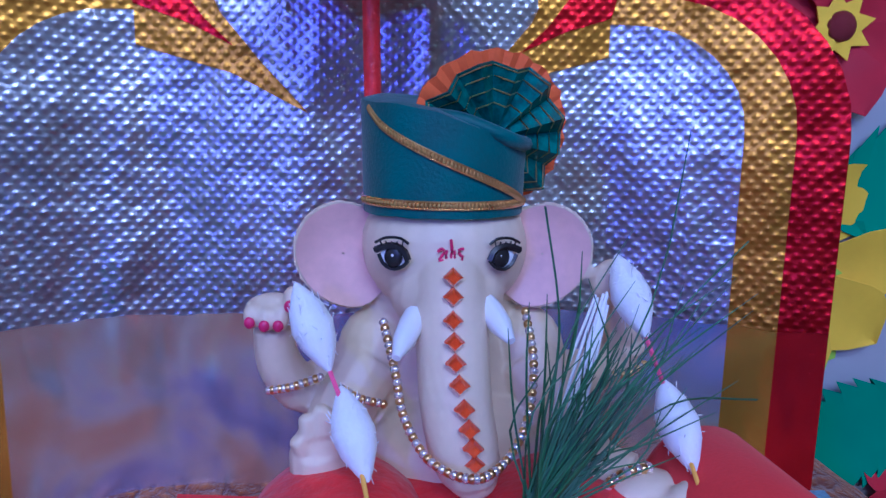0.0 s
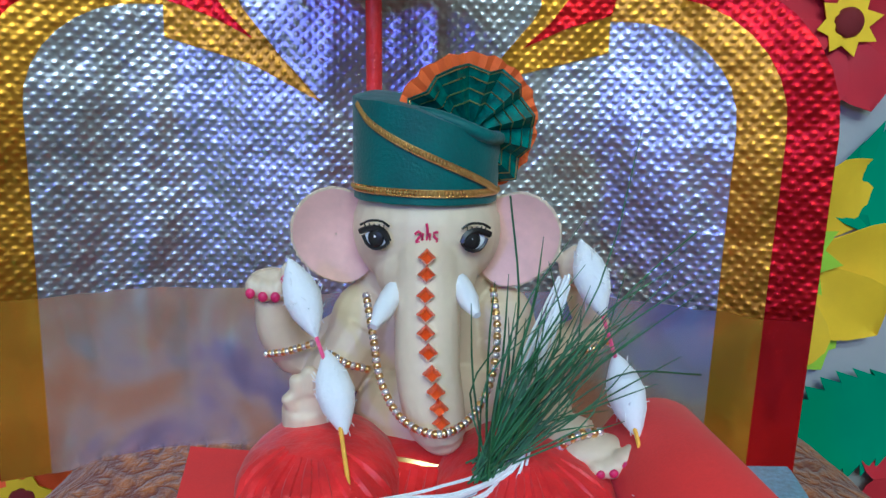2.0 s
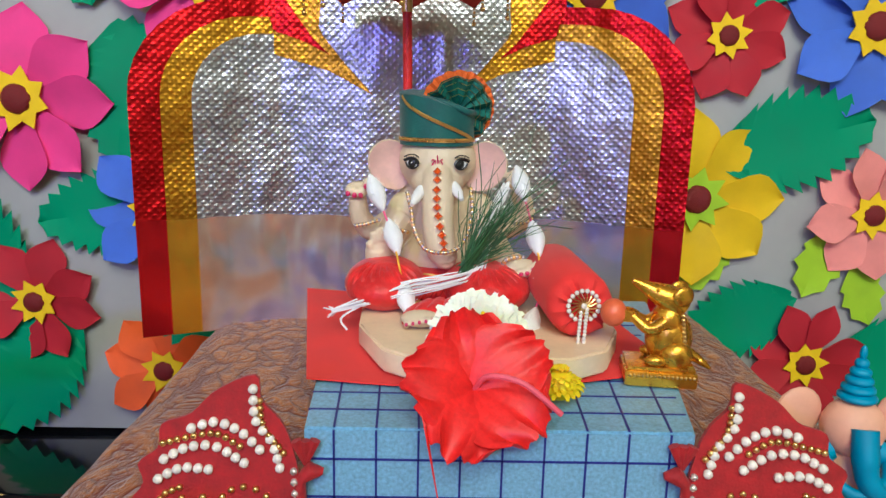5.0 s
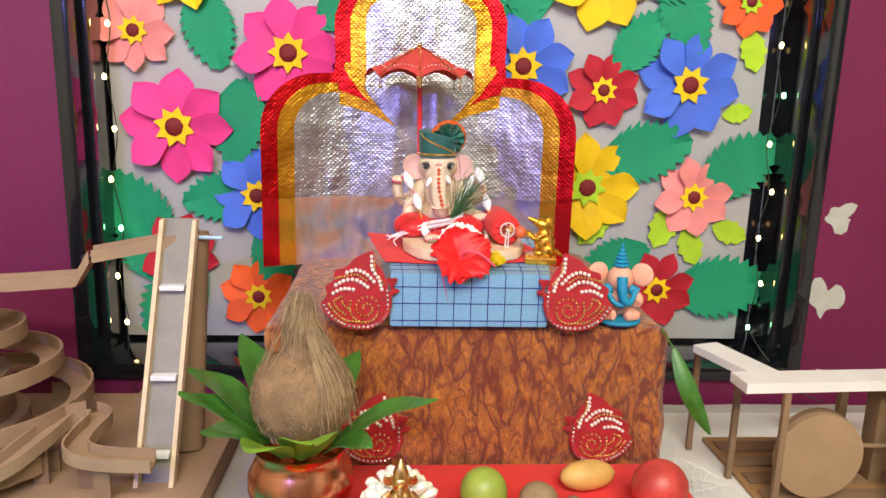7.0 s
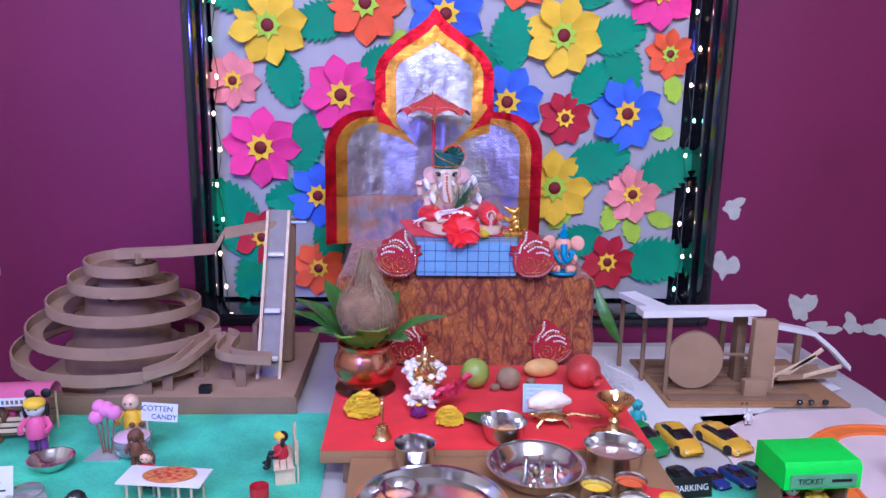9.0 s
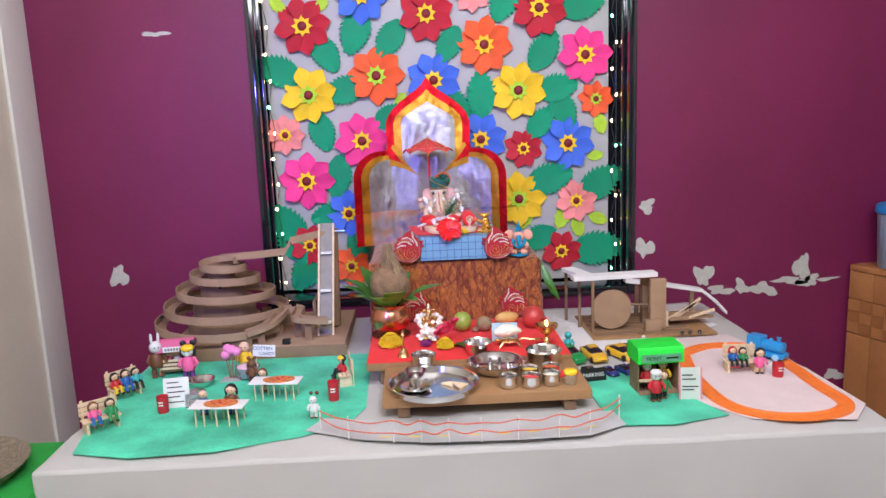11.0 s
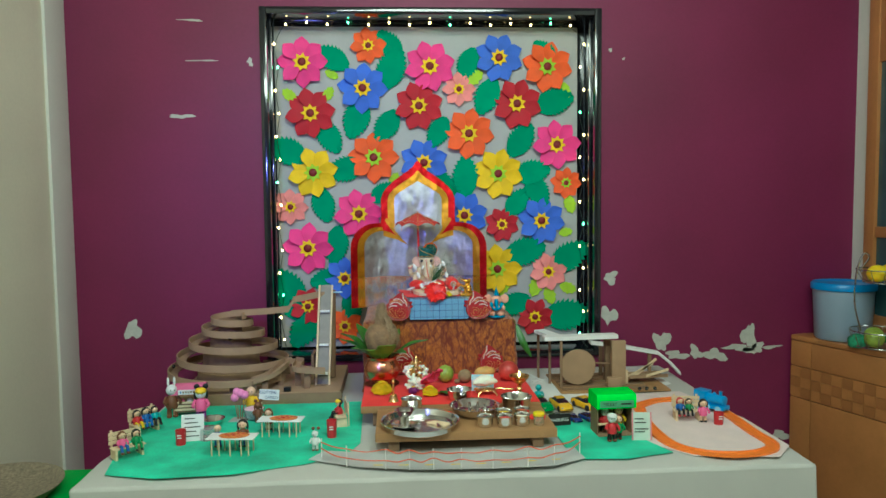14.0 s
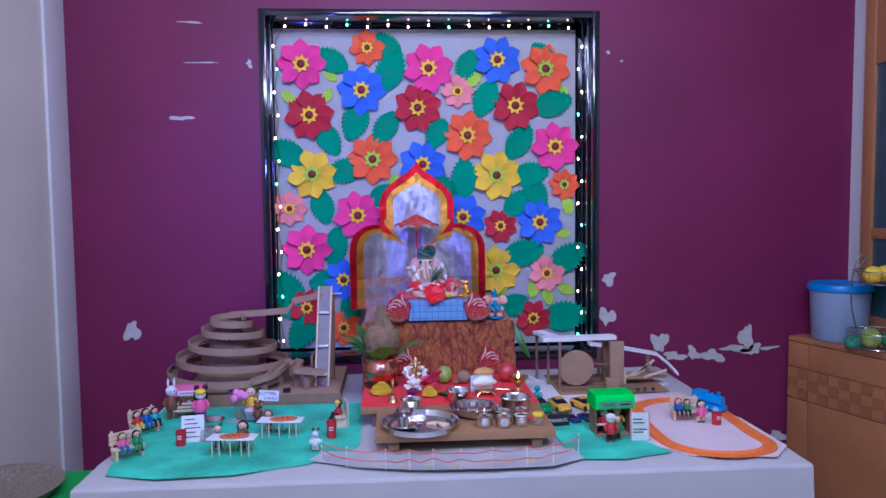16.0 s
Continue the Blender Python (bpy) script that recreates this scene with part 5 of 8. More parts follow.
# beaded peacocks
def peacock(m, label, flip=1):
    """Flat embroidered bird about 0.09 m: body fan, neck, tuft and rows of beads."""
    t = thing("beaded_peacock", m, label, "ornament", "beaded peacocks")
    f = flip
    pts = [(-0.005, 0.0), (0.02, 0.002), (0.04, 0.014), (0.053, 0.032), (0.045, 0.045), (0.047, 0.056), (0.037, 0.064), (0.035, 0.076), (0.021, 0.081), (0.008, 0.093), (-0.012, 0.101), (-0.015, 0.088), (-0.025, 0.076), (-0.031, 0.06), (-0.034, 0.04), (-0.03, 0.018), (-0.018, 0.004)]
    pts = [(f * p[0], p[2]) for p in curve([(x, 0, z) for x, z in pts + pts[:1]], 64)[:-1]]
    bm = BM()
    prism(bm, pts if f > 0 else pts[::-1], -0.002, 0.001)
    part("body", bm, M_VELVET, t)
    bm = BM()
    tube(bm, [(f * x, -0.001, z) for x, z in ((-0.022, 0.01), (-0.03, 0.02), (-0.034, 0.032), (-0.034, 0.044), (-0.04, 0.05), (-0.046, 0.049))], 0.004, 8, 0, [1, 1, 0.9, 0.8, 1.3, 0.5])
    for dx in (-0.005, 0.0, 0.005):
        tube(bm, [(f * -0.037, -0.001, 0.053), (f * (-0.037 + dx), -0.0015, 0.066)], 0.0026, 6, 0, [0.5, 1.2])
    part("neck", bm, M_VELVET, t)
    def beads(name, rows, r, gap, material, label):
        bm = BM()
        for row in rows:
            dense = curve([(f * x, -0.0028, z) for x, z in row], 60)
            walked, last = gap, dense[0]
            for p in dense:
                walked += (p - last).length
                last = p
                if walked >= gap:
                    ball(bm, p, r, 0, 6)
                    walked = 0.0
        part(name, bm, material, t, label)
    beads("gem_row", [((-0.031, 0.05), (-0.031, 0.022), (-0.018, 0.007), (0.0, 0.0035), (0.02, 0.006), (0.038, 0.017), (0.049, 0.032))], 0.0022, 0.0042, M_GEM, "row of set rhinestones")
    beads("pearl_row", [((-0.024, 0.052), (-0.02, 0.066), (-0.012, 0.078), (-0.011, 0.094)), ((-0.014, 0.062), (-0.004, 0.072), (0.008, 0.077), (0.02, 0.074)), ((-0.006, 0.055), (0.008, 0.064), (0.022, 0.064), (0.034, 0.058)), ((0.012, 0.052), (0.026, 0.053), (0.04, 0.046))], 0.0027, 0.0052, M_PEARL, "row of pale pearls")
    swirl = [(-0.004 + (0.0035 + 0.00085 * k) * math.cos(0.62 * k), 0.028 + (0.0035 + 0.00085 * k) * math.sin(0.62 * k)) for k in range(22)]
    beads("gold_cord", [swirl, ((0.0, 0.01), (0.02, 0.012), (0.034, 0.022), (0.043, 0.034)), ((0.022, 0.02), (0.032, 0.028), (0.036, 0.038), (0.024, 0.044)), ((0.016, 0.026), (0.024, 0.032), (0.026, 0.038)), ((-0.026, 0.06), (-0.016, 0.074), (-0.014, 0.09)), ((-0.004, 0.064), (0.008, 0.071), (0.024, 0.069), (0.036, 0.066))], 0.0019, 0.0036, M_BRASS, "scroll of gold bead cord")
    return t


peacock(pose(0.012, 0.088, 1.011, -6, 0, 4) , "red beaded peacock ornament leaning on the checked box", -1)
peacock(pose(0.282, 0.088, 1.011, -6, 0, -4), "red beaded peacock ornament leaning on the checked box", 1)
peacock(pose(0.03, 0.1, 0.817, -5, 0, 3) @ Matrix.Scale(0.98, 4), "red beaded peacock ornament against the draped box", -1)
peacock(pose(0.33, 0.1, 0.817, -5, 0, -3) @ Matrix.Scale(0.98, 4), "red beaded peacock ornament against the draped box", 1)

# small clay statue in peach and turquoise
M_PEACH = mat("peach_clay", (0.8, 0.4, 0.27), 0.6, 0, 0.08, 40, 0.08)
M_TURQ = mat("turquoise_clay", (0.0, 0.25, 0.42), 0.55, 0, 0.15, 40, 0.08)
bm = BM()
lathe(bm, [(0.029, 0), (0.0315, 0.003), (0.0305, 0.006), (0.012, 0.007)], 26, mi=1)
ball(bm, (0, 0.004, 0.028), (0.019, 0.016, 0.021), 0, 16)
ball(bm, (0, 0.0, 0.06), (0.018, 0.015, 0.018), 0, 16)
for s in (1, -1):
    ball(bm, (s * 0.03, 0.004, 0.065), (0.0155, 0.004, 0.0165), 0, 14, pose(0, 0, 0, 0, -s * 15, -s * 15))
    tube(bm, curve([(s * 0.015, 0.0, 0.013), (s * 0.022, -0.012, 0.012), (s * 0.008, -0.02, 0.012)], 8), 0.0068, 9)
    ball(bm, (s * 0.011, -0.021, 0.014), (0.0055, 0.0055, 0.0075), 0, 10)
    tube(bm, curve([(s * 0.016, 0.0, 0.045), (s * 0.026, -0.006, 0.034), (s * 0.022, -0.014, 0.029)], 8), 0.006, 9, 0)
    tube(bm, curve([(s * 0.013, -0.002, 0.047), (s * 0.024, -0.005, 0.042)], 5), 0.0075, 9, 1)
tube(bm, curve([(0, -0.014, 0.065), (0, -0.019, 0.05), (0.002, -0.021, 0.038), (0.008, -0.022, 0.032), (0.013, -0.019, 0.036)], 14), 0.0066, 10, 1, [1.1] * 5 + [1] * 4 + [0.9, 0.85, 0.8, 0.7, 0.6])
tube(bm, curve([(-0.018, -0.008, 0.046), (-0.012, -0.018, 0.033), (0, -0.021, 0.028), (0.014, -0.017, 0.034), (0.019, -0.007, 0.046)], 14), 0.0038, 8, 1)
for r, z in ((0.011, 0.079), (0.0095, 0.084), (0.0078, 0.089), (0.006, 0.094), (0.004, 0.099)):
    ball(bm, (0, 0, z), (r, r, 0.0036), 1, 14)
ball(bm, (0, 0, 0.105), (0.0022, 0.0022, 0.005), 1, 8)
for k in range(9):
    a = math.pi * (1.1 + 0.8 * k / 8)
    ball(bm, (0.019 * math.cos(a), -0.004 + 0.019 * math.sin(a), 0.036 - 0.007 * math.sin(math.pi * k / 8)), 0.0013, 2, 6)
solo("clay_statue", bm, [M_PEACH, M_TURQ, M_WHT], pose(0.358, 0.105 + 0.03, 1.0105, 0, 0, -6), "small peach and turquoise clay elephant-headed statue on the draped box", "statue")

M_LEAFY = mat("young_mango_leaf", (0.2, 0.4, 0.035), 0.4, 0, 0.3, 30, 0.15, 150)
# ---- copper pot with coconut and leaves ----
RT = 0.8155
PX, PY = -0.052, -0.03
pot = thing("copper_pot", (PX, PY, RT + 0.006), "polished copper pot standing on a steel plate", "pot")
bm = BM()
lathe(bm, [(0.03, 0), (0.034, 0.003), (0.05, 0.018), (0.0605, 0.042), (0.06, 0.058), (0.0525, 0.074), (0.049, 0.082), (0.0505, 0.09), (0.0545, 0.094), (0.053, 0.0945), (0.0475, 0.088), (0.046, 0.08), (0.05, 0.06)], 40, caps=True)
part("pot_body", bm, M_COPPER, pot)
bm = BM()
lathe(bm, [(0.04, 0.0), (0.05, 0.002), (0.058, 0.006), (0.0585, 0.0065), (0.05, 0.003), (0.03, 0.0025)], 32)
solo("small_plate", bm, M_STEEL, (PX, PY, RT), "steel plate under the copper pot", "plate")
co = thing("coconut", (PX + 0.002, PY, RT + 0.157), "brown husked coconut with a tuft of fibre on top", "coconut")
bm = BM()
rings = []
for i in range(19):
    t = i / 18
    a = math.pi * (t - 0.5)
    r = 0.0555 * math.cos(a) ** 0.9 if 0 < i < 18 else 0.001
    z = 0.056 * math.sin(a)
    if i >= 15:
        u = (i - 15) / 3
        r, z = 0.022 * (1 - u) + 0.006 * u, 0.049 + 0.06 * u
    rings.append([bm.verts.new((r * math.cos(2 * math.pi * k / 36) + (0.006 * noise.noise(Vector((math.cos(k), math.sin(k), z * 40))) if i > 14 else 0), r * math.sin(2 * math.pi * k / 36), z)) for k in range(36)])
bridge(bm, rings)
part("husk", bm, M_COIR, co)
bm = BM()
rnd = random.Random(9)
for k in range(1500):
    a, el = rnd.uniform(0, 6.283), rnd.uniform(-0.9, 1.0)
    d = Vector((math.cos(a) * math.cos(el), math.sin(a) * math.cos(el), math.sin(el)))
    s = Vector((-math.sin(a), math.cos(a), 0))
    p = d * 0.0555
    q = p + (s * rnd.uniform(-1, 1) + Vector((0, 0, 1)) * rnd.uniform(-1, 1)) * 0.009 + d * rnd.uniform(0.0005, 0.0025)
    tube(bm, [p, q], 0.00024, 3)
for k in range(90):
    a = rnd.uniform(-1.1, 0.4)
    d = Vector((math.cos(a), math.sin(a), 0))
    tube(bm, curve([d * 0.008 + Vector((0, 0, rnd.uniform(0.08, 0.11))), d * rnd.uniform(0.026, 0.032) + Vector((0, 0, 0.06)), d * rnd.uniform(0.05, 0.056) + Vector((0, 0, 0.022)), d * 0.058 + Vector((rnd.gauss(0, 0.003), 0, rnd.uniform(-0.03, 0.01)))], 9), 0.0004, 3)
for k in range(330):
    a = rnd.uniform(0, 6.283)
    r0 = rnd.uniform(0.01, 0.022)
    p = Vector((r0 * math.cos(a), r0 * math.sin(a), 0.04 + rnd.uniform(-0.002, 0.01)))
    if k % 12 == 0:
        r0 = 0.054
        p = Vector((r0 * math.cos(a), r0 * math.sin(a), rnd.uniform(-0.02, 0.02)))
    q = Vector((0.009 * math.cos(a + 0.3) + rnd.gauss(0, 0.004), 0.009 * math.sin(a + 0.3) + rnd.gauss(0, 0.004), rnd.uniform(0.085, 0.122)))
    tube(bm, curve([p, p.lerp(q, 0.5) + Vector((math.cos(a), math.sin(a), 0)) * rnd.uniform(0.0, 0.006), q], 5), 0.00045, 3)
part("coir_tuft", bm, mat("coir_fibre", (0.36, 0.25, 0.13), 0.9, 0, 0.45, 60, 0, each=0.2), co, "loose brown coir fibres")


def mango_leaf(a, rise, length, width, parent, droop=0.3):
    bm = BM()
    n = 12
    g = []
    for i in range(n + 1):
        t = i / n
        w = width * math.sin(math.pi * min(1, t * 0.92 + 0.06)) ** 0.8 * (1 - 0.2 * t)
        z = rise * length * t - droop * length * t * t
        row = [bm.verts.new((t * length, s * w, z + 0.25 * abs(s) * w + 0.002 * math.sin(t * 9 + s * 3))) for s in (-1, -0.5, 0, 0.5, 1)]
        g.append(row)
    for p, q in zip(g, g[1:]):
        for j in range(4):
            bm.faces.new((p[j], p[j + 1], q[j + 1], q[j])).smooth = True
    bmesh.ops.recalc_face_normals(bm, faces=bm.faces[:])
    bm.normal_update()
    bmesh.ops.solidify(bm, geom=bm.faces[:], thickness=0.0007)
    ob = part("leaf", bm, M_LEAFY if -120 < a < -60 else M_LEAFG, parent)
    ob.matrix_basis = pose(0.036 * math.cos(radians(a)), 0.036 * math.sin(radians(a)), 0.092, 0, 0, a)
    return ob


lv = thing("mango_leaf_ring", (PX, PY, RT + 0.004), "ring of fresh green mango leaves in the pot's mouth", "leaves")
for a, rise, l, w, dr in ((4, 0.72, 0.12, 0.024, 0.3), (-30, 0.75, 0.06, 0.026, 0.4), (62, 1.1, 0.09, 0.026, 0.3), (-76, 1.2, 0.085, 0.034, 0.5), (-112, 1.0, 0.07, 0.03, 0.4), (-150, 0.9, 0.075, 0.028, 0.35), (178, 0.9, 0.1, 0.024, 0.3), (160, 1.1, 0.11, 0.024, 0.45), (130, 1.3, 0.1, 0.026, 0.35), (100, 1.3, 0.09, 0.026, 0.3)):
    mango_leaf(a, rise, l, w, lv, dr)
la, lb = Vector((0.4237, 0.09, 0.986)), Vector((0.4724, 0.06, 0.8774))
bm = BM()
rows = []
for i in range(11):
    t = i / 10
    p = la.lerp(lb, t) + Vector((-0.006 * math.sin(t * 3), -0.012 * math.sin(t * 3.1), 0))
    w = 0.0115 * math.sin(math.pi * (0.06 + 0.92 * t)) ** 0.8
    rows.append([bm.verts.new(p + Vector((u * w, 0.5 * abs(u) * w, u * w * 0.4))) for u in (-1, 0, 1)])
for p, q in zip(rows, rows[1:]):
    for j in (0, 1):
        bm.faces.new((p[j], p[j + 1], q[j + 1], q[j])).smooth = True
bmesh.ops.recalc_face_normals(bm, faces=bm.faces[:])
bm.normal_update()
bmesh.ops.solidify(bm, geom=bm.faces[:], thickness=0.0007)
tube(bm, [la, la + Vector((-0.012, 0.02, 0.022))], 0.0012, 5)
solo("hanging_leaf", bm, M_LEAFG, (0, 0, 0), "long green mango leaf hanging at the draped box's corner", "leaf")

# ---- offerings on the red felt ----
M_LIMEF = mat("green_guava", (0.3, 0.4, 0.06), 0.4, 0, 0.25, 40, 0.1)
M_CHIKU = mat("brown_sapodilla", (0.3, 0.21, 0.11), 0.8, 0, 0.2, 80, 0.4, 500)
M_POM = mat("pomegranate", (0.55, 0.06, 0.05), 0.4, 0, 0.35, 30, 0.1)
M_PEAR = mat("ripe_yellow_fruit", (0.7, 0.42, 0.12), 0.5, 0, 0.2, 40, 0.1)
bm = BM()
ball(bm, (0, 0, 0.0295), (0.0285, 0.0275, 0.0295), 0, 24)
tube(bm, [(0, 0, 0.057), (0.001, 0, 0.0605)], 0.002, 6, 0)
solo("guava", bm, M_LIMEF, (0.162, -0.02, RT), "green guava on the red felt", "fruit")
bm = BM()
ball(bm, (0, 0, 0.0225), (0.024, 0.024, 0.0225), 0, 20)
solo("sapodilla", bm, M_CHIKU, (0.227, -0.03, RT), "round brown sapodilla fruit", "fruit")
bm = BM()
ball(bm, (0, 0, 0.033), (0.0345, 0.0335, 0.033), 0, 24)
solo_p = lathe(bm, [(0.009, 0), (0.0095, 0.006), (0.012, 0.011), (0.009, 0.006), (0.004, 0.004)], 6, (0, 0, 0.064))
solo("pomegranate", bm, M_POM, pose(0.377, -0.02, RT + 0.034, 100, 0, 28) @ Matrix.Translation((0, 0, -0.033)), "red pomegranate with a dark crown", "fruit")
bm = BM()
ball(bm, (0, 0, 0.019), (0.038, 0.02, 0.019), 0, 18)
solo("pear", bm, M_PEAR, pose(0.303, 0.035, RT, 0, 0, 12), "yellow-brown fruit lying on its side", "fruit")
for x, y, l in ((0.2, -0.04, "brown betel nut"), (0.275, -0.01, "dark betel nut")):
    bm = BM()
    ball(bm, (0, 0, 0.008), (0.011, 0.009, 0.008), 0, 10)
    solo("betel_nut", bm, M_CARDD, (x, y, RT), l + " on the red felt", "nut")
pom("marigold", (-0.05, -0.142, RT + 0.014), 0.032, M_PETY, M_PETY, "yellow marigold head on the red felt", 220, thin=0.26)
pom("marigold", (0.103, -0.182, RT + 0.012), 0.024, M_PETY, M_PETY, "yellow marigold head beside the silver idol", 180, thin=0.26)
hibiscus((0.118, -0.145, RT + 0.036), 0.046, pose(0, 0, 0, 40, 25, 200), mat("pink_hibiscus_petal", (0.86, 0.05, 0.14), 0.55, 0, 0.4, 60, 0.2, 250), "wilting pink hibiscus flower beside the brass idol")
pom("purple_aster", (0.05, -0.155, RT + 0.01), 0.017, mat("purple_petal", (0.2, 0.02, 0.16), 0.6), M_PETY, "purple aster with a yellow heart", 60)
lf = thing("betel_leaf", (0.155, -0.17, RT + 0.001), "dark green betel leaf lying on the felt", "leaf")
o = mango_leaf(20, 0.1, 0.075, 0.026, lf, 0.05)
o.matrix_basis = pose(-0.02, 0.02, 0.002, 0, 0, -50)

# small brass idol with conch and flowers
bm = BM()
box(bm, (-0.018, -0.012, 0), (0.018, 0.014, 0.014), 0.003)
ball(bm, (0, 0, 0.03), (0.015, 0.012, 0.017), 0, 14)
ball(bm, (0, 0, 0.052), (0.01, 0.0095, 0.011), 0, 14)
lathe(bm, [(0.009, 0), (0.008, 0.006), (0.005, 0.013), (0.001, 0.02)], 12, (0, 0, 0.06))
tube(bm, curve([(0, -0.009, 0.053), (0, -0.013, 0.042), (0.004, -0.013, 0.034)], 8), 0.0035, 8)
for s in (1, -1):
    ball(bm, (s * 0.013, 0.002, 0.054), (0.006, 0.002, 0.007), 0, 10)
    tube(bm, curve([(s * 0.011, 0, 0.04), (s * 0.019, -0.003, 0.032), (s * 0.014, -0.01, 0.028)], 7), 0.0038, 7)
    ball(bm, (s * 0.011, -0.007, 0.019), (0.011, 0.008, 0.006), 0, 10)
solo("brass_idol", bm, M_BRASS, (0.062, -0.09, RT + 0.03), "small brass seated idol on a pedestal", "statue")
bm = BM()
lathe(bm, [(0.02, 0), (0.022, 0.004), (0.012, 0.012), (0.013, 0.022), (0.023, 0.029), (0.021, 0.03)], 20)
solo("pedestal", bm, mat("silver_pedestal", (0.65, 0.6, 0.55), 0.3, 1, 0.2, 60, 0.2), (0.062, -0.09, RT), "worn silver pedestal of the brass idol", "pedestal")


def shell_petals(name, place, n, r, label, seed):
    """A loose cluster of white curved pieces, like tuberose petals."""
    rnd2 = random.Random(seed)
    bm = BM()
    for k in range(n):
        a = rnd2.uniform(0, 6.28)
        el = rnd2.uniform(-0.1, 1.0)
        d = Vector((math.cos(a) * math.cos(el), math.sin(a) * math.cos(el), math.sin(el)))
        s = Vector((-math.sin(a), math.cos(a), 0))
        p = d * r * rnd2.uniform(0.3, 0.6)
        tube(bm, curve([p, p + d * r * 0.35 + Vector((0, 0, 0.003)), p + d * r * 0.55 + s * r * 0.12], 6), r * 0.16, 6, 0, [0.4, 0.8, 1, 1, 0.8, 0.3])
    for v in bm.verts:
        v.co.z = max(v.co.z, 0.0004)
    return solo(name, bm, M_PETW, place, label, "flowers")


shell_petals("tuberose_cluster", (0.06, -0.062, RT + 0.035), 60, 0.042, "white tuberose flowers heaped behind the brass idol", 3)
shell_petals("tuberose_cluster", (0.055, -0.118, RT + 0.012), 34, 0.032, "white tuberose flowers before the brass idol", 5)
# brass bell, oil lamp, silver bowls, conch on a tortoise stand, note
bell = thing("hand_bell", (-0.012, -0.235, RT), "small brass hand bell", "bell")
part("bell_cup", lathe(BM(), [(0.0155, 0), (0.0165, 0.002), (0.013, 0.007), (0.0115, 0.016), (0.009, 0.022), (0.003, 0.024)], 20), M_BRASS, bell)
part("handle", lathe(BM(), [(0.003, 0.024), (0.0022, 0.032), (0.0036, 0.036), (0.002, 0.042), (0.0036, 0.05), (0.002, 0.056), (0.0055, 0.061), (0.003, 0.066), (0.005, 0.07), (0.001, 0.074)], 12), M_BRASS, bell)
ol = thing("oil_lamp", (0.378, -0.235, RT), "brass pedestal oil lamp with a lit wick", "oil lamp")
part("foot", lathe(BM(), [(0.038, 0), (0.0385, 0.003), (0.03, 0.006), (0.014, 0.011), (0.009, 0.018)], 28), M_BRASS, ol)
part("stem", lathe(BM(), [(0.009, 0.018), (0.006, 0.025), (0.01, 0.03), (0.006, 0.036), (0.0085, 0.045)], 18), M_BRASS, ol)
part("bowl", lathe(BM(), [(0.0085, 0.045), (0.016, 0.05), (0.027, 0.062), (0.032, 0.071), (0.0305, 0.071), (0.024, 0.063), (0.01, 0.056)], 28), M_BRASS, ol)
M_FLAME = mat("flame", (1.0, 0.62, 0.2), 0.5, 0, 0, 10, 0, emit=22)
part("flame", lathe(BM(), [(0.001, 0.0655), (0.0032, 0.0695), (0.0036, 0.073), (0.0022, 0.079), (0.0006, 0.085)], 10), M_FLAME, ol, "small yellow flame")


def bowl(place, r, h, label, name="steel_bowl", flare=0.8, fill=None, group=""):
    t = thing(name, place, label, "bowl", group)
    pr = [(r * flare * 0.8, 0), (r * flare * 0.95, 0.002), (r * (flare + 1) / 2, h * 0.45), (r * 0.97, h * 0.92), (r * 1.03, h), (r * 1.0, h * 1.005), (r * 0.94, h * 0.92), (r * (flare + 1) / 2 * 0.97, h * 0.45), (r * flare * 0.9, 0.0035), (r * 0.2, 0.003)]
    part("shell", lathe(BM(), pr, 36), M_STEEL, t)
    if fill:
        part("contents", fill[0](r), fill[1], t, fill[2])
    return t


def powder(level, h):
    def made(r):
        bm = BM()
        lathe(bm, [(r * 0.5, h * 0.2), (r * 0.9, h * level), (r * 0.5, h * (level + 0.1)), (r * 0.1, h * (level + 0.14))], 24)
        return bm
    return made


def lumps(n, size, h):
    def made(r):
        rn = random.Random(n)
        bm = BM()
        for k in range(n):
            rr, a = r * 0.75 * math.sqrt(rn.random()), rn.uniform(0, 6.28)
            ball(bm, (rr * math.cos(a), rr * math.sin(a), h + rn.uniform(0, size)), (size * rn.uniform(0.7, 1.2), size, size * 0.7), 0, 7)
        return bm
    return made


PT = 0.8035
bowl((0.19, -0.245, RT), 0.038, 0.036, "steel bowl with sweets on the red felt", fill=(lumps(9, 0.007, 0.008), M_PEAR, "pale sweets"))
bowl((0.042, -0.312, PT), 0.032, 0.042, "empty straight-sided steel bowl", flare=0.93)
bowl((0.352, -0.331, PT), 0.046, 0.046, "deep steel bowl with powder and water", fill=(powder(0.5, 0.046), mat("reddish_water", (0.35, 0.2, 0.16), 0.1), "murky pinkish water"))
bowl((0.226, -0.354, PT), 0.073, 0.03, "wide shallow steel dish with incense cups", flare=0.7, fill=(lumps(14, 0.005, 0.006), M_STEEL, "small metal incense cups"))
for k, (dx, dy, hh) in enumerate(((-0.014, 0.01, 0.03), (0.008, -0.006, 0.036), (0.03, 0.004, 0.028), (0.012, 0.022, 0.026))):
    solo("wick_tube", lathe(BM(), [(0.004, 0), (0.0045, hh * 0.5), (0.004, hh), (0.003, hh)], 10), M_STEEL, (0.226 + dx, -0.354 + dy, PT + 0.003), "thin upright metal wick tube in the dish", "tube")
th = thing("large_plate", (0.063, -0.45, PT), "large round steel plate with raised rim", "plate")
part("disc", lathe(BM(), [(0.088, 0), (0.1, 0.002), (0.1065, 0.016), (0.11, 0.019), (0.11, 0.0205), (0.105, 0.019), (0.0985, 0.004), (0.05, 0.003)], 56), M_STEEL, th)
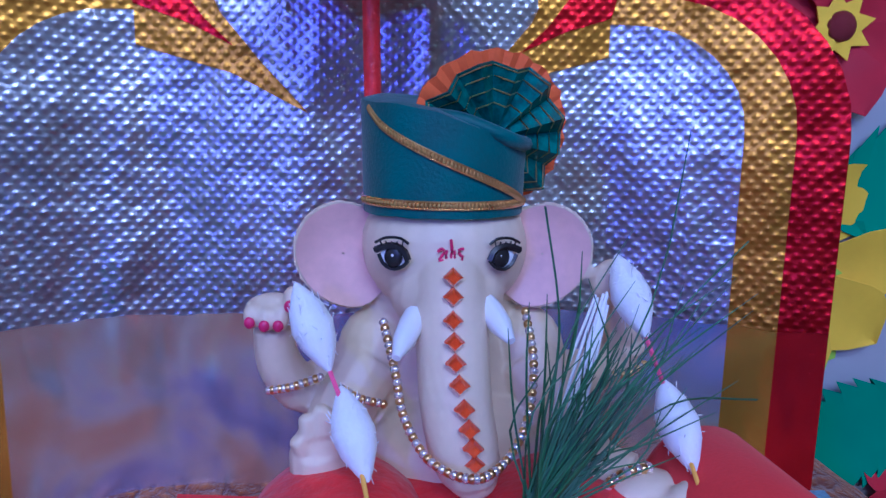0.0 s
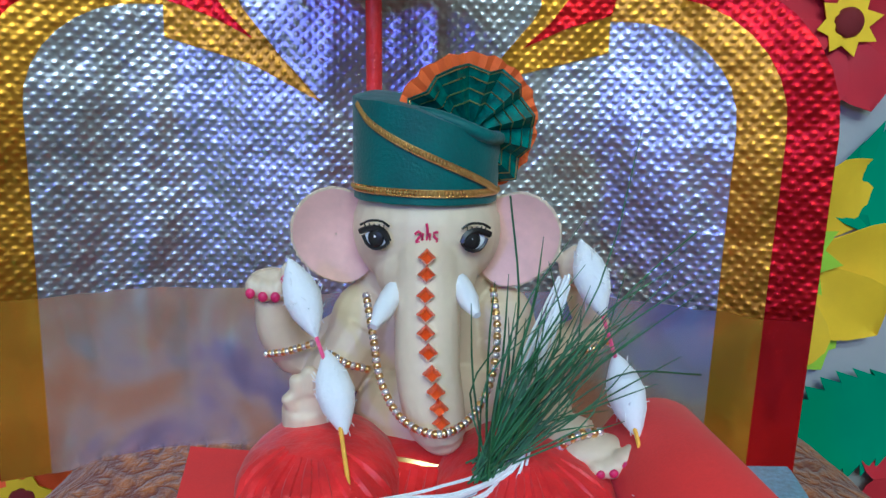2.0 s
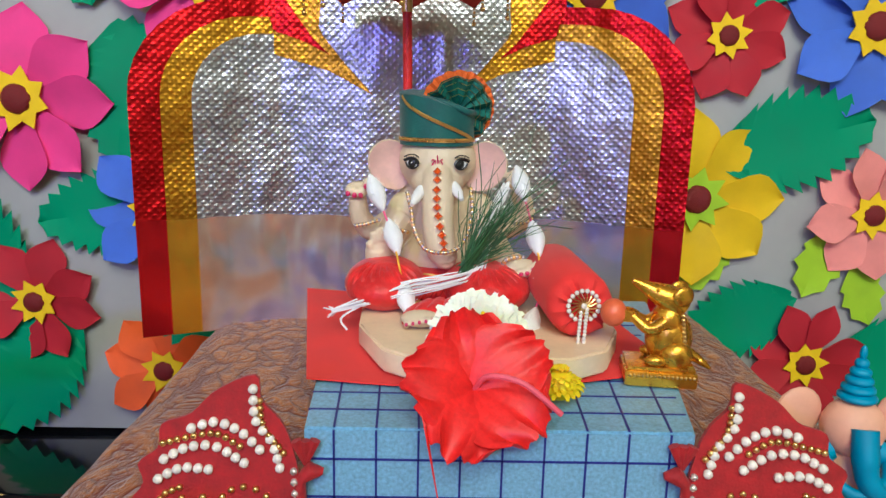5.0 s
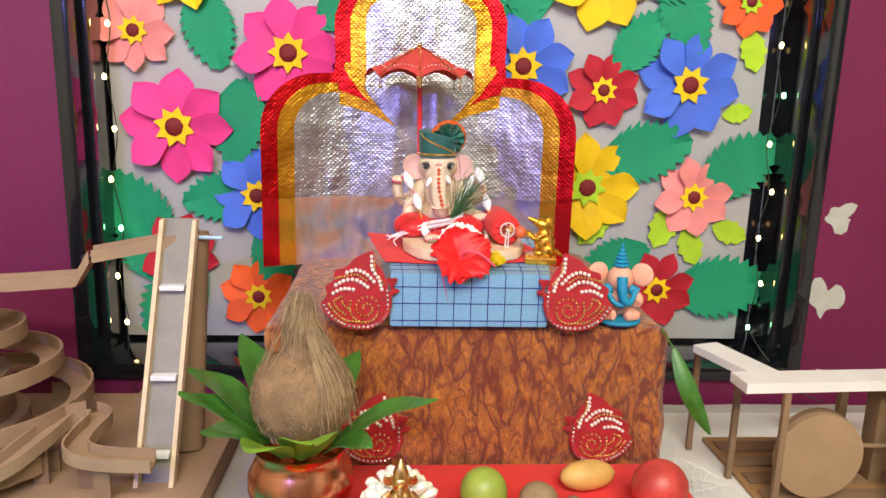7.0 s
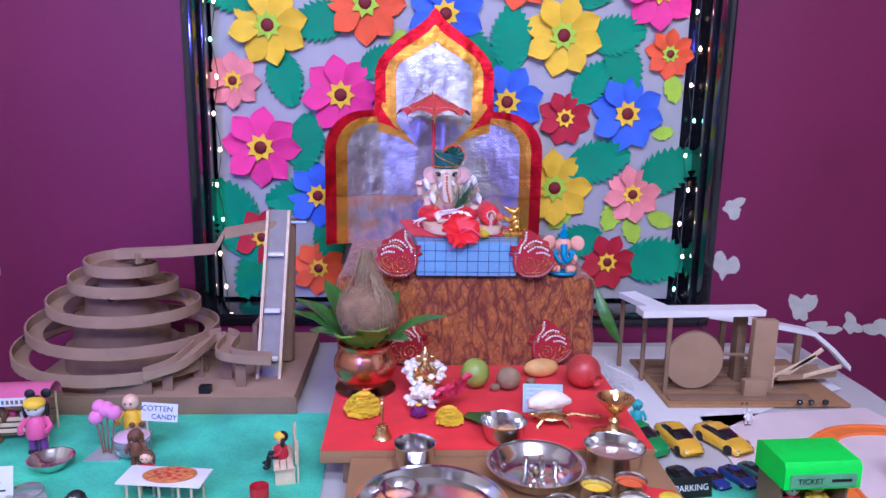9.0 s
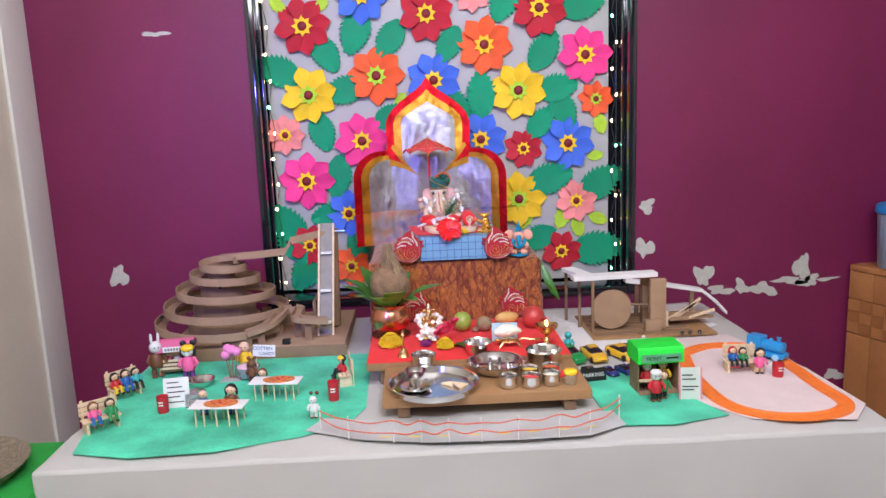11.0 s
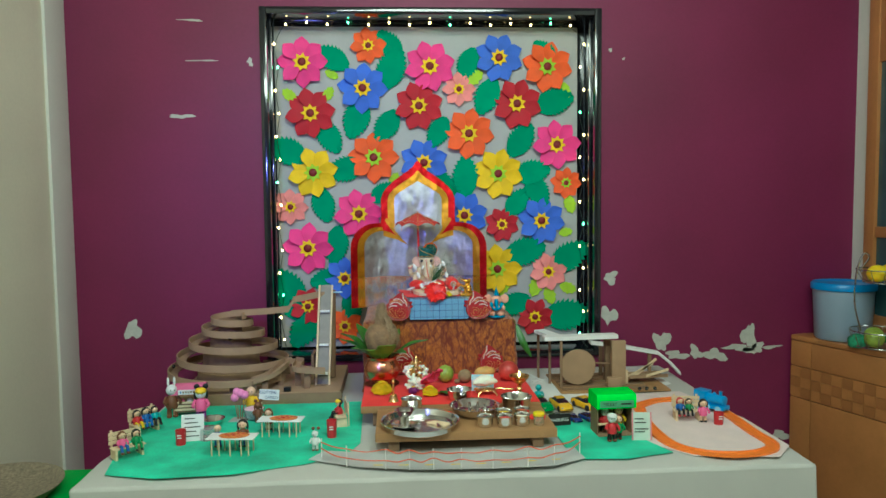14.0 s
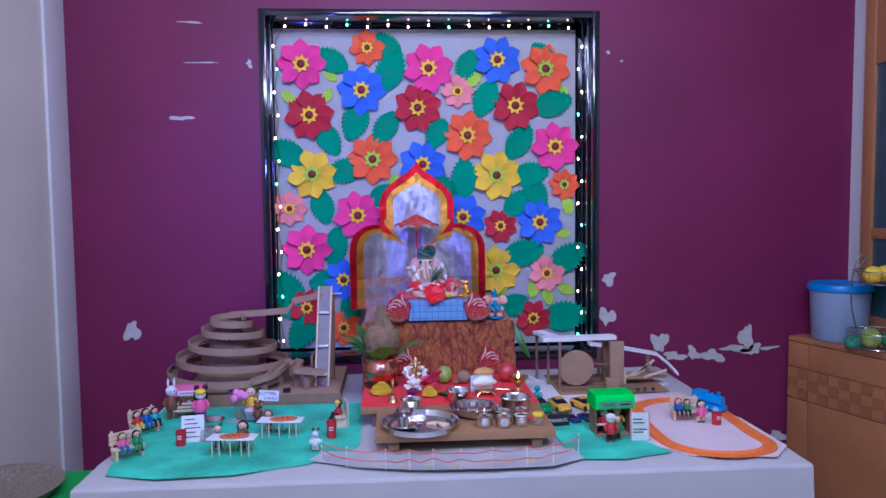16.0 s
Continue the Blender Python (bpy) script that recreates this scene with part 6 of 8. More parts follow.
bm = BM()
for k in range(7):
    tube(bm, curve([(0.03 + 0.004 * k, 0.01 - 0.004 * k, 0.005), (0.055, 0.0, 0.011), (0.075 + 0.003 * k, -0.03 + 0.004 * k, 0.006)], 8), 0.003, 5)
solo("flower_petals", bm, M_STICK, (0.053, -0.445, PT), "dry flower petals on the large plate", "petals")
sv = thing("lamp_holder", (0.02, -0.458, PT + 0.004), "steel lamp holder with a saucer and cup", "lamp holder")
part("saucer", lathe(BM(), [(0.02, 0), (0.032, 0.002), (0.038, 0.007), (0.037, 0.008), (0.025, 0.004)], 28), M_STEEL, sv)
part("stem", lathe(BM(), [(0.018, 0.003), (0.016, 0.01), (0.0135, 0.025), (0.0125, 0.03)], 22), M_STEEL, sv)
part("cup", lathe(BM(), [(0.012, 0.03), (0.02, 0.034), (0.026, 0.045), (0.0285, 0.047), (0.026, 0.046), (0.018, 0.037)], 26), M_STEEL, sv)
for (x, y), c, w in (((0.243, -0.464), M_INK, "black powder"), ((0.297, -0.47), M_REDP, "red vermilion powder"), ((0.347, -0.46), M_PETW, "white rice"), ((0.302, -0.417), M_PETY, "yellow turmeric"), ((0.356, -0.405), M_ORANGEF, "orange powder")):
    bowl((x, y, PT), 0.023, 0.03, "small steel cup of " + w, "steel_cup", 0.95, (powder(0.6, 0.03), c, w), "small steel cups on the plank")
jar = thing("plastic_jar", (0.394, -0.462, PT), "small clear plastic jar with a yellow lid", "jar")
M_CLEAR = mat("clear_plastic", (0.8, 0.75, 0.55), 0.15, 0, 0.05, 20, 0, trans=0.75)
part("jar_body", lathe(BM(), [(0.0135, 0), (0.0145, 0.002), (0.0145, 0.024), (0.013, 0.026)], 22), M_CLEAR, jar)
part("lid", lathe(BM(), [(0.0155, 0.0255), (0.016, 0.027), (0.016, 0.033), (0.0145, 0.0345)], 22), M_PETY, jar, "bright yellow screw lid")
solo("spice_packet", box(BM(), (-0.025, -0.018, 0), (0.025, 0.018, 0.006), 0.002), M_REDP, pose(0.398, -0.405, PT, 0, 0, -20), "flat red printed packet on the plank", "packet")
cs = thing("tortoise_stand", (0.283, -0.185, RT), "brass tortoise stand carrying a white conch", "stand")
bm = BM()
ball(bm, (0, 0, 0.016), (0.03, 0.022, 0.006), 0, 16)
for sx in (1, -1):
    for sy in (1, -1):
        tube(bm, [(sx * 0.018, sy * 0.013, 0.014), (sx * 0.028, sy * 0.02, 0.006), (sx * 0.03, sy * 0.022, 0.0)], 0.003, 7)
tube(bm, curve([(0.028, 0, 0.017), (0.038, -0.002, 0.02), (0.06, -0.006, 0.018), (0.085, -0.008, 0.017)], 10), 0.003, 7)
ball(bm, (-0.034, 0, 0.018), (0.008, 0.005, 0.005), 0, 10)
part("stand_body", bm, M_BRASS, cs)
bm = BM()
rings = []
for i in range(14):
    t = i / 13
    rr = 0.02 * math.sin(math.pi * (0.1 + 0.85 * t)) ** 0.9 + 0.001
    rings.append([bm.verts.new((-0.036 + 0.078 * t, rr * math.cos(2 * math.pi * k / 16) * (1 + 0.12 * math.sin(3 * k + i)), rr * 0.85 * math.sin(2 * math.pi * k / 16) + 0.006 * math.sin(t * 3))) for k in range(16)])
bridge(bm, rings)
solo("conch_shell", bm, M_PETW, pose(0.275, -0.183, RT + 0.039, 0, 0, 8), "white conch shell on the tortoise stand", "shell")
bn = thing("bank_note_card", pose(0.275, -0.14, RT, -14, 0, -4), "pale blue printed card standing behind the conch", "card")
part("card", box(BM(), (-0.036, 0, 0), (0.036, 0.001, 0.052)), mat("pale_blue_card", (0.4, 0.66, 0.75), 0.5, 0, 0.2, 60, 0), bn)
for k in range(5):
    part("print_line", box(BM(), (-0.03, -0.0006, 0.01 + 0.008 * k), (0.012 + 0.004 * (k % 3), 0.0001, 0.012 + 0.008 * k)), M_PAPERW, bn)

# ---- papers on the table ----
TT = 0.7505
M_PINKP = mat("pale_pink_paper", (0.74, 0.62, 0.6), 0.75, 0, 0.08, 12, 0.1)
M_ROAD = mat("silver_grey_paper", (0.58, 0.6, 0.6), 0.4, 0.2, 0.15, 12, 0.2)


def sheet(name, pts, material, label, z=TT, thick=0.0011):
    return solo(name, flat(BM(), pts, z, z + thick), material, (0, 0, 0), label, "paper")


sheet("painted_paper", [(-0.77, 0.05), (-0.785, -0.2), (-0.765, -0.45), (-0.735, -0.6), (-0.6, -0.635), (-0.42, -0.625), (-0.24, -0.57), (-0.135, -0.5), (-0.105, -0.42), (-0.115, 0.0)], M_GREENP, "green watercolour-painted paper ground of the toy fair")
sheet("white_paper", [(0.45, 0.4), (0.45, -0.12), (0.58, -0.12), (0.79, 0.02), (1.0, 0.12), (1.0, 0.4)], M_PAPERW, "white paper sheet under the cardboard machine")
sheet("pink_paper", [(0.62, -0.02), (0.6, -0.25), (0.7, -0.5), (0.78, -0.6), (1.0, -0.63), (1.07, -0.55), (1.065, -0.3), (0.99, 0.02)], M_PINKP, "pale pinkish paper under the toy train track")
sheet("painted_paper", [(0.455, -0.25), (0.59, -0.24), (0.695, -0.47), (0.735, -0.575), (0.6, -0.61), (0.46, -0.6)], M_GREENP, "green painted paper before the toy cars", TT + 0.0014)
sheet("road_strip", [(-0.235, -0.545), (-0.1, -0.61), (0.05, -0.64), (0.25, -0.65), (0.4, -0.645), (0.49, -0.6), (0.48, -0.52), (0.3, -0.54), (0.0, -0.53), (-0.2, -0.48)], M_ROAD, "grey paper road along the front of the table", TT + 0.0028)
for k in range(8):
    solo("road_mark", box(BM(), (-0.012, -0.0018, 0), (0.012, 0.0018, 0.0006)), M_PETY, pose(-0.05 + 0.066 * k, -0.603 - 0.012 * math.sin(k * 0.45), TT + 0.0041, 0, 0, -2 + k), "short yellow dash painted on the paper road", "road mark", "yellow road dashes")

# little fence of sticks and beaded cord
fence = thing("toy_fence", (0.12, -0.64, TT), "toy fence of white sticks joined by orange beaded cords", "fence")
posts = [(-0.2, -0.54), (-0.13, -0.605), (-0.03, -0.632), (0.03, -0.64), (0.09, -0.645), (0.16, -0.65), (0.24, -0.65), (0.33, -0.645), (0.4, -0.635), (0.485, -0.56)]
M_ORCORD = mat("orange_bead_cord", (0.72, 0.12, 0.05), 0.45, 0, 0.2, 100, 0)
for x, y in posts:
    part("post", lathe(BM(), [(0.0016, 0.004), (0.0016, 0.058)], 8, (x - 0.12, y + 0.64, 0)), M_WHT, fence)
for h in (0.052, 0.03):
    bm = BM()
    pts = []
    for k, (x, y) in enumerate(posts):
        pts.append((x - 0.12, y + 0.637, h + 0.004 * math.sin(k * 1.3 + h * 90)))
        if k + 1 < len(posts):
            x2, y2 = posts[k + 1]
            pts.append(((x + x2) / 2 - 0.12, (y + y2) / 2 + 0.637, h - 0.006))
    c = curve(pts, 190)
    tube(bm, c, 0.0008, 4)
    for p in c:
        ball(bm, p, 0.0019, 0, 5)
    part("bead_cord", bm, M_ORCORD, fence)

# ---- cardboard marble run ----
MARBLE = mat("black_glass_marble", (0.01, 0.012, 0.014), 0.08, 0, 0.3, 50, 0, coat=1)
run = thing("marble_run", (-0.6, 0.2, TT), "cardboard marble run: spiral tower, elevator and ramps on a base", "marble run")
part("base", box(BM(), (-0.145, -0.2, 0.0015), (0.405, 0.2, 0.038), 0.003), M_CARD, run)
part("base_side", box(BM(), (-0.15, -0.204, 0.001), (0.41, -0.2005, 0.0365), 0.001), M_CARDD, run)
LV = [(0.222, 0.062), (0.212, 0.085), (0.19, 0.118), (0.165, 0.152), (0.138, 0.182), (0.108, 0.212), (0.083, 0.235), (0.066, 0.254), (0.056, 0.268)]


def spiral(t):
    u = t * (len(LV) - 1)
    k = min(int(u), len(LV) - 2)
    f = u - k
    return [LV[k][i] * (1 - f) + LV[k + 1][i] * f for i in (0, 1)]


TURNS, SEG = 5, 96
for loop in range(TURNS):
    fl, wl = BM(), BM()
    prev = None
    for i in range(SEG + 1):
        t = (loop + i / SEG) / TURNS
        r, z = spiral(t)
        a = -2 * math.pi * (loop + i / SEG) - 0.5
        ca, sa = math.cos(a), math.sin(a)
        ri = max(r - 0.032, 0.012)
        F = [fl.verts.new(p) for p in ((ri * ca, ri * sa, z), (r * ca, r * sa, z), (r * ca, r * sa, z - 0.003), (ri * ca, ri * sa, z - 0.003))]
        rz = 0.0016 * (i % 2)
        W = [wl.verts.new(p) for p in (((r + rz) * ca, (r + rz) * sa, z - 0.004), ((r + rz) * ca, (r + rz) * sa, z + 0.02), ((r - 0.003) * ca, (r - 0.003) * sa, z + 0.02), ((r - 0.003) * ca, (r - 0.003) * sa, z - 0.004))]
        if prev:
            for b, A, B in ((fl, prev[0], F), (wl, prev[1], W)):
                for k in range(4):
                    b.faces.new((A[k], A[(k + 1) % 4], B[(k + 1) % 4], B[k]))
        prev = (F, W)
    ramp = part("spiral_ramp", fl, M_CARD, run)
    wall_ob = part("ramp_wall", wl, M_CARD, ramp, "corrugated cardboard rim")
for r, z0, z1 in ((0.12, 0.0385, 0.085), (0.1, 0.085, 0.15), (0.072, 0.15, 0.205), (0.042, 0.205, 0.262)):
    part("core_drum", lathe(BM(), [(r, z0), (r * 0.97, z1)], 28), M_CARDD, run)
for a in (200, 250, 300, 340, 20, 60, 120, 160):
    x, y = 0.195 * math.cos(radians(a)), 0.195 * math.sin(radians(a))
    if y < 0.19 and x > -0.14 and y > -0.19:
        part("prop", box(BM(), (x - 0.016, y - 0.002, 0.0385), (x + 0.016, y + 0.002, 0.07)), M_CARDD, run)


def channel(pts, w, h, parent, name="ramp", thick=0.003):
    """A cardboard gutter along points: floor and two upright sides."""
    P = [Vector(p) for p in pts]
    for side in (0, 1, -1):
        bm = BM()
        prev = None
        for i, p in enumerate(P):
            d = (P[min(i + 1, len(P) - 1)] - P[max(i - 1, 0)])
            s = Vector((-d.y, d.x, 0)).normalized()
            if side == 0:
                q = [p - s * w / 2, p + s * w / 2, p + s * w / 2 + Vector((0, 0, thick)), p - s * w / 2 + Vector((0, 0, thick))]
            else:
                o = p + s * side * w / 2
                q = [o, o + s * side * thick, o + s * side * thick + Vector((0, 0, h)), o + Vector((0, 0, h))]
            v = [bm.verts.new(c) for c in q]
            if prev:
                for k in range(4):
                    bm.faces.new((prev[k], prev[(k + 1) % 4], v[(k + 1) % 4], v[k]))
            else:
                bm.faces.new(v[::-1])
            prev = v
        bm.faces.new(prev)
        bmesh.ops.recalc_face_normals(bm, faces=bm.faces[:])
        part(name if side == 0 else name + "_side", bm, M_CARD, parent)


O = Vector((-0.6, 0.2, TT))
channel([(0.0, 0.0, 0.272), (0.12, 0.01, 0.276), (0.205, 0.02, 0.281)], 0.03, 0.018, run)
channel([(0.205, 0.02, 0.281), (0.225, 0.022, 0.315)], 0.03, 0.018, run)
channel([(0.225, 0.022, 0.315), (0.3, 0.045, 0.327), (0.33, 0.055, 0.332)], 0.03, 0.018, run)
channel([tuple(p) for p in curve([(0.11, -0.19, 0.07), (0.165, -0.163, 0.083), (0.19, -0.11, 0.095), (0.203, -0.055, 0.103), (0.228, -0.035, 0.104)], 22)], 0.028, 0.018, run)
channel([tuple(p) for p in curve([(0.228, -0.035, 0.104), (0.252, -0.055, 0.103), (0.25, -0.1, 0.101), (0.255, -0.138, 0.098), (0.29, -0.152, 0.094), (0.352, -0.147, 0.088)], 24)], 0.026, 0.018, run)
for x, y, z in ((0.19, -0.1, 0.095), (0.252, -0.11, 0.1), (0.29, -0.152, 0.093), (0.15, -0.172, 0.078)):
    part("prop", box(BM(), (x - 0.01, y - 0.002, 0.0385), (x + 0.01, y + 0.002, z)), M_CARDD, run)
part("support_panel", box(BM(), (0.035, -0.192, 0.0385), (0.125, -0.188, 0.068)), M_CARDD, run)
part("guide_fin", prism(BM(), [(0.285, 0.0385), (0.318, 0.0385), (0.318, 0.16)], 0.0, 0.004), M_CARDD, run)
el0, el1 = Vector((0.314, -0.1, 0.0385)), Vector((0.318, 0.05, 0.372))
for dx in (0.0, 0.046):
    bm = BM()
    a, b = el0 + Vector((dx, 0, 0)), el1 + Vector((dx, 0, 0))
    for p, q in ((a, b),):
        v = [bm.verts.new(c + Vector(o)) for c in (p, q) for o in ((-0.003, -0.012, 0), (0.003, -0.012, 0), (0.003, 0.004, 0), (-0.003, 0.004, 0))]
        for f in ((0, 1, 2, 3), (7, 6, 5, 4), (0, 4, 5, 1), (1, 5, 6, 2), (2, 6, 7, 3), (3, 7, 4, 0)):
            bm.faces.new([v[k] for k in f])
    part("rail", bm, M_STICK, run, "pale wooden elevator rail")
bm = BM()
v = [bm.verts.new(c + Vector(o)) for c in (el0, el1) for o in ((0.003, 0.002, 0), (0.043, 0.002, 0), (0.043, 0.006, 0), (0.003, 0.006, 0))]
for f in ((0, 1, 2, 3), (7, 6, 5, 4), (0, 4, 5, 1), (1, 5, 6, 2), (2, 6, 7, 3), (3, 7, 4, 0)):
    bm.faces.new([v[k] for k in f])
part("belt", bm, mat("grey_belt", (0.26, 0.24, 0.21), 0.6), run, "grey elevator belt")
for t in (0.1, 0.38, 0.72):
    p = el0.lerp(el1, t)
    part("carrier", box(BM(), (p.x + 0.006, p.y - 0.012, p.z), (p.x + 0.04, p.y + 0.002, p.z + 0.007), 0.001), M_WHT, run, "white marble carrier")
part("column", tube(BM(), [(0.35, 0.0, 0.0385), (0.35, 0.075, 0.35)], 0.024, 18), M_CARDD, run, "brown cardboard tube column")
part("straw", tube(BM(), [(0.355, 0.05, 0.345), (0.4, 0.05, 0.345)], 0.003, 8), mat("pale_blue_straw", (0.45, 0.65, 0.85), 0.4), run, "pale blue drinking straw axle")
part("motor_box", box(BM(), (0.215, -0.19, 0.0385), (0.238, -0.172, 0.053), 0.001), M_INK, run, "small black switch box")
part("side_panel", flat(BM(), [(0.29, -0.03), (0.3, -0.03), (0.3, 0.06), (0.29, 0.06)], 0.0385, 0.13), M_CARDD, run)
for x, y, z in ((-0.2, -0.02, 0.09), (0.02, -0.1, 0.2), (0.217, 0.02, 0.31)):
    ob = solo("marble", ball(BM(), (0, 0, 0), 0.007, 0, 12), MARBLE, (O.x + x, O.y + y, O.z + z + 0.008), "shiny black marble on the cardboard ramp", "marble", "black marbles")

# ---- cardboard machine with a wheel ----
mc = thing("cardboard_machine", (0.76, 0.14, TT + 0.0012), "cardboard marble machine with a round wheel and white paper slides", "machine")
part("base_board", box(BM(), (-0.19, -0.12, 0.0005), (0.2, 0.15, 0.007), 0.001), M_WOODB, mc)
for k in range(5):
    part("base_strip", box(BM(), (-0.18, -0.1 + 0.05 * k, 0.0072), (0.13, -0.07 + 0.05 * k, 0.0105), 0.001), M_CARDD, mc)
for x, y in ((-0.225, 0.12), (-0.2, 0.03), (-0.178, -0.06)):
    part("post", box(BM(), (x - 0.0045, y - 0.004, 0.0003), (x + 0.0045, y + 0.004, 0.177), 0.001), M_CARDD, mc)
bm = BM()
w = bridge(bm, [ring(bm, (-0.115, -0.052, 0.078), 0.063, 40, "y"), ring(bm, (-0.115, -0.043, 0.078), 0.063, 40, "y")])
wheel = part("wheel", w, M_CARD, mc, "round cardboard wheel")
bm = BM()
bridge(bm, [ring(bm, (-0.1, -0.02, 0.076), 0.058, 36, "y"), ring(bm, (-0.1, -0.012, 0.076), 0.058, 36, "y")])
part("wheel", bm, M_CARDD, mc)
part("axle", tube(BM(), [(-0.07, -0.04, 0.09), (0.03, -0.03, 0.082)], 0.0035, 8), M_CARDD, mc)
part("tower", box(BM(), (0.005, -0.065, 0.0105), (0.055, -0.045, 0.172), 0.001), M_CARD, mc)
part("tower", box(BM(), (0.0, 0.0, 0.0105), (0.02, 0.03, 0.165), 0.001), M_CARDD, mc)
part("block", box(BM(), (-0.015, -0.085, 0.0105), (0.035, -0.066, 0.045), 0.001), M_CARD, mc)
for a, b, h in (((-0.24, -0.045, 0.178), (0.03, -0.03, 0.178), 0.014), ((-0.225, 0.1, 0.178), (-0.18, -0.05, 0.178), 0.012)):
    bm = BM()
    a, b = Vector(a), Vector(b)
    s = Vector((-(b - a).y, (b - a).x, 0)).normalized() * 0.022
    flat(bm, [(p.x, p.y) for p in (a - s, b - s, b + s, a + s)], a.z, a.z + h)
    part("paper_deck", bm, M_PAPERW, mc, "white paper covered deck")
for pts in ([(-0.03, 0.1, 0.13), (0.12, 0.11, 0.105), (0.24, 0.12, 0.08)], [(0.24, 0.12, 0.08), (0.28, 0.1, 0.045), (0.305, 0.07, 0.012)]):
    P = [Vector(p) for p in pts]
    bm = BM()
    prev = None
    for p in P:
        v = [bm.verts.new(p + Vector(o)) for o in ((0, -0.016, 0), (0, 0.016, 0), (0, 0.016, 0.012), (0, -0.016, 0.012))]
        if prev:
            for k in range(4):
                bm.faces.new((prev[k], prev[(k + 1) % 4], v[(k + 1) % 4], v[k]))
        else:
            bm.faces.new(v)
        prev = v
    bm.faces.new(prev[::-1])
    bmesh.ops.recalc_face_normals(bm, faces=bm.faces[:])
    part("paper_slide", bm, M_PAPERW, mc, "white paper slide")
part("slide_prop", box(BM(), (0.2, 0.11, 0.0005), (0.212, 0.122, 0.085)), M_CARDD, mc)
part("slide_prop", box(BM(), (0.005, 0.095, 0.0105), (0.017, 0.107, 0.125)), M_CARDD, mc)
channel([(0.07, -0.02, 0.03), (0.15, 0.0, 0.026), (0.225, 0.02, 0.022)], 0.05, 0.012, mc, "tray")
part("lever", box(BM(), (0.06, -0.04, 0.0105), (0.072, -0.035, 0.06), 0.001), M_STICK, mc)
for x0, z0, ang, ln in ((0.07, 0.03, 62, 0.11), (0.1, 0.035, 52, 0.1), (0.13, 0.03, 74, 0.1)):
    stick = part("stick", box(BM(), (-0.005, -0.001, 0), (0.005, 0.001, ln), 0.0008), M_STICK, mc, "flat ice-cream stick lever")
    stick.matrix_basis = pose(x0, -0.03, z0, 0, ang, 0)
for x in (0.085, 0.11, 0.14):
    solo("marble", ball(BM(), (0, 0, 0), 0.0065, 0, 12), MARBLE, (0.76 + x, 0.014, TT + 0.0155), "shiny black marble on the base board", "marble", "black marbles")
bm = BM()
rnd = random.Random(12)
for k in range(5):
    pts = [Vector((0.5, 0.12, TT + 0.03)) + Vector((rnd.uniform(-0.03, 0.03), rnd.uniform(-0.05, 0.05), rnd.uniform(-0.025, 0.02))) for _ in range(5)]
    tube(bm, curve(pts, 24), 0.0008, 4)
solo("thin_wires", bm, M_WHT, (0, 0, 0), "tangle of thin white wires at the machine", "wire")

# ---- toy cars ----
M_TYRE = mat("black_tyre", (0.015, 0.015, 0.016), 0.6, 0, 0.2, 60, 0)
M_GLASSD = mat("dark_car_glass", (0.01, 0.012, 0.015), 0.06, 0, 0.2, 20, 0, coat=1)


def toy_car(place, size, paint, label, tall=1.0):
    """Sports car along -y (nose towards the camera), length 1 before scaling."""
    c = thing("toy_car", place @ Matrix.Scale(size, 4), label, "toy car", "toy cars")
    bm = BM()
    secs = [(-0.5, 0.17, 0.07, 0.12), (-0.46, 0.21, 0.05, 0.155), (-0.3, 0.235, 0.045, 0.19), (-0.1, 0.235, 0.045, 0.215), (0.15, 0.24, 0.045, 0.23), (0.38, 0.235, 0.05, 0.235), (0.47, 0.22, 0.06, 0.22), (0.5, 0.19, 0.09, 0.19)]
    rings = []
    for y, w, z0, z1 in secs:
        z1 *= tall
        prof = [(-w * 0.94, z0), (-w, z0 + 0.04), (-w * 0.98, z1 - 0.05), (-w * 0.82, z1), (0, z1 + 0.008), (w * 0.82, z1), (w * 0.98, z1 - 0.05), (w, z0 + 0.04), (w * 0.94, z0)]
        rings.append([bm.verts.new((x, y, z)) for x, z in prof])
    bridge(bm, rings)
    body = part("body", bm, paint, c)
    bm = BM()
    rings = []
    for y, w, z in ((-0.2, 0.19, 0.2), (-0.05, 0.17, 0.285), (0.08, 0.165, 0.315), (0.22, 0.165, 0.305), (0.4, 0.18, 0.225)):
        z *= tall
        prof = [(-w * 1.1, 0.19 * tall), (-w, z - 0.03), (-w * 0.8, z), (w * 0.8, z), (w, z - 0.03), (w * 1.1, 0.19 * tall)]
        rings.append([bm.verts.new((x, y, q)) for x, q in prof])
    bridge(bm, rings)
    part("cabin", bm, M_GLASSD, c, "dark glossy windows")
    bm = BM()
    rings = [[bm.verts.new((x * 0.78, y, z * tall)) for x, z in ((-0.17, 0.3), (0.17, 0.3), (0.17, 0.322), (-0.17, 0.322))] for y in (0.02, 0.24)]
    bridge(bm, rings)
    part("roof", bm, paint, c)
    for sx in (1, -1):
        for y in (-0.3, 0.3):
            bm = BM()
            n = 16
            rr = [[bm.verts.new((sx * x, y + r * math.cos(2 * math.pi * k / n), 0.085 + r * math.sin(2 * math.pi * k / n))) for k in range(n)] for x, r in ((0.16, 0.085), (0.235, 0.085), (0.245, 0.07))]
            bridge(bm, rr)
            bmesh.ops.recalc_face_normals(bm, faces=bm.faces[:])
            part("wheel", bm, M_TYRE, c)
        bm = BM()
        ball(bm, (sx * 0.155, -0.455, 0.135 * tall), (0.045, 0.03, 0.022), 0, 10)
        part("headlight", bm, M_GEM, c)
    return c


def paint(name, c):
    return mat(name, c, 0.25, 0.1, 0.1, 30, 0, coat=0.8)


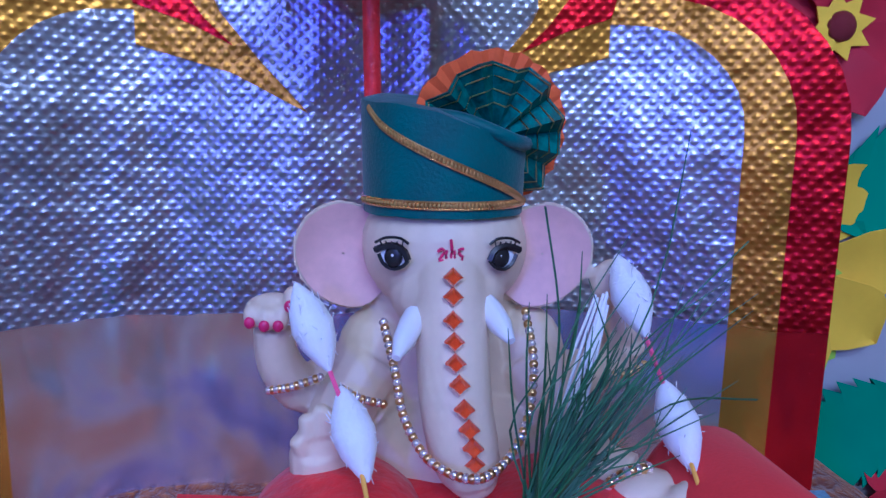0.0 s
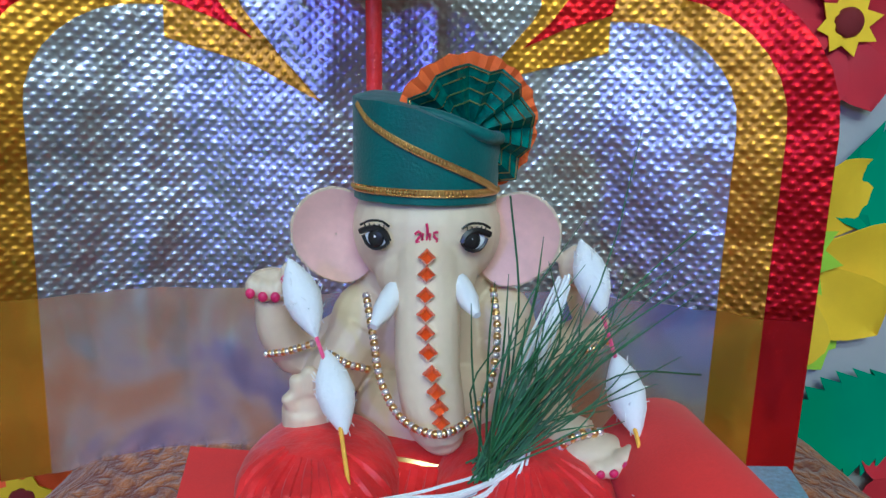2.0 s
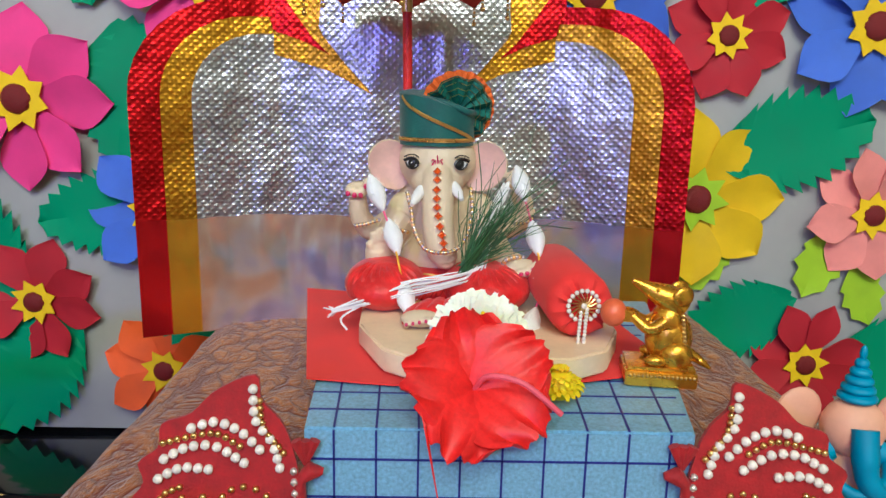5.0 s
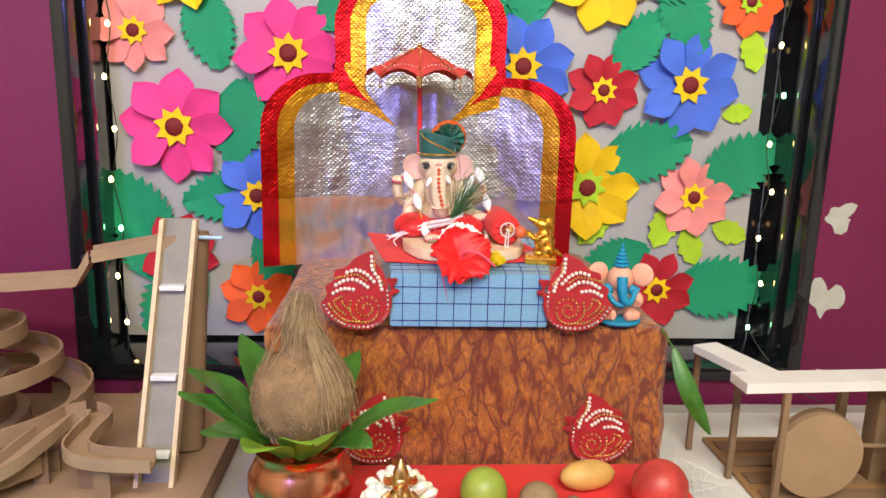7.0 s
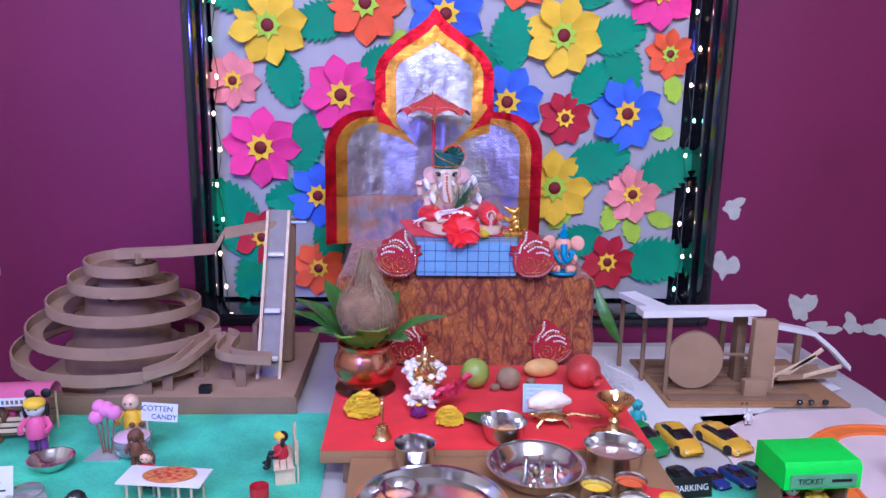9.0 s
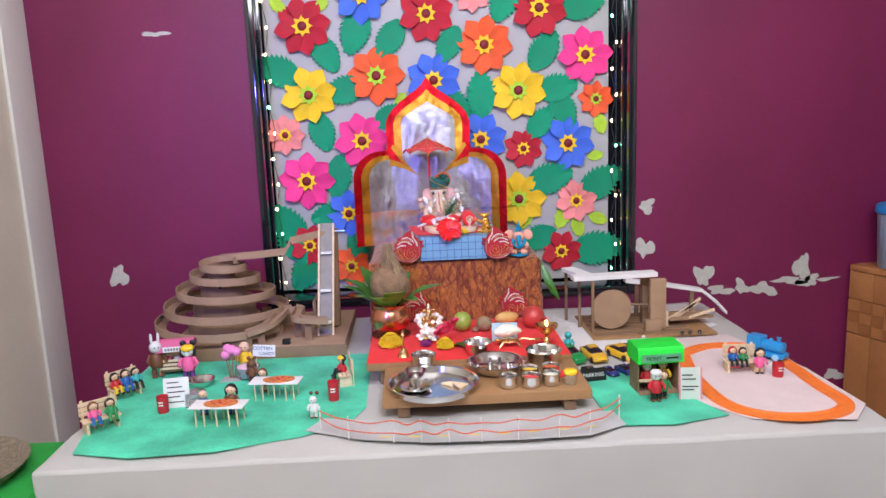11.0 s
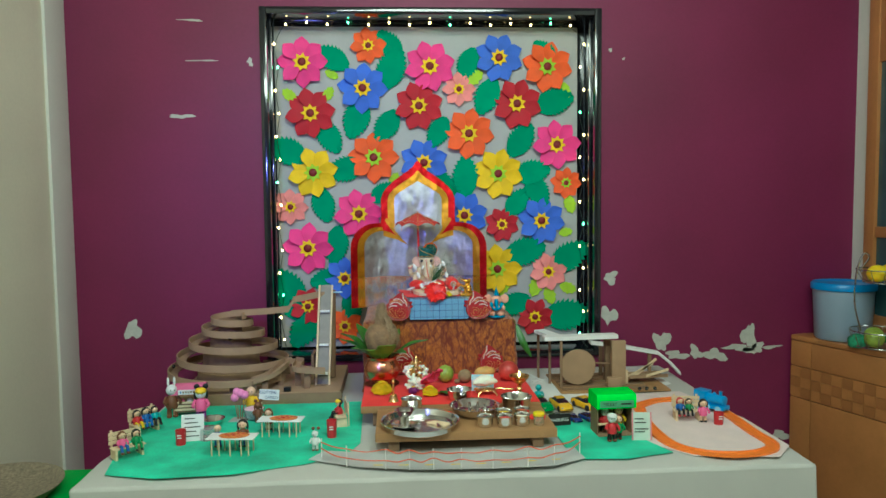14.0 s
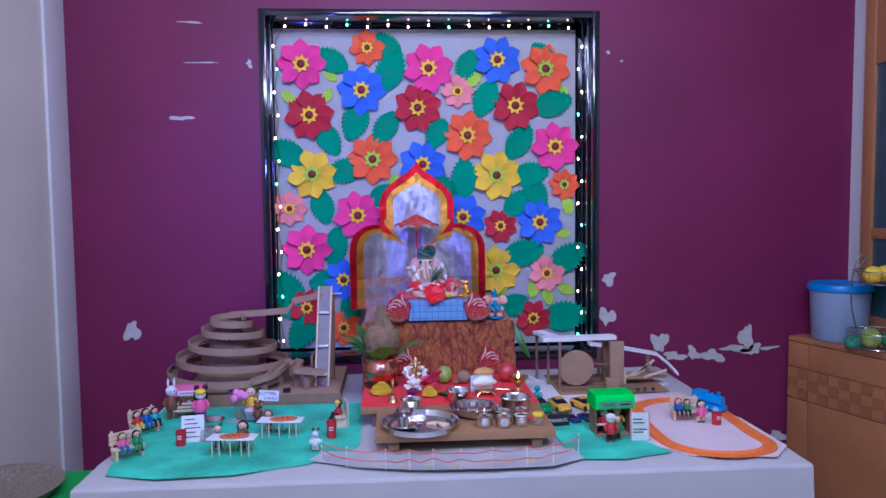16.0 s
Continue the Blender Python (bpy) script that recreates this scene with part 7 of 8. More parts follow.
P_Y, P_B, P_K, P_G, P_T = paint("yellow_car_paint", (0.85, 0.5, 0.02)), paint("blue_car_paint", (0.02, 0.05, 0.25)), paint("black_car_paint", (0.02, 0.02, 0.022)), paint("green_car_paint", (0.01, 0.3, 0.06)), paint("teal_car_paint", (0.03, 0.16, 0.16))
toy_car(pose(0.53, -0.145, TT + 0.0012, 0, 0, 12), 0.105, P_Y, "yellow toy car with a white face on its hood", 1.05)
toy_car(pose(0.615, -0.14, TT, 0, 0, 24), 0.11, P_Y, "yellow toy sports car with dark windows", 0.95)
toy_car(pose(0.462, -0.15, TT + 0.0012, 0, 0, 25), 0.1, P_G, "green toy truck behind the plank", 1.3)
toy_car(pose(0.49, -0.275, TT + 0.0024, 0, 0, 18), 0.065, P_K, "small black toy car with yellow marks")
toy_car(pose(0.54, -0.275, TT, 0, 0, 22), 0.062, P_B, "small dark blue toy racing car")
toy_car(pose(0.585, -0.27, TT, 0, 0, 24), 0.066, P_B, "small dark blue toy sports car")
toy_car(pose(0.622, -0.25, TT + 0.0011, 0, 0, 28), 0.055, P_T, "small teal and orange toy car")


def words(txt, size, material, parent, m, name="lettering"):
    cu = bpy.data.curves.new(name, "FONT")
    cu.body, cu.size, cu.align_x, cu.extrude = txt, size, "CENTER", 0.00025
    tmp = bpy.data.objects.new(name, cu)
    scene.collection.objects.link(tmp)
    dg = bpy.context.evaluated_depsgraph_get()
    me = bpy.data.meshes.new_from_object(tmp.evaluated_get(dg))
    bpy.data.objects.remove(tmp)
    me.materials.clear()
    me.materials.append(material)
    ob = new(name, me)
    ob.parent = parent
    ob.matrix_basis = m
    return ob


def board_sign(name, place, w, h, material, label, lines=(), text=(), ink=None, border=None):
    """A thin upright card with its writing; lines: heights of unreadable rows."""
    t = thing(name, place, label, "sign")
    part("card", box(BM(), (-w / 2, 0, 0), (w / 2, 0.0015, h)), material, t)
    if border:
        for x in (-w / 2, w / 2 - 0.004):
            part("border", box(BM(), (x, -0.0005, 0), (x + 0.004, -0.00005, h)), border, t)
    for k, z in enumerate(lines):
        part("print_line", box(BM(), (-w * 0.36, -0.0006, z), (w * (0.1 + 0.06 * (k * 7 % 5)), -0.00005, z + h * 0.035)), ink or M_INK, t)
    for tx, size, x, z in text:
        words(tx, size, ink or M_INK, t, pose(x, -0.0004, z, 90, 0, 0))
    return t


board_sign("parking_sign", pose(0.485, -0.325, TT + 0.0028, -12, 0, 8), 0.07, 0.034, M_INK, "small black parking sign with white letters", (), (("PARKING", 0.014, 0, 0.012),), M_WHT)
for k in range(2):
    pass
board_sign("candy_sign", pose(-0.405, -0.155, TT + 0.058, -4, 4, 0), 0.062, 0.033, M_PAPERW, "white card sign for cotten candy on a stick", (), (("COTTEN", 0.0135, -0.004, 0.019), ("CANDY", 0.0125, 0.008, 0.0045)), mat("blue_ink", (0.01, 0.05, 0.16), 0.6))
solo("sign_stick", tube(BM(), [(0, 0, 0), (0, 0, 0.086)], 0.0016, 7), M_STICK, (-0.428, -0.15, TT + 0.0012), "thin wooden stick holding the candy sign", "stick")
board_sign("menu_board", pose(-0.585, -0.36, TT + 0.0012, -14, 0, 8), 0.062, 0.075, M_PAPERW, "white handwritten menu card leaning back", (0.062, 0.05, 0.038, 0.026, 0.013))
board_sign("price_card", pose(0.684, -0.475, TT + 0.0026, -6, 0, -6), 0.055, 0.078, mat("pale_green_card", (0.6, 0.66, 0.6), 0.7, 0, 0.1, 30, 0), "pale card with pink edges and written lines", (0.058, 0.048, 0.03, 0.022), (), None, mat("pink_edge", (0.7, 0.25, 0.3), 0.7))

# ticket booth
M_NEON = mat("bright_green_felt", (0.02, 0.75, 0.04), 0.6, 0, 0.1, 50, 0.1)
bo = thing("ticket_booth", pose(0.622, -0.4, TT + 0.0026, 0, 0, 3), "toy ticket booth with a bright green roof", "toy booth")
part("floor_card", box(BM(), (-0.052, -0.035, 0), (0.052, 0.04, 0.002)), M_CARD, bo)
for x in (-0.052, 0.049):
    part("side_wall", box(BM(), (x, -0.02, 0.002), (x + 0.003, 0.04, 0.08)), M_CARDD, bo)
part("back_wall", box(BM(), (-0.049, 0.037, 0.002), (0.049, 0.04, 0.08)), M_CARD, bo)
part("counter", box(BM(), (-0.049, -0.025, 0.03), (0.01, -0.012, 0.033)), M_STICK, bo)
bm = BM()
rings = []
for x in (-0.058, 0.058):
    rings.append([bm.verts.new((x, y, z)) for y, z in ((-0.036, 0.08), (-0.036, 0.112), (-0.03, 0.12), (0.035, 0.123), (0.043, 0.118), (0.043, 0.08))])
bridge(bm, rings)
bmesh.ops.recalc_face_normals(bm, faces=bm.faces[:])
part("roof", bm, M_NEON, bo, "bright green felt roof")
part("name_strip", box(BM(), (-0.05, -0.0385, 0.084), (0.05, -0.0365, 0.104)), mat("grey_green_card", (0.12, 0.4, 0.2), 0.6), bo, "grey-green name strip")
words("TICKET", 0.012, M_INK, bo, pose(-0.02, -0.0392, 0.09, 90, 0, 0))
part("print_line", box(BM(), (0.012, -0.0392, 0.092), (0.042, -0.0384, 0.096)), M_INK, bo)

# ---- toy train and track ----
M_ORTR = mat("orange_track", (0.9, 0.22, 0.03), 0.4, 0, 0.1, 40, 0)
ctr = [(0.785, -0.1494, 0.754), (0.8641, -0.0969, 0.754), (0.9527, -0.0919, 0.754), (1.018, -0.1324, 0.754), (1.029, -0.2785, 0.754), (1.024, -0.4322, 0.754), (1.024, -0.5438, 0.754), (0.9742, -0.5972, 0.754), (0.8879, -0.6109, 0.754), (0.8075, -0.5867, 0.754), (0.7555, -0.5241, 0.754), (0.7443, -0.4166, 0.754), (0.7539, -0.2932, 0.754)]
c = curve(ctr + ctr[:1], 97)[:-1]
tk = thing("toy_track", c[0], "orange plastic oval toy train track", "toy track")
o = c[0]
for s in range(8):
    bm = BM()
    prev = None
    for i in range(s * 12, s * 12 + 13):
        p, q, r_ = c[i % 96], c[(i + 1) % 96], c[(i - 1) % 96]
        d = (q - r_)
        n = Vector((-d.y, d.x, 0)).normalized()
        prof = [(-0.018, 0), (-0.018, 0.006), (-0.012, 0.006), (-0.011, 0.0035), (0.011, 0.0035), (0.012, 0.006), (0.018, 0.006), (0.018, 0)]
        v = [bm.verts.new(Vector((p.x, p.y, TT + 0.0013)) - o + n * u + Vector((0, 0, h))) for u, h in prof]
        if prev:
            for k in range(8):
                bm.faces.new((prev[k], prev[(k + 1) % 8], v[(k + 1) % 8], v[k]))
        prev = v
    bmesh.ops.recalc_face_normals(bm, faces=bm.faces[:])
    part("track_piece", bm, M_ORTR, tk)
PBL = mat("pale_blue_plastic", (0.35, 0.6, 0.8), 0.4)
M_TRB = mat("blue_plastic", (0.03, 0.3, 0.68), 0.3, 0, 0.1, 40, 0, coat=0.4)
tn = thing("toy_train", pose(1.0, -0.21, TT + 0.0055, 0, 0, 125), "blue plastic toy locomotive on the track", "toy train")
part("chassis", box(BM(), (-0.055, -0.019, 0.006), (0.055, 0.019, 0.02), 0.003), M_TRB, tn)
bm = BM()
for ring_x in (0,):
    rings = [[bm.verts.new((x, r * math.cos(2 * math.pi * k / 18), 0.034 + r * math.sin(2 * math.pi * k / 18))) for k in range(18)] for x, r in ((-0.05, 0.012), (-0.048, 0.0165), (0.01, 0.0165))]
    bridge(bm, rings)
part("boiler", bm, M_TRB, tn)
part("cab", box(BM(), (0.008, -0.02, 0.02), (0.05, 0.02, 0.058), 0.004), M_TRB, tn)
part("chimney", lathe(BM(), [(0.005, 0.045), (0.005, 0.06), (0.007, 0.063)], 12, (-0.034, 0, 0)), M_TRB, tn)
part("dome", ball(BM(), (-0.012, 0, 0.05), 0.007, 0, 10), M_TRB, tn)
for sx in (-0.036, 0.0, 0.034):
    for sy in (1, -1):
        bm = BM()
        rr = [[bm.verts.new((sx + 0.0095 * math.cos(2 * math.pi * k / 14), sy * y, 0.0095 + 0.0095 * math.sin(2 * math.pi * k / 14))) for k in range(14)] for y in (0.0185, 0.0215)]
        bridge(bm, rr)
        bmesh.ops.recalc_face_normals(bm, faces=bm.faces[:])
        part("wheel", bm, PBL, tn)

# ---- toy fair: benches, dolls, tables, stalls ----
CLAY = {n: mat(n + "_clay", c, 0.55, 0, 0.1, 80, 0.05) for n, c in (("pink", (0.75, 0.12, 0.3)), ("red", (0.5, 0.02, 0.03)), ("blue", (0.02, 0.12, 0.4)), ("yellow", (0.85, 0.55, 0.02)), ("green", (0.03, 0.25, 0.08)), ("black", (0.012, 0.012, 0.012)), ("skin", (0.75, 0.5, 0.33)), ("brown", (0.16, 0.06, 0.025)), ("white", (0.72, 0.72, 0.7)), ("teal", (0.05, 0.4, 0.42)), ("purple", (0.2, 0.04, 0.25)))}


def doll(place, h, shirt, legs, hair, label, sitting=False, head="skin", cap=None, ears=None):
    """A small clay figure as one plain shape."""
    bm = BM()
    k = h
    base = 0.0 if sitting else 0.3 * k
    for s in (1, -1):
        if sitting:
            tube(bm, [(s * 0.1 * k, 0, 0.08 * k), (s * 0.12 * k, -0.3 * k, 0.08 * k), (s * 0.13 * k, -0.36 * k, -0.16 * k)], 0.07 * k, 7, 1)
            ball(bm, (s * 0.13 * k, -0.4 * k, -0.19 * k), (0.08 * k, 0.11 * k, 0.06 * k), 2, 8)
        else:
            tube(bm, [(s * 0.09 * k, 0, 0.03 * k), (s * 0.08 * k, 0, 0.34 * k)], 0.07 * k, 7, 1)
            ball(bm, (s * 0.09 * k, -0.03 * k, 0.04 * k), (0.08 * k, 0.11 * k, 0.04 * k), 2, 8)
        tube(bm, [(s * 0.15 * k, 0, base + 0.34 * k), (s * 0.24 * k, -0.08 * k, base + 0.2 * k), (s * 0.2 * k, -0.2 * k, base + 0.16 * k)], 0.05 * k, 6, 0)
    lathe(bm, [(0.17 * k, base), (0.19 * k, base + 0.08 * k), (0.14 * k, base + 0.32 * k), (0.06 * k, base + 0.4 * k)], 14, mi=0)
    hz = base + 0.54 * k
    ball(bm, (0, 0, hz), (0.165 * k, 0.155 * k, 0.165 * k), 3, 14)
    if hair:
        ball(bm, (0, 0.035 * k, hz + 0.045 * k), (0.175 * k, 0.16 * k, 0.15 * k), 2, 12)
        for s in (1, -1):
            ball(bm, (s * 0.17 * k, 0.03 * k, hz - 0.06 * k), (0.05 * k, 0.06 * k, 0.15 * k), 2, 8)
    if cap:
        ball(bm, (0, -0.01 * k, hz + 0.08 * k), (0.18 * k, 0.19 * k, 0.11 * k), 4, 12)
    if ears:
        for s in (1, -1):
            ball(bm, (s * 0.13 * k, 0.02, hz + 0.17 * k) if ears == "round" else (s * 0.09 * k, 0, hz + 0.25 * k), (0.09 * k, 0.04 * k, 0.09 * k) if ears == "round" else (0.04 * k, 0.03 * k, 0.15 * k), 2 if ears == "round" else 3, 8)
    for s in (1, -1):
        ball(bm, (s * 0.055 * k, -0.15 * k, hz + 0.02 * k), 0.02 * k, 5, 6)
    return solo("toy_figure", bm, [CLAY[shirt], CLAY[legs], CLAY[hair or "brown"], CLAY[head], CLAY[cap or "red"], CLAY["black"]], place, label, "toy figure")


def bench(place, label, w=0.085):
    b = thing("toy_bench", place, label, "toy bench", "toy benches")
    for k in range(3):
        part("seat_slat", box(BM(), (-w / 2, -0.018 + 0.011 * k, 0.028), (w / 2, -0.0085 + 0.011 * k, 0.0305), 0.0006), M_STICK, b)
    for k in range(3):
        part("back_slat", box(BM(), (-w / 2, 0.0165, 0.036 + 0.0115 * k), (w / 2, 0.019, 0.046 + 0.0115 * k), 0.0006), M_STICK, b)
    for s in (1, -1):
        part("leg", box(BM(), (s * w * 0.4 - 0.003, -0.016, 0.0), (s * w * 0.4 + 0.003, 0.016, 0.0278)), M_STICK, b)
        part("back_post", box(BM(), (s * w * 0.4 - 0.003, 0.0192, 0.0), (s * w * 0.4 + 0.003, 0.022, 0.074)), M_STICK, b)
    return b


def seat_on(m, dx, **kw):
    return m @ pose(dx, -0.004, 0.0308)


B1, B2, B3, B4 = pose(-0.725, -0.47, TT + 0.0012, 0, 0, 40), pose(-0.752, -0.26, TT + 0.0012, 0, 0, 48), pose(-0.175, -0.235, TT + 0.0012, 0, 0, -78), pose(0.885, -0.3, TT + 0.0012, 0, 0, -6)
bench(B1, "toy bench of pale ice-cream sticks at the paper's corner")
bench(B2, "toy bench of pale ice-cream sticks beside the stall")
bench(B3, "toy bench of pale ice-cream sticks turned sideways")
bench(B4, "toy bench of pale ice-cream sticks inside the train track")
doll(seat_on(B1, -0.015), 0.058, "pink", "blue", "brown", "seated clay doll in a pink shirt", True)
doll(seat_on(B1, 0.022), 0.055, "green", "green", "black", "seated clay doll in green", True)
doll(seat_on(B2, -0.026), 0.058, "red", "yellow", "black", "seated clay doll in a red top", True)
doll(seat_on(B2, 0.002), 0.06, "blue", "blue", "black", "seated clay doll in blue with black hair", True)
doll(seat_on(B2, 0.03), 0.056, "teal", "black", "black", "seated clay doll in pale blue", True)
doll(seat_on(B3, 0.0), 0.062, "red", "black", "black", "seated clay doll in red with a yellow scarf", True, cap="yellow")
doll(seat_on(B4, -0.022), 0.054, "blue", "black", "red", "seated clay doll in blue with red hair", True)
doll(seat_on(B4, 0.004), 0.05, "green", "black", "black", "seated clay doll in green with black hair", True)
doll(pose(0.925, -0.325, TT + 0.0012, 0, 0, -5), 0.068, "pink", "skin", "black", "standing clay doll in a pink dress")
doll(pose(-0.715, -0.12, TT + 0.0012, 0, 0, 30), 0.105, "brown", "brown", None, "grey rabbit-headed toy figure in brown", False, "white", None, "long")
doll(pose(-0.615, -0.155, TT + 0.0012, 0, 0, 10), 0.1, "pink", "purple", "black", "toy figure in pink with a yellow cap and round ears", False, "white", "yellow", "round")
doll(pose(-0.468, -0.115, TT + 0.0012, 0, 0, 0), 0.09, "yellow", "yellow", None, "small clay figure in yellow behind the candy bowl")
doll(pose(-0.43, -0.2, TT + 0.0012, 0, 0, 10), 0.062, "brown", "brown", "brown", "brown clay bear figure", False, "brown", None, "round")
doll(pose(-0.385, -0.275, TT + 0.0012, 0, 0, 0), 0.062, "red", "skin", "brown", "clay doll standing behind the pizza table")
doll(pose(-0.5, -0.415, TT + 0.0012, 0, 0, 0), 0.062, "blue", "blue", None, "clay doll in pale blue behind the table", False, "skin")
doll(pose(-0.43, -0.42, TT + 0.0012, 0, 0, 0), 0.075, "brown", "blue", "black", "clay doll with long black hair at the table")
doll(pose(-0.225, -0.47, TT + 0.0012, 0, 0, 0), 0.055, "white", "white", None, "small white toy dog with black ears", False, "white", None, "round")
doll(pose(0.6, -0.4, TT + 0.0048, 0, 0, 0), 0.07, "red", "black", None, "clay ticket seller behind the counter", False, "white")
doll(pose(0.642, -0.395, TT + 0.0048, 0, 0, 0), 0.074, "yellow", "black", "black", "clay figure in yellow inside the booth", False, "skin")
doll(pose(0.598, -0.475, TT + 0.0026, 0, 0, 0), 0.078, "red", "black", None, "clay figure with a pale hat before the booth", False, "white", "white")
doll(pose(0.62, -0.46, TT + 0.0026, 0, 0, 0), 0.07, "green", "black", "brown", "clay figure in green before the booth", False)
doll(pose(0.468, -0.085, TT + 0.0012, 0, 0, 0), 0.065, "teal", "teal", None, "pale blue plastic figure beside the cars", False, "teal")
doll(pose(0.7, -0.06, TT + 0.0011, 0, 0, 0), 0.036, "white", "white", None, "tiny white rabbit figure", False, "white", None, "round")

M_PIZZA = mat("baked_pizza", (0.6, 0.2, 0.05), 0.6, 0, 0.6, 220, 0.4, 400)


def pizza_table(place, label, round_pizza=True):
    t = thing("toy_table", place, label, "toy table", "toy tables")
    part("top", box(BM(), (-0.065, -0.028, 0.045), (0.065, 0.028, 0.0475), 0.001), M_PAPERW, t, "white card table top")
    for x in (-0.05, -0.03, 0.0, 0.03, 0.05):
        for y in (-0.022, 0.022):
            part("leg", tube(BM(), [(x, y, 0.0), (x, y, 0.0448)], 0.002, 6), M_STICK, t)
    return t


pizza_table(pose(-0.447, -0.47, TT + 0.0012, 0, 0, -6), "toy table with white top and stick legs")
pizza_table(pose(-0.34, -0.325, TT + 0.0012, 0, 0, -6), "toy table with white top and stick legs")
for x, y, z in ((-0.442, -0.47, 0.0), (-0.332, -0.325, 0.0)):
    bm = BM()
    lathe(bm, [(0.026, 0), (0.0275, 0.0025), (0.025, 0.0035), (0.012, 0.003)], 24)
    for k in range(12):
        ball(bm, (0.02 * math.sqrt(k / 12) * math.cos(k * 2.4), 0.02 * math.sqrt(k / 12) * math.sin(k * 2.4), 0.0035), (0.003, 0.003, 0.001), 1, 6)
    solo("toy_pizza", bm, [M_PIZZA, CLAY["red"]], pose(x, y, TT + 0.049) @ Matrix.Diagonal((1.5, 0.85, 1, 1)), "flat clay pizza on the toy table", "toy food")
for x, y, n in ((-0.61, -0.385, 0.042), (-0.19, -0.36, 0.05), (0.962, -0.35, 0.036)):
    b = thing("toy_bin", (x, y, TT + 0.0012), "small red paper dustbin on the toy ground", "toy bin", "red toy bins")
    part("bin_body", lathe(BM(), [(0.013, 0), (0.0145, n), (0.0135, n), (0.012, 0.003)], 16), CLAY["red"], b)
    for k in range(2):
        part("print_line", box(BM(), (-0.006, -0.0152, n * 0.5 + 0.007 * k), (0.006, -0.0138, n * 0.5 + 0.003 + 0.007 * k)), CLAY["white"], b)

# ice-cream cart
ct = thing("toy_cart", pose(-0.668, -0.09, TT + 0.0012, 0, 0, 6), "toy ice-cream cart with a pink curved roof", "toy cart")
bm = BM()
rings = [[bm.verts.new((x, 0.034 * math.cos(math.pi * k / 8), 0.072 + 0.03 * math.sin(math.pi * k / 8))) for k in range(9)] for x in (-0.053, 0.053)]
for k in range(8):
    bm.faces.new((rings[0][k], rings[0][k + 1], rings[1][k + 1], rings[1][k])).smooth = True
bmesh.ops.recalc_face_normals(bm, faces=bm.faces[:])
bm.normal_update()
bmesh.ops.solidify(bm, geom=bm.faces[:], thickness=0.002)
part("roof", bm, mat("dusty_pink_card", (0.62, 0.13, 0.26), 0.7, 0, 0.12, 50, 0), ct, "dusty pink curved card roof")
for x in (-0.044, 0.044):
    for y in (-0.026, 0.026):
        part("post", tube(BM(), [(x, y, 0.0), (x, y, 0.0735)], 0.002, 6), M_STICK, ct)
for k in range(3):
    part("side_slat", box(BM(), (-0.044, -0.0295, 0.02 + 0.011 * k), (0.044, -0.0275, 0.027 + 0.011 * k)), M_STICK, ct)
part("tub", box(BM(), (-0.042, -0.024, 0.012), (0.042, 0.024, 0.04), 0.002), M_CARDD, ct)
part("name_card", box(BM(), (-0.028, -0.0385, 0.074), (0.028, -0.037, 0.089)), M_PAPERW, ct, "white name card")
for k in range(6):
    part("print_line", box(BM(), (-0.022 + 0.0078 * k, -0.0392, 0.078), (-0.0175 + 0.0078 * k, -0.0386, 0.085)), mat("faded_blue_ink", (0.1, 0.2, 0.4), 0.6) if k == 0 else ct.children[-1].data.materials[0], ct)
for k, (x, c) in enumerate(((-0.025, "pink"), (0.0, "white"), (0.022, "brown"))):
    part("ice_cream", ball(BM(), (x, 0, 0.043), (0.01, 0.01, 0.009), 0, 10), CLAY[c], ct)
# balloons on sticks, candy bowl, wok
bl = thing("toy_balloons", (-0.495, -0.165, TT + 0.0012), "bunch of pink clay candy floss on brown sticks", "candy floss")
M_CF = mat("pink_candy_floss", (0.8, 0.25, 0.5), 0.8, 0, 0.12, 60, 0.4, 300)
for x, y, z, r in ((-0.013, 0.0, 0.07, 0.013), (0.004, 0.003, 0.083, 0.014), (0.018, 0.0, 0.078, 0.013), (-0.008, 0.004, 0.088, 0.012)):
    f = part("floss", ball(BM(), (x, y, z), r, 0, 12), M_CF, bl)
    part("stick", tube(BM(), [(x * 0.4, y, 0.002), (x, y, z - r * 0.8)], 0.0017, 6), M_CARDD, bl)
part("mat_card", flat(BM(), [(-0.03, -0.025), (0.03, -0.025), (0.022, 0.02), (-0.022, 0.02)], 0, 0.0018), mat("grey_card", (0.4, 0.4, 0.38), 0.6), bl)
cb = thing("candy_bowl", (-0.45, -0.165, TT + 0.003), "clear ribbed bowl full of pale pink candy floss", "bowl")
M_CLR = mat("clear_glass_bowl", (0.85, 0.9, 0.92), 0.08, 0, 0.03, 20, 0, trans=0.85)
part("glass", lathe(BM(), [(0.022, 0), (0.025, 0.003), (0.031, 0.012), (0.0305, 0.02), (0.033, 0.028), (0.034, 0.034), (0.032, 0.034), (0.029, 0.02), (0.022, 0.003)], 28), M_CLR, cb)
part("candy", lathe(BM(), [(0.02, 0.004), (0.028, 0.018), (0.0295, 0.032), (0.015, 0.035)], 22), mat("pale_pink_floss", (0.75, 0.5, 0.6), 0.8, 0, 0.1, 60, 0.3), cb, "pale pink candy floss")
bowl((-0.565, -0.215, TT + 0.0012), 0.036, 0.022, "small steel wok at the toy stall", "toy_wok", 0.5)
gl = thing("toy_counter", (-0.545, -0.335, TT + 0.0012), "clear plastic cup turned over as a toy counter", "cup")
part("cup_body", lathe(BM(), [(0.032, 0), (0.03, 0.001), (0.026, 0.03), (0.025, 0.031)], 24), M_CLR, gl)

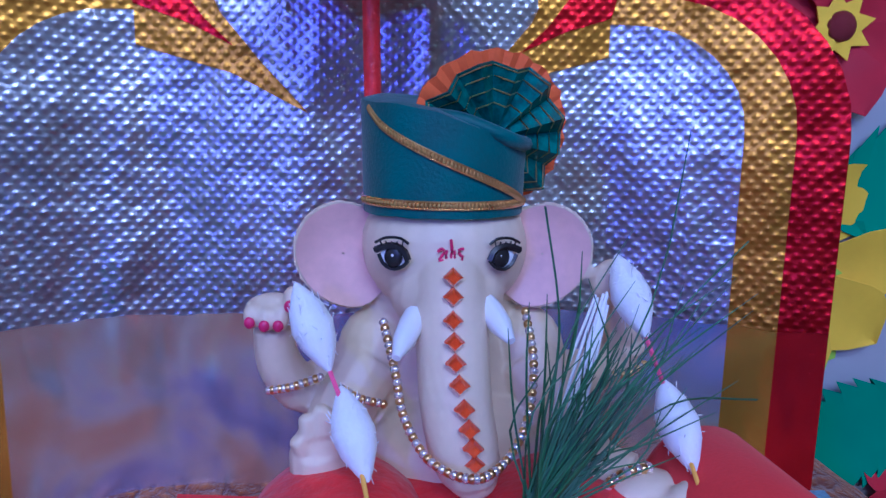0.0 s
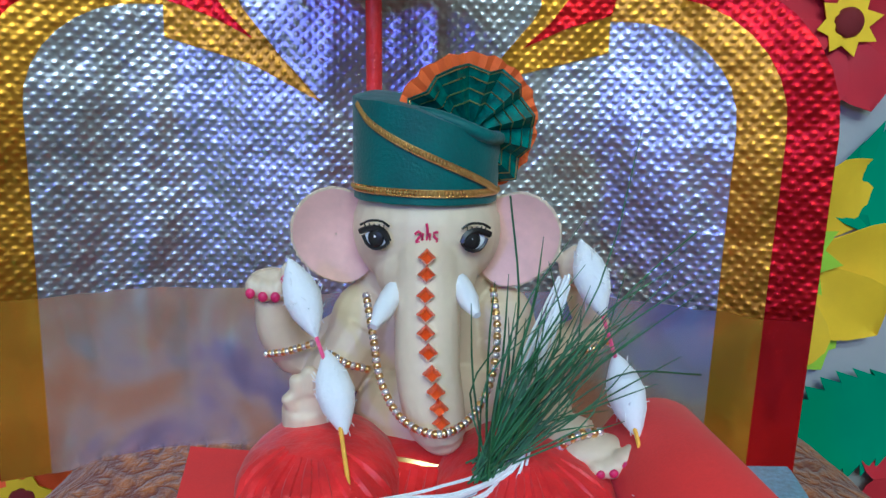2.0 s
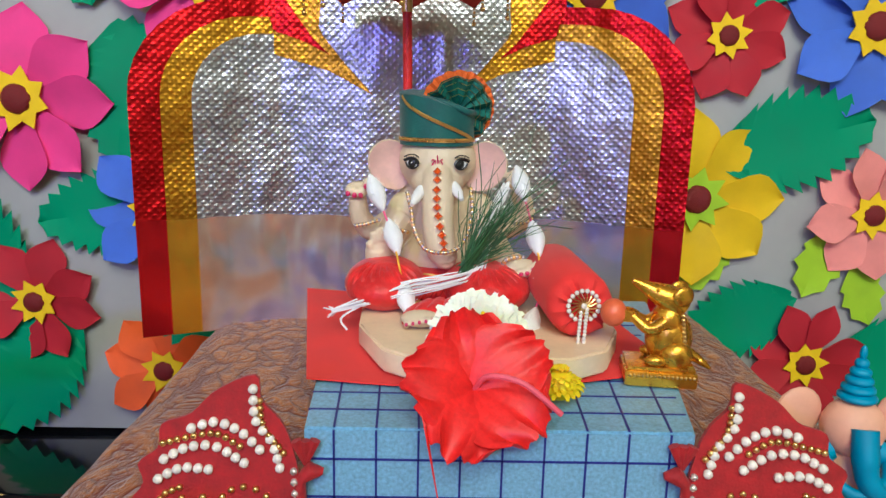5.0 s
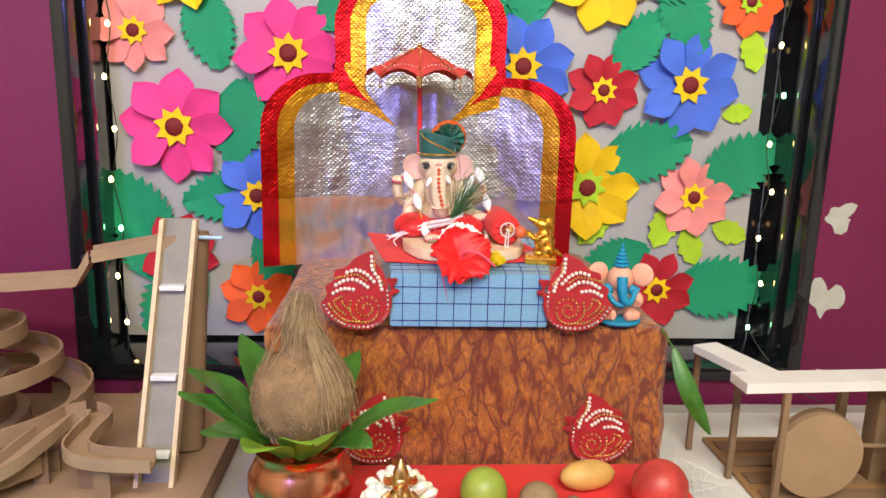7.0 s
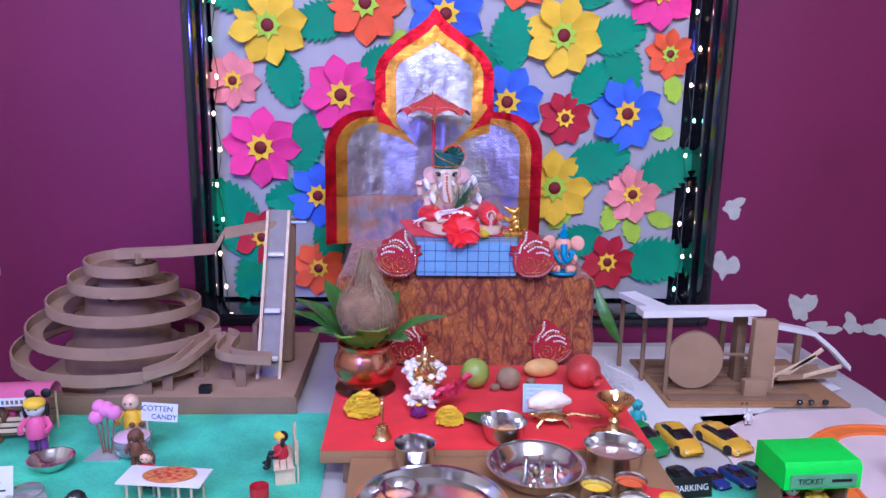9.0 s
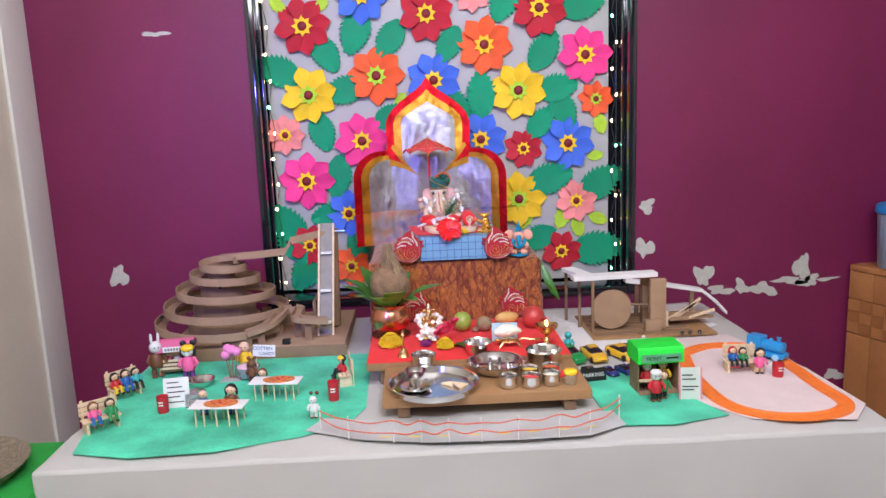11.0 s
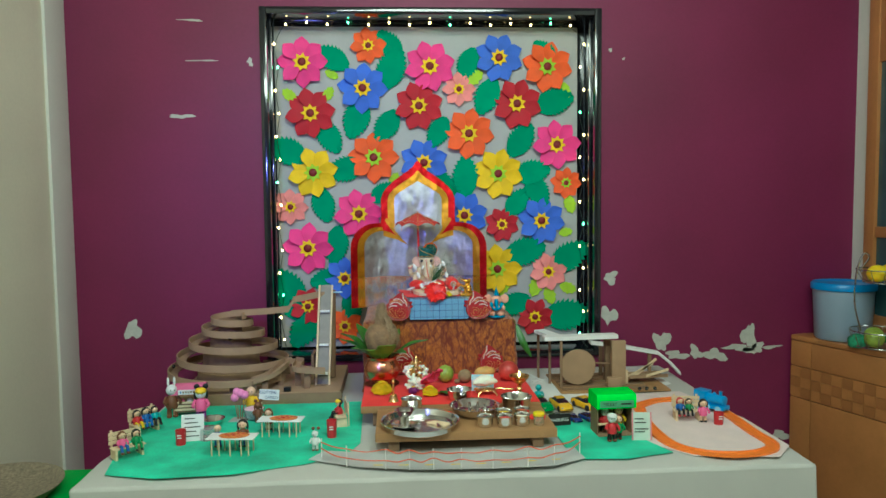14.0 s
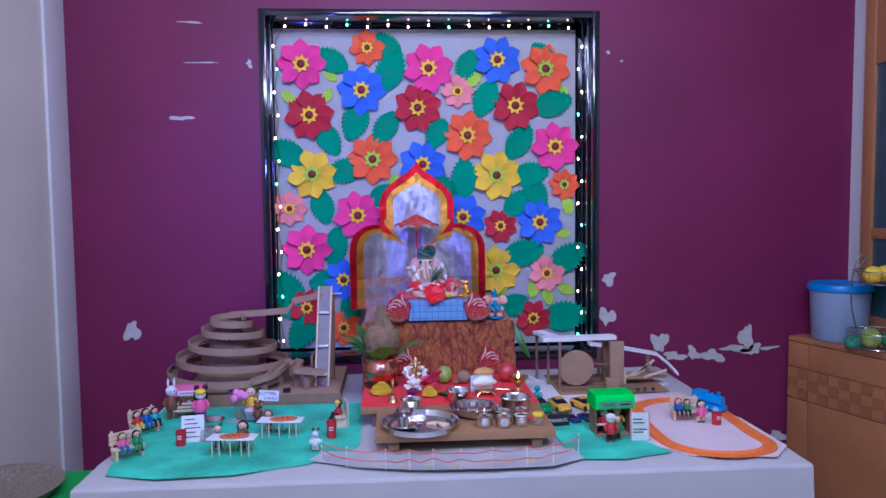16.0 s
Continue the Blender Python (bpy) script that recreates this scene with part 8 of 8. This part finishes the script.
# ---- cabinet, tub and fruit basket at the side ----
M_WOODC = mat("honey_wood_veneer", (0.42, 0.18, 0.06), 0.4, 0, 0.14, 6, 0.06, 60, coat=0.2)
M_WOODD = mat("dark_wood_veneer", (0.33, 0.135, 0.045), 0.4, 0, 0.14, 9, 0.06, 60, coat=0.2)
cab = thing("side_cabinet", pose(1.655, 0.47, 0.0, 0, 0, 19.5), "honey-coloured wooden side cabinet with a checker band", "cabinet")
# local: front face at x = 0, running along -y; depth towards +x
part("body", box(BM(), (0.004, -1.2, 0.06), (0.28, -0.12, 0.835), 0.002), M_WOODC, cab)
part("body", box(BM(), (0.004, -0.1195, 0.06), (0.14, -0.002, 0.835), 0.002), M_WOODC, cab)
part("top_board", box(BM(), (-0.008, -1.2, 0.836), (0.29, -0.12, 0.856), 0.003), M_WOODC, cab)
part("top_board", box(BM(), (-0.008, -0.1195, 0.836), (0.15, 0.0, 0.856), 0.003), M_WOODC, cab)
part("plinth", box(BM(), (0.02, -1.2, 0.0), (0.2, -0.12, 0.0595)), M_WOODD, cab)
y0 = 0.0
for wd in (0.1, 0.42, 0.42):
    y1 = y0 - wd
    part("drawer_front", box(BM(), (-0.008, y1 + 0.0015, 0.73), (0.003, y0 - 0.0015, 0.833), 0.0015), M_WOODC, cab)
    part("door", box(BM(), (-0.008, y1 + 0.0015, 0.065), (0.003, y0 - 0.0015, 0.595), 0.0015), M_WOODC, cab)
    n = max(2, int(wd / 0.043))
    band = part("checker_band", box(BM(), (-0.006, y1 + 0.0015, 0.598), (0.003, y0 - 0.0015, 0.727), 0.001), M_WOODC, cab)
    for i in range(n):
        for j in range(3):
            s = wd / n
            bm = box(BM(), (-0.0085, y0 - s * (i + 1) + 0.002, 0.6 + 0.0425 * j), (-0.0062, y0 - s * i - 0.002, 0.6 + 0.0425 * (j + 1) - 0.002))
            part("checker_tile", bm, M_WOODD if (i + j) % 2 else M_WOODC, band)
    y0 = y1
CT = 0.857
M_TUB = mat("frosted_plastic", (0.6, 0.74, 0.92), 0.35, 0, 0.05, 10, 0, trans=0.5)
M_LID = mat("blue_plastic_lid", (0.02, 0.24, 0.62), 0.35, 0, 0.08, 20, 0)
tb = thing("storage_tub", (1.8, 0.36, CT), "large frosted plastic tub with a blue lid", "tub")
part("tub_body", lathe(BM(), [(0.098, 0), (0.102, 0.004), (0.112, 0.2), (0.115, 0.212), (0.112, 0.212), (0.109, 0.2), (0.099, 0.006), (0.05, 0.005)], 44), M_TUB, tb)
part("lid", lathe(BM(), [(0.117, 0.2), (0.1195, 0.202), (0.1195, 0.221), (0.113, 0.23), (0.104, 0.23), (0.1, 0.226), (0.04, 0.226)], 44), M_LID, tb, "bright blue snap-on lid")
fb = thing("fruit_basket", (1.808, 0.14, CT), "two-tier chrome wire fruit basket", "basket")
M_CHROME = mat("chrome_wire", (0.6, 0.6, 0.6), 0.18, 1, 0.1, 30, 0)


def hoop(r, z, n=40):
    return [(r * math.cos(2 * math.pi * k / n), r * math.sin(2 * math.pi * k / n), z) for k in range(n + 1)]


for r, z in ((0.085, 0.012), (0.105, 0.07), (0.062, 0.252), (0.088, 0.3)):
    part("wire_hoop", tube(BM(), hoop(r, z), 0.0022, 6), M_CHROME, fb)
for k in range(14):
    a = 2 * math.pi * k / 14
    part("wire", tube(BM(), [(0.03 * math.cos(a), 0.03 * math.sin(a), 0.003), (0.085 * math.cos(a), 0.085 * math.sin(a), 0.012), (0.105 * math.cos(a), 0.105 * math.sin(a), 0.07)], 0.0014, 5), M_CHROME, fb)
for k in range(12):
    a = 2 * math.pi * k / 12
    part("wire", tube(BM(), [(0.02 * math.cos(a), 0.02 * math.sin(a), 0.245), (0.062 * math.cos(a), 0.062 * math.sin(a), 0.252), (0.088 * math.cos(a), 0.088 * math.sin(a), 0.3)], 0.0014, 5), M_CHROME, fb)
part("handle_wire", tube(BM(), curve([(-0.08, 0, 0.07), (-0.106, 0, 0.18), (-0.1, 0, 0.3), (-0.075, 0, 0.36), (-0.055, 0, 0.345), (-0.0885, 0, 0.3)], 30), 0.003, 7), M_CHROME, fb)
for x, y, z, m, l in ((-0.036, -0.02, 0.287, M_PETY, "yellow lemon"), (0.036, 0.015, 0.286, M_PETY, "yellow lemon"), (-0.045, -0.03, 0.045, M_LIMEF, "green vegetable"), (0.03, -0.035, 0.043, CLAY["green"], "dark green vegetable"), (0.0, 0.04, 0.045, M_LIMEF, "green vegetable")):
    bm = BM()
    ball(bm, (0, 0, 0), (0.036, 0.032, 0.032), 0, 16)
    solo("lemon" if "lemon" in l else "vegetable", bm, m, (1.808 + x, 0.14 + y, CT + z), l + " in the wire basket", "fruit")
bm = BM()
lathe(bm, [(0.028, 0), (0.032, 0.008), (0.034, 0.03), (0.022, 0.045), (0.008, 0.05)], 18)
solo("printed_pouch", bm, mat("green_printed_cloth", (0.05, 0.28, 0.14), 0.7, 0, 0.9, 60, 0.1), (1.75, 0.19, CT), "green patterned cloth pouch on the cabinet", "pouch")
# wooden door frame with blue glass on the side wall
dr = thing("door_1", (RX - 0.001, -0.1, 0), "wooden door frame with dark blue glass in the white wall", "door", kind="structure")
M_PANE = mat("blue_glass", (0.03, 0.09, 0.1), 0.08, 0, 0.3, 8, 0, coat=1)
for y0, y1 in ((0.41, 0.471), (-0.22, -0.16), (-0.9, -0.84)):
    part("door_frame", box(BM(), (-0.03, y0, 0.9), (0.0, y1, 2.6), 0.003), M_WOODC, dr)
for y0, y1 in ((-0.16, 0.41), (-0.84, -0.22)):
    for z0, z1 in ((0.9, 0.96), (1.268, 1.31), (1.95, 2.6)):
        part("door_rail", box(BM(), (-0.026, y0, z0), (0.0, y1, z1), 0.003), M_WOODC, dr)
    for z0, z1 in ((0.96, 1.268), (1.31, 1.95)):
        part("pane", box(BM(), (-0.016, y0, z0), (-0.008, y1, z1)), M_PANE, dr)

# ---- stool with green cloth and a cane tray at the side ----
sp = (-0.9153, -0.62, 0.7275)
st = thing("side_stool", (sp[0] - 0.08, sp[1] + 0.02, 0), "low stool under a bright green cloth", "stool")
h = sp[2] - 0.03
part("cloth_top", box(BM(), (-0.24, -0.2, h - 0.06), (0.2, 0.2, h), 0.012), mat("bright_green_cloth", (0.02, 0.32, 0.04), 0.8, 0, 0.2, 14, 0.2, 500), st, "bright green cloth")
for sx in (-0.2, 0.16):
    for sy in (-0.17, 0.17):
        part("leg", box(BM(), (sx - 0.015, sy - 0.015, 0), (sx + 0.015, sy + 0.015, h - 0.0605)), M_WOODB, st)
tr_ = thing("cane_tray", (sp[0] - 0.1, sp[1] + 0.02, h + 0.0005), "round woven grey-brown cane tray", "tray")
part("tray_base", lathe(BM(), [(0.1, 0), (0.14, 0.004), (0.165, 0.03), (0.168, 0.034), (0.162, 0.034), (0.135, 0.009), (0.05, 0.006)], 40), mat("grey_cane", (0.2, 0.16, 0.11), 0.7, 0, 0.5, 120, 0.6, 200), tr_)

# ---- fairy lights round the niche ----
M_WIRE = mat("dark_green_wire", (0.02, 0.03, 0.02), 0.6, 0, 0.2, 40, 0)
M_BULBW = mat("warm_bulb", (1.0, 0.62, 0.26), 0.3, 0, 0, 10, 0, emit=14)
M_BULBG = mat("green_bulb", (0.25, 1.0, 0.45), 0.3, 0, 0, 10, 0, emit=11)
spots = []
rnd = random.Random(21)
for k in range(14):
    spots.append((-0.468 - 0.012 * (k % 2), 0.575, 0.86 + 0.093 * k))
for k in range(15):
    spots.append((-0.43 + 0.083 * k, 0.565, 2.145 + 0.008 * (k % 2)))
for k in range(14):
    spots.append((0.79 - 0.016 * (k % 2), 0.57, 2.07 - 0.093 * k))
fl = thing("fairy_lights", (0, 0, 0), "string of small warm and green fairy lights along the niche", "fairy lights")
bm = BM()
path = curve([Vector(s) + Vector((0, 0.012, rnd.uniform(-0.006, 0.006))) for s in spots], 330)
tube(bm, path, 0.0011, 4)
tube(bm, curve([spots[0], (-0.455, 0.54, 0.83), (-0.44, 0.5, 0.78), (-0.4, 0.44, 0.755)], 16), 0.0011, 4)
tube(bm, curve([spots[-1], (0.78, 0.52, 0.83), (0.83, 0.47, 0.77), (0.87, 0.44, 0.755)], 16), 0.0011, 4)
part("wire", bm, M_WIRE, fl, "thin dark wire")
for k, s in enumerate(spots):
    bm = BM()
    ball(bm, s, (0.0042, 0.0042, 0.006), 0, 8)
    part("bulb", bm, M_BULBG if k % 5 == 2 else M_BULBW, fl)
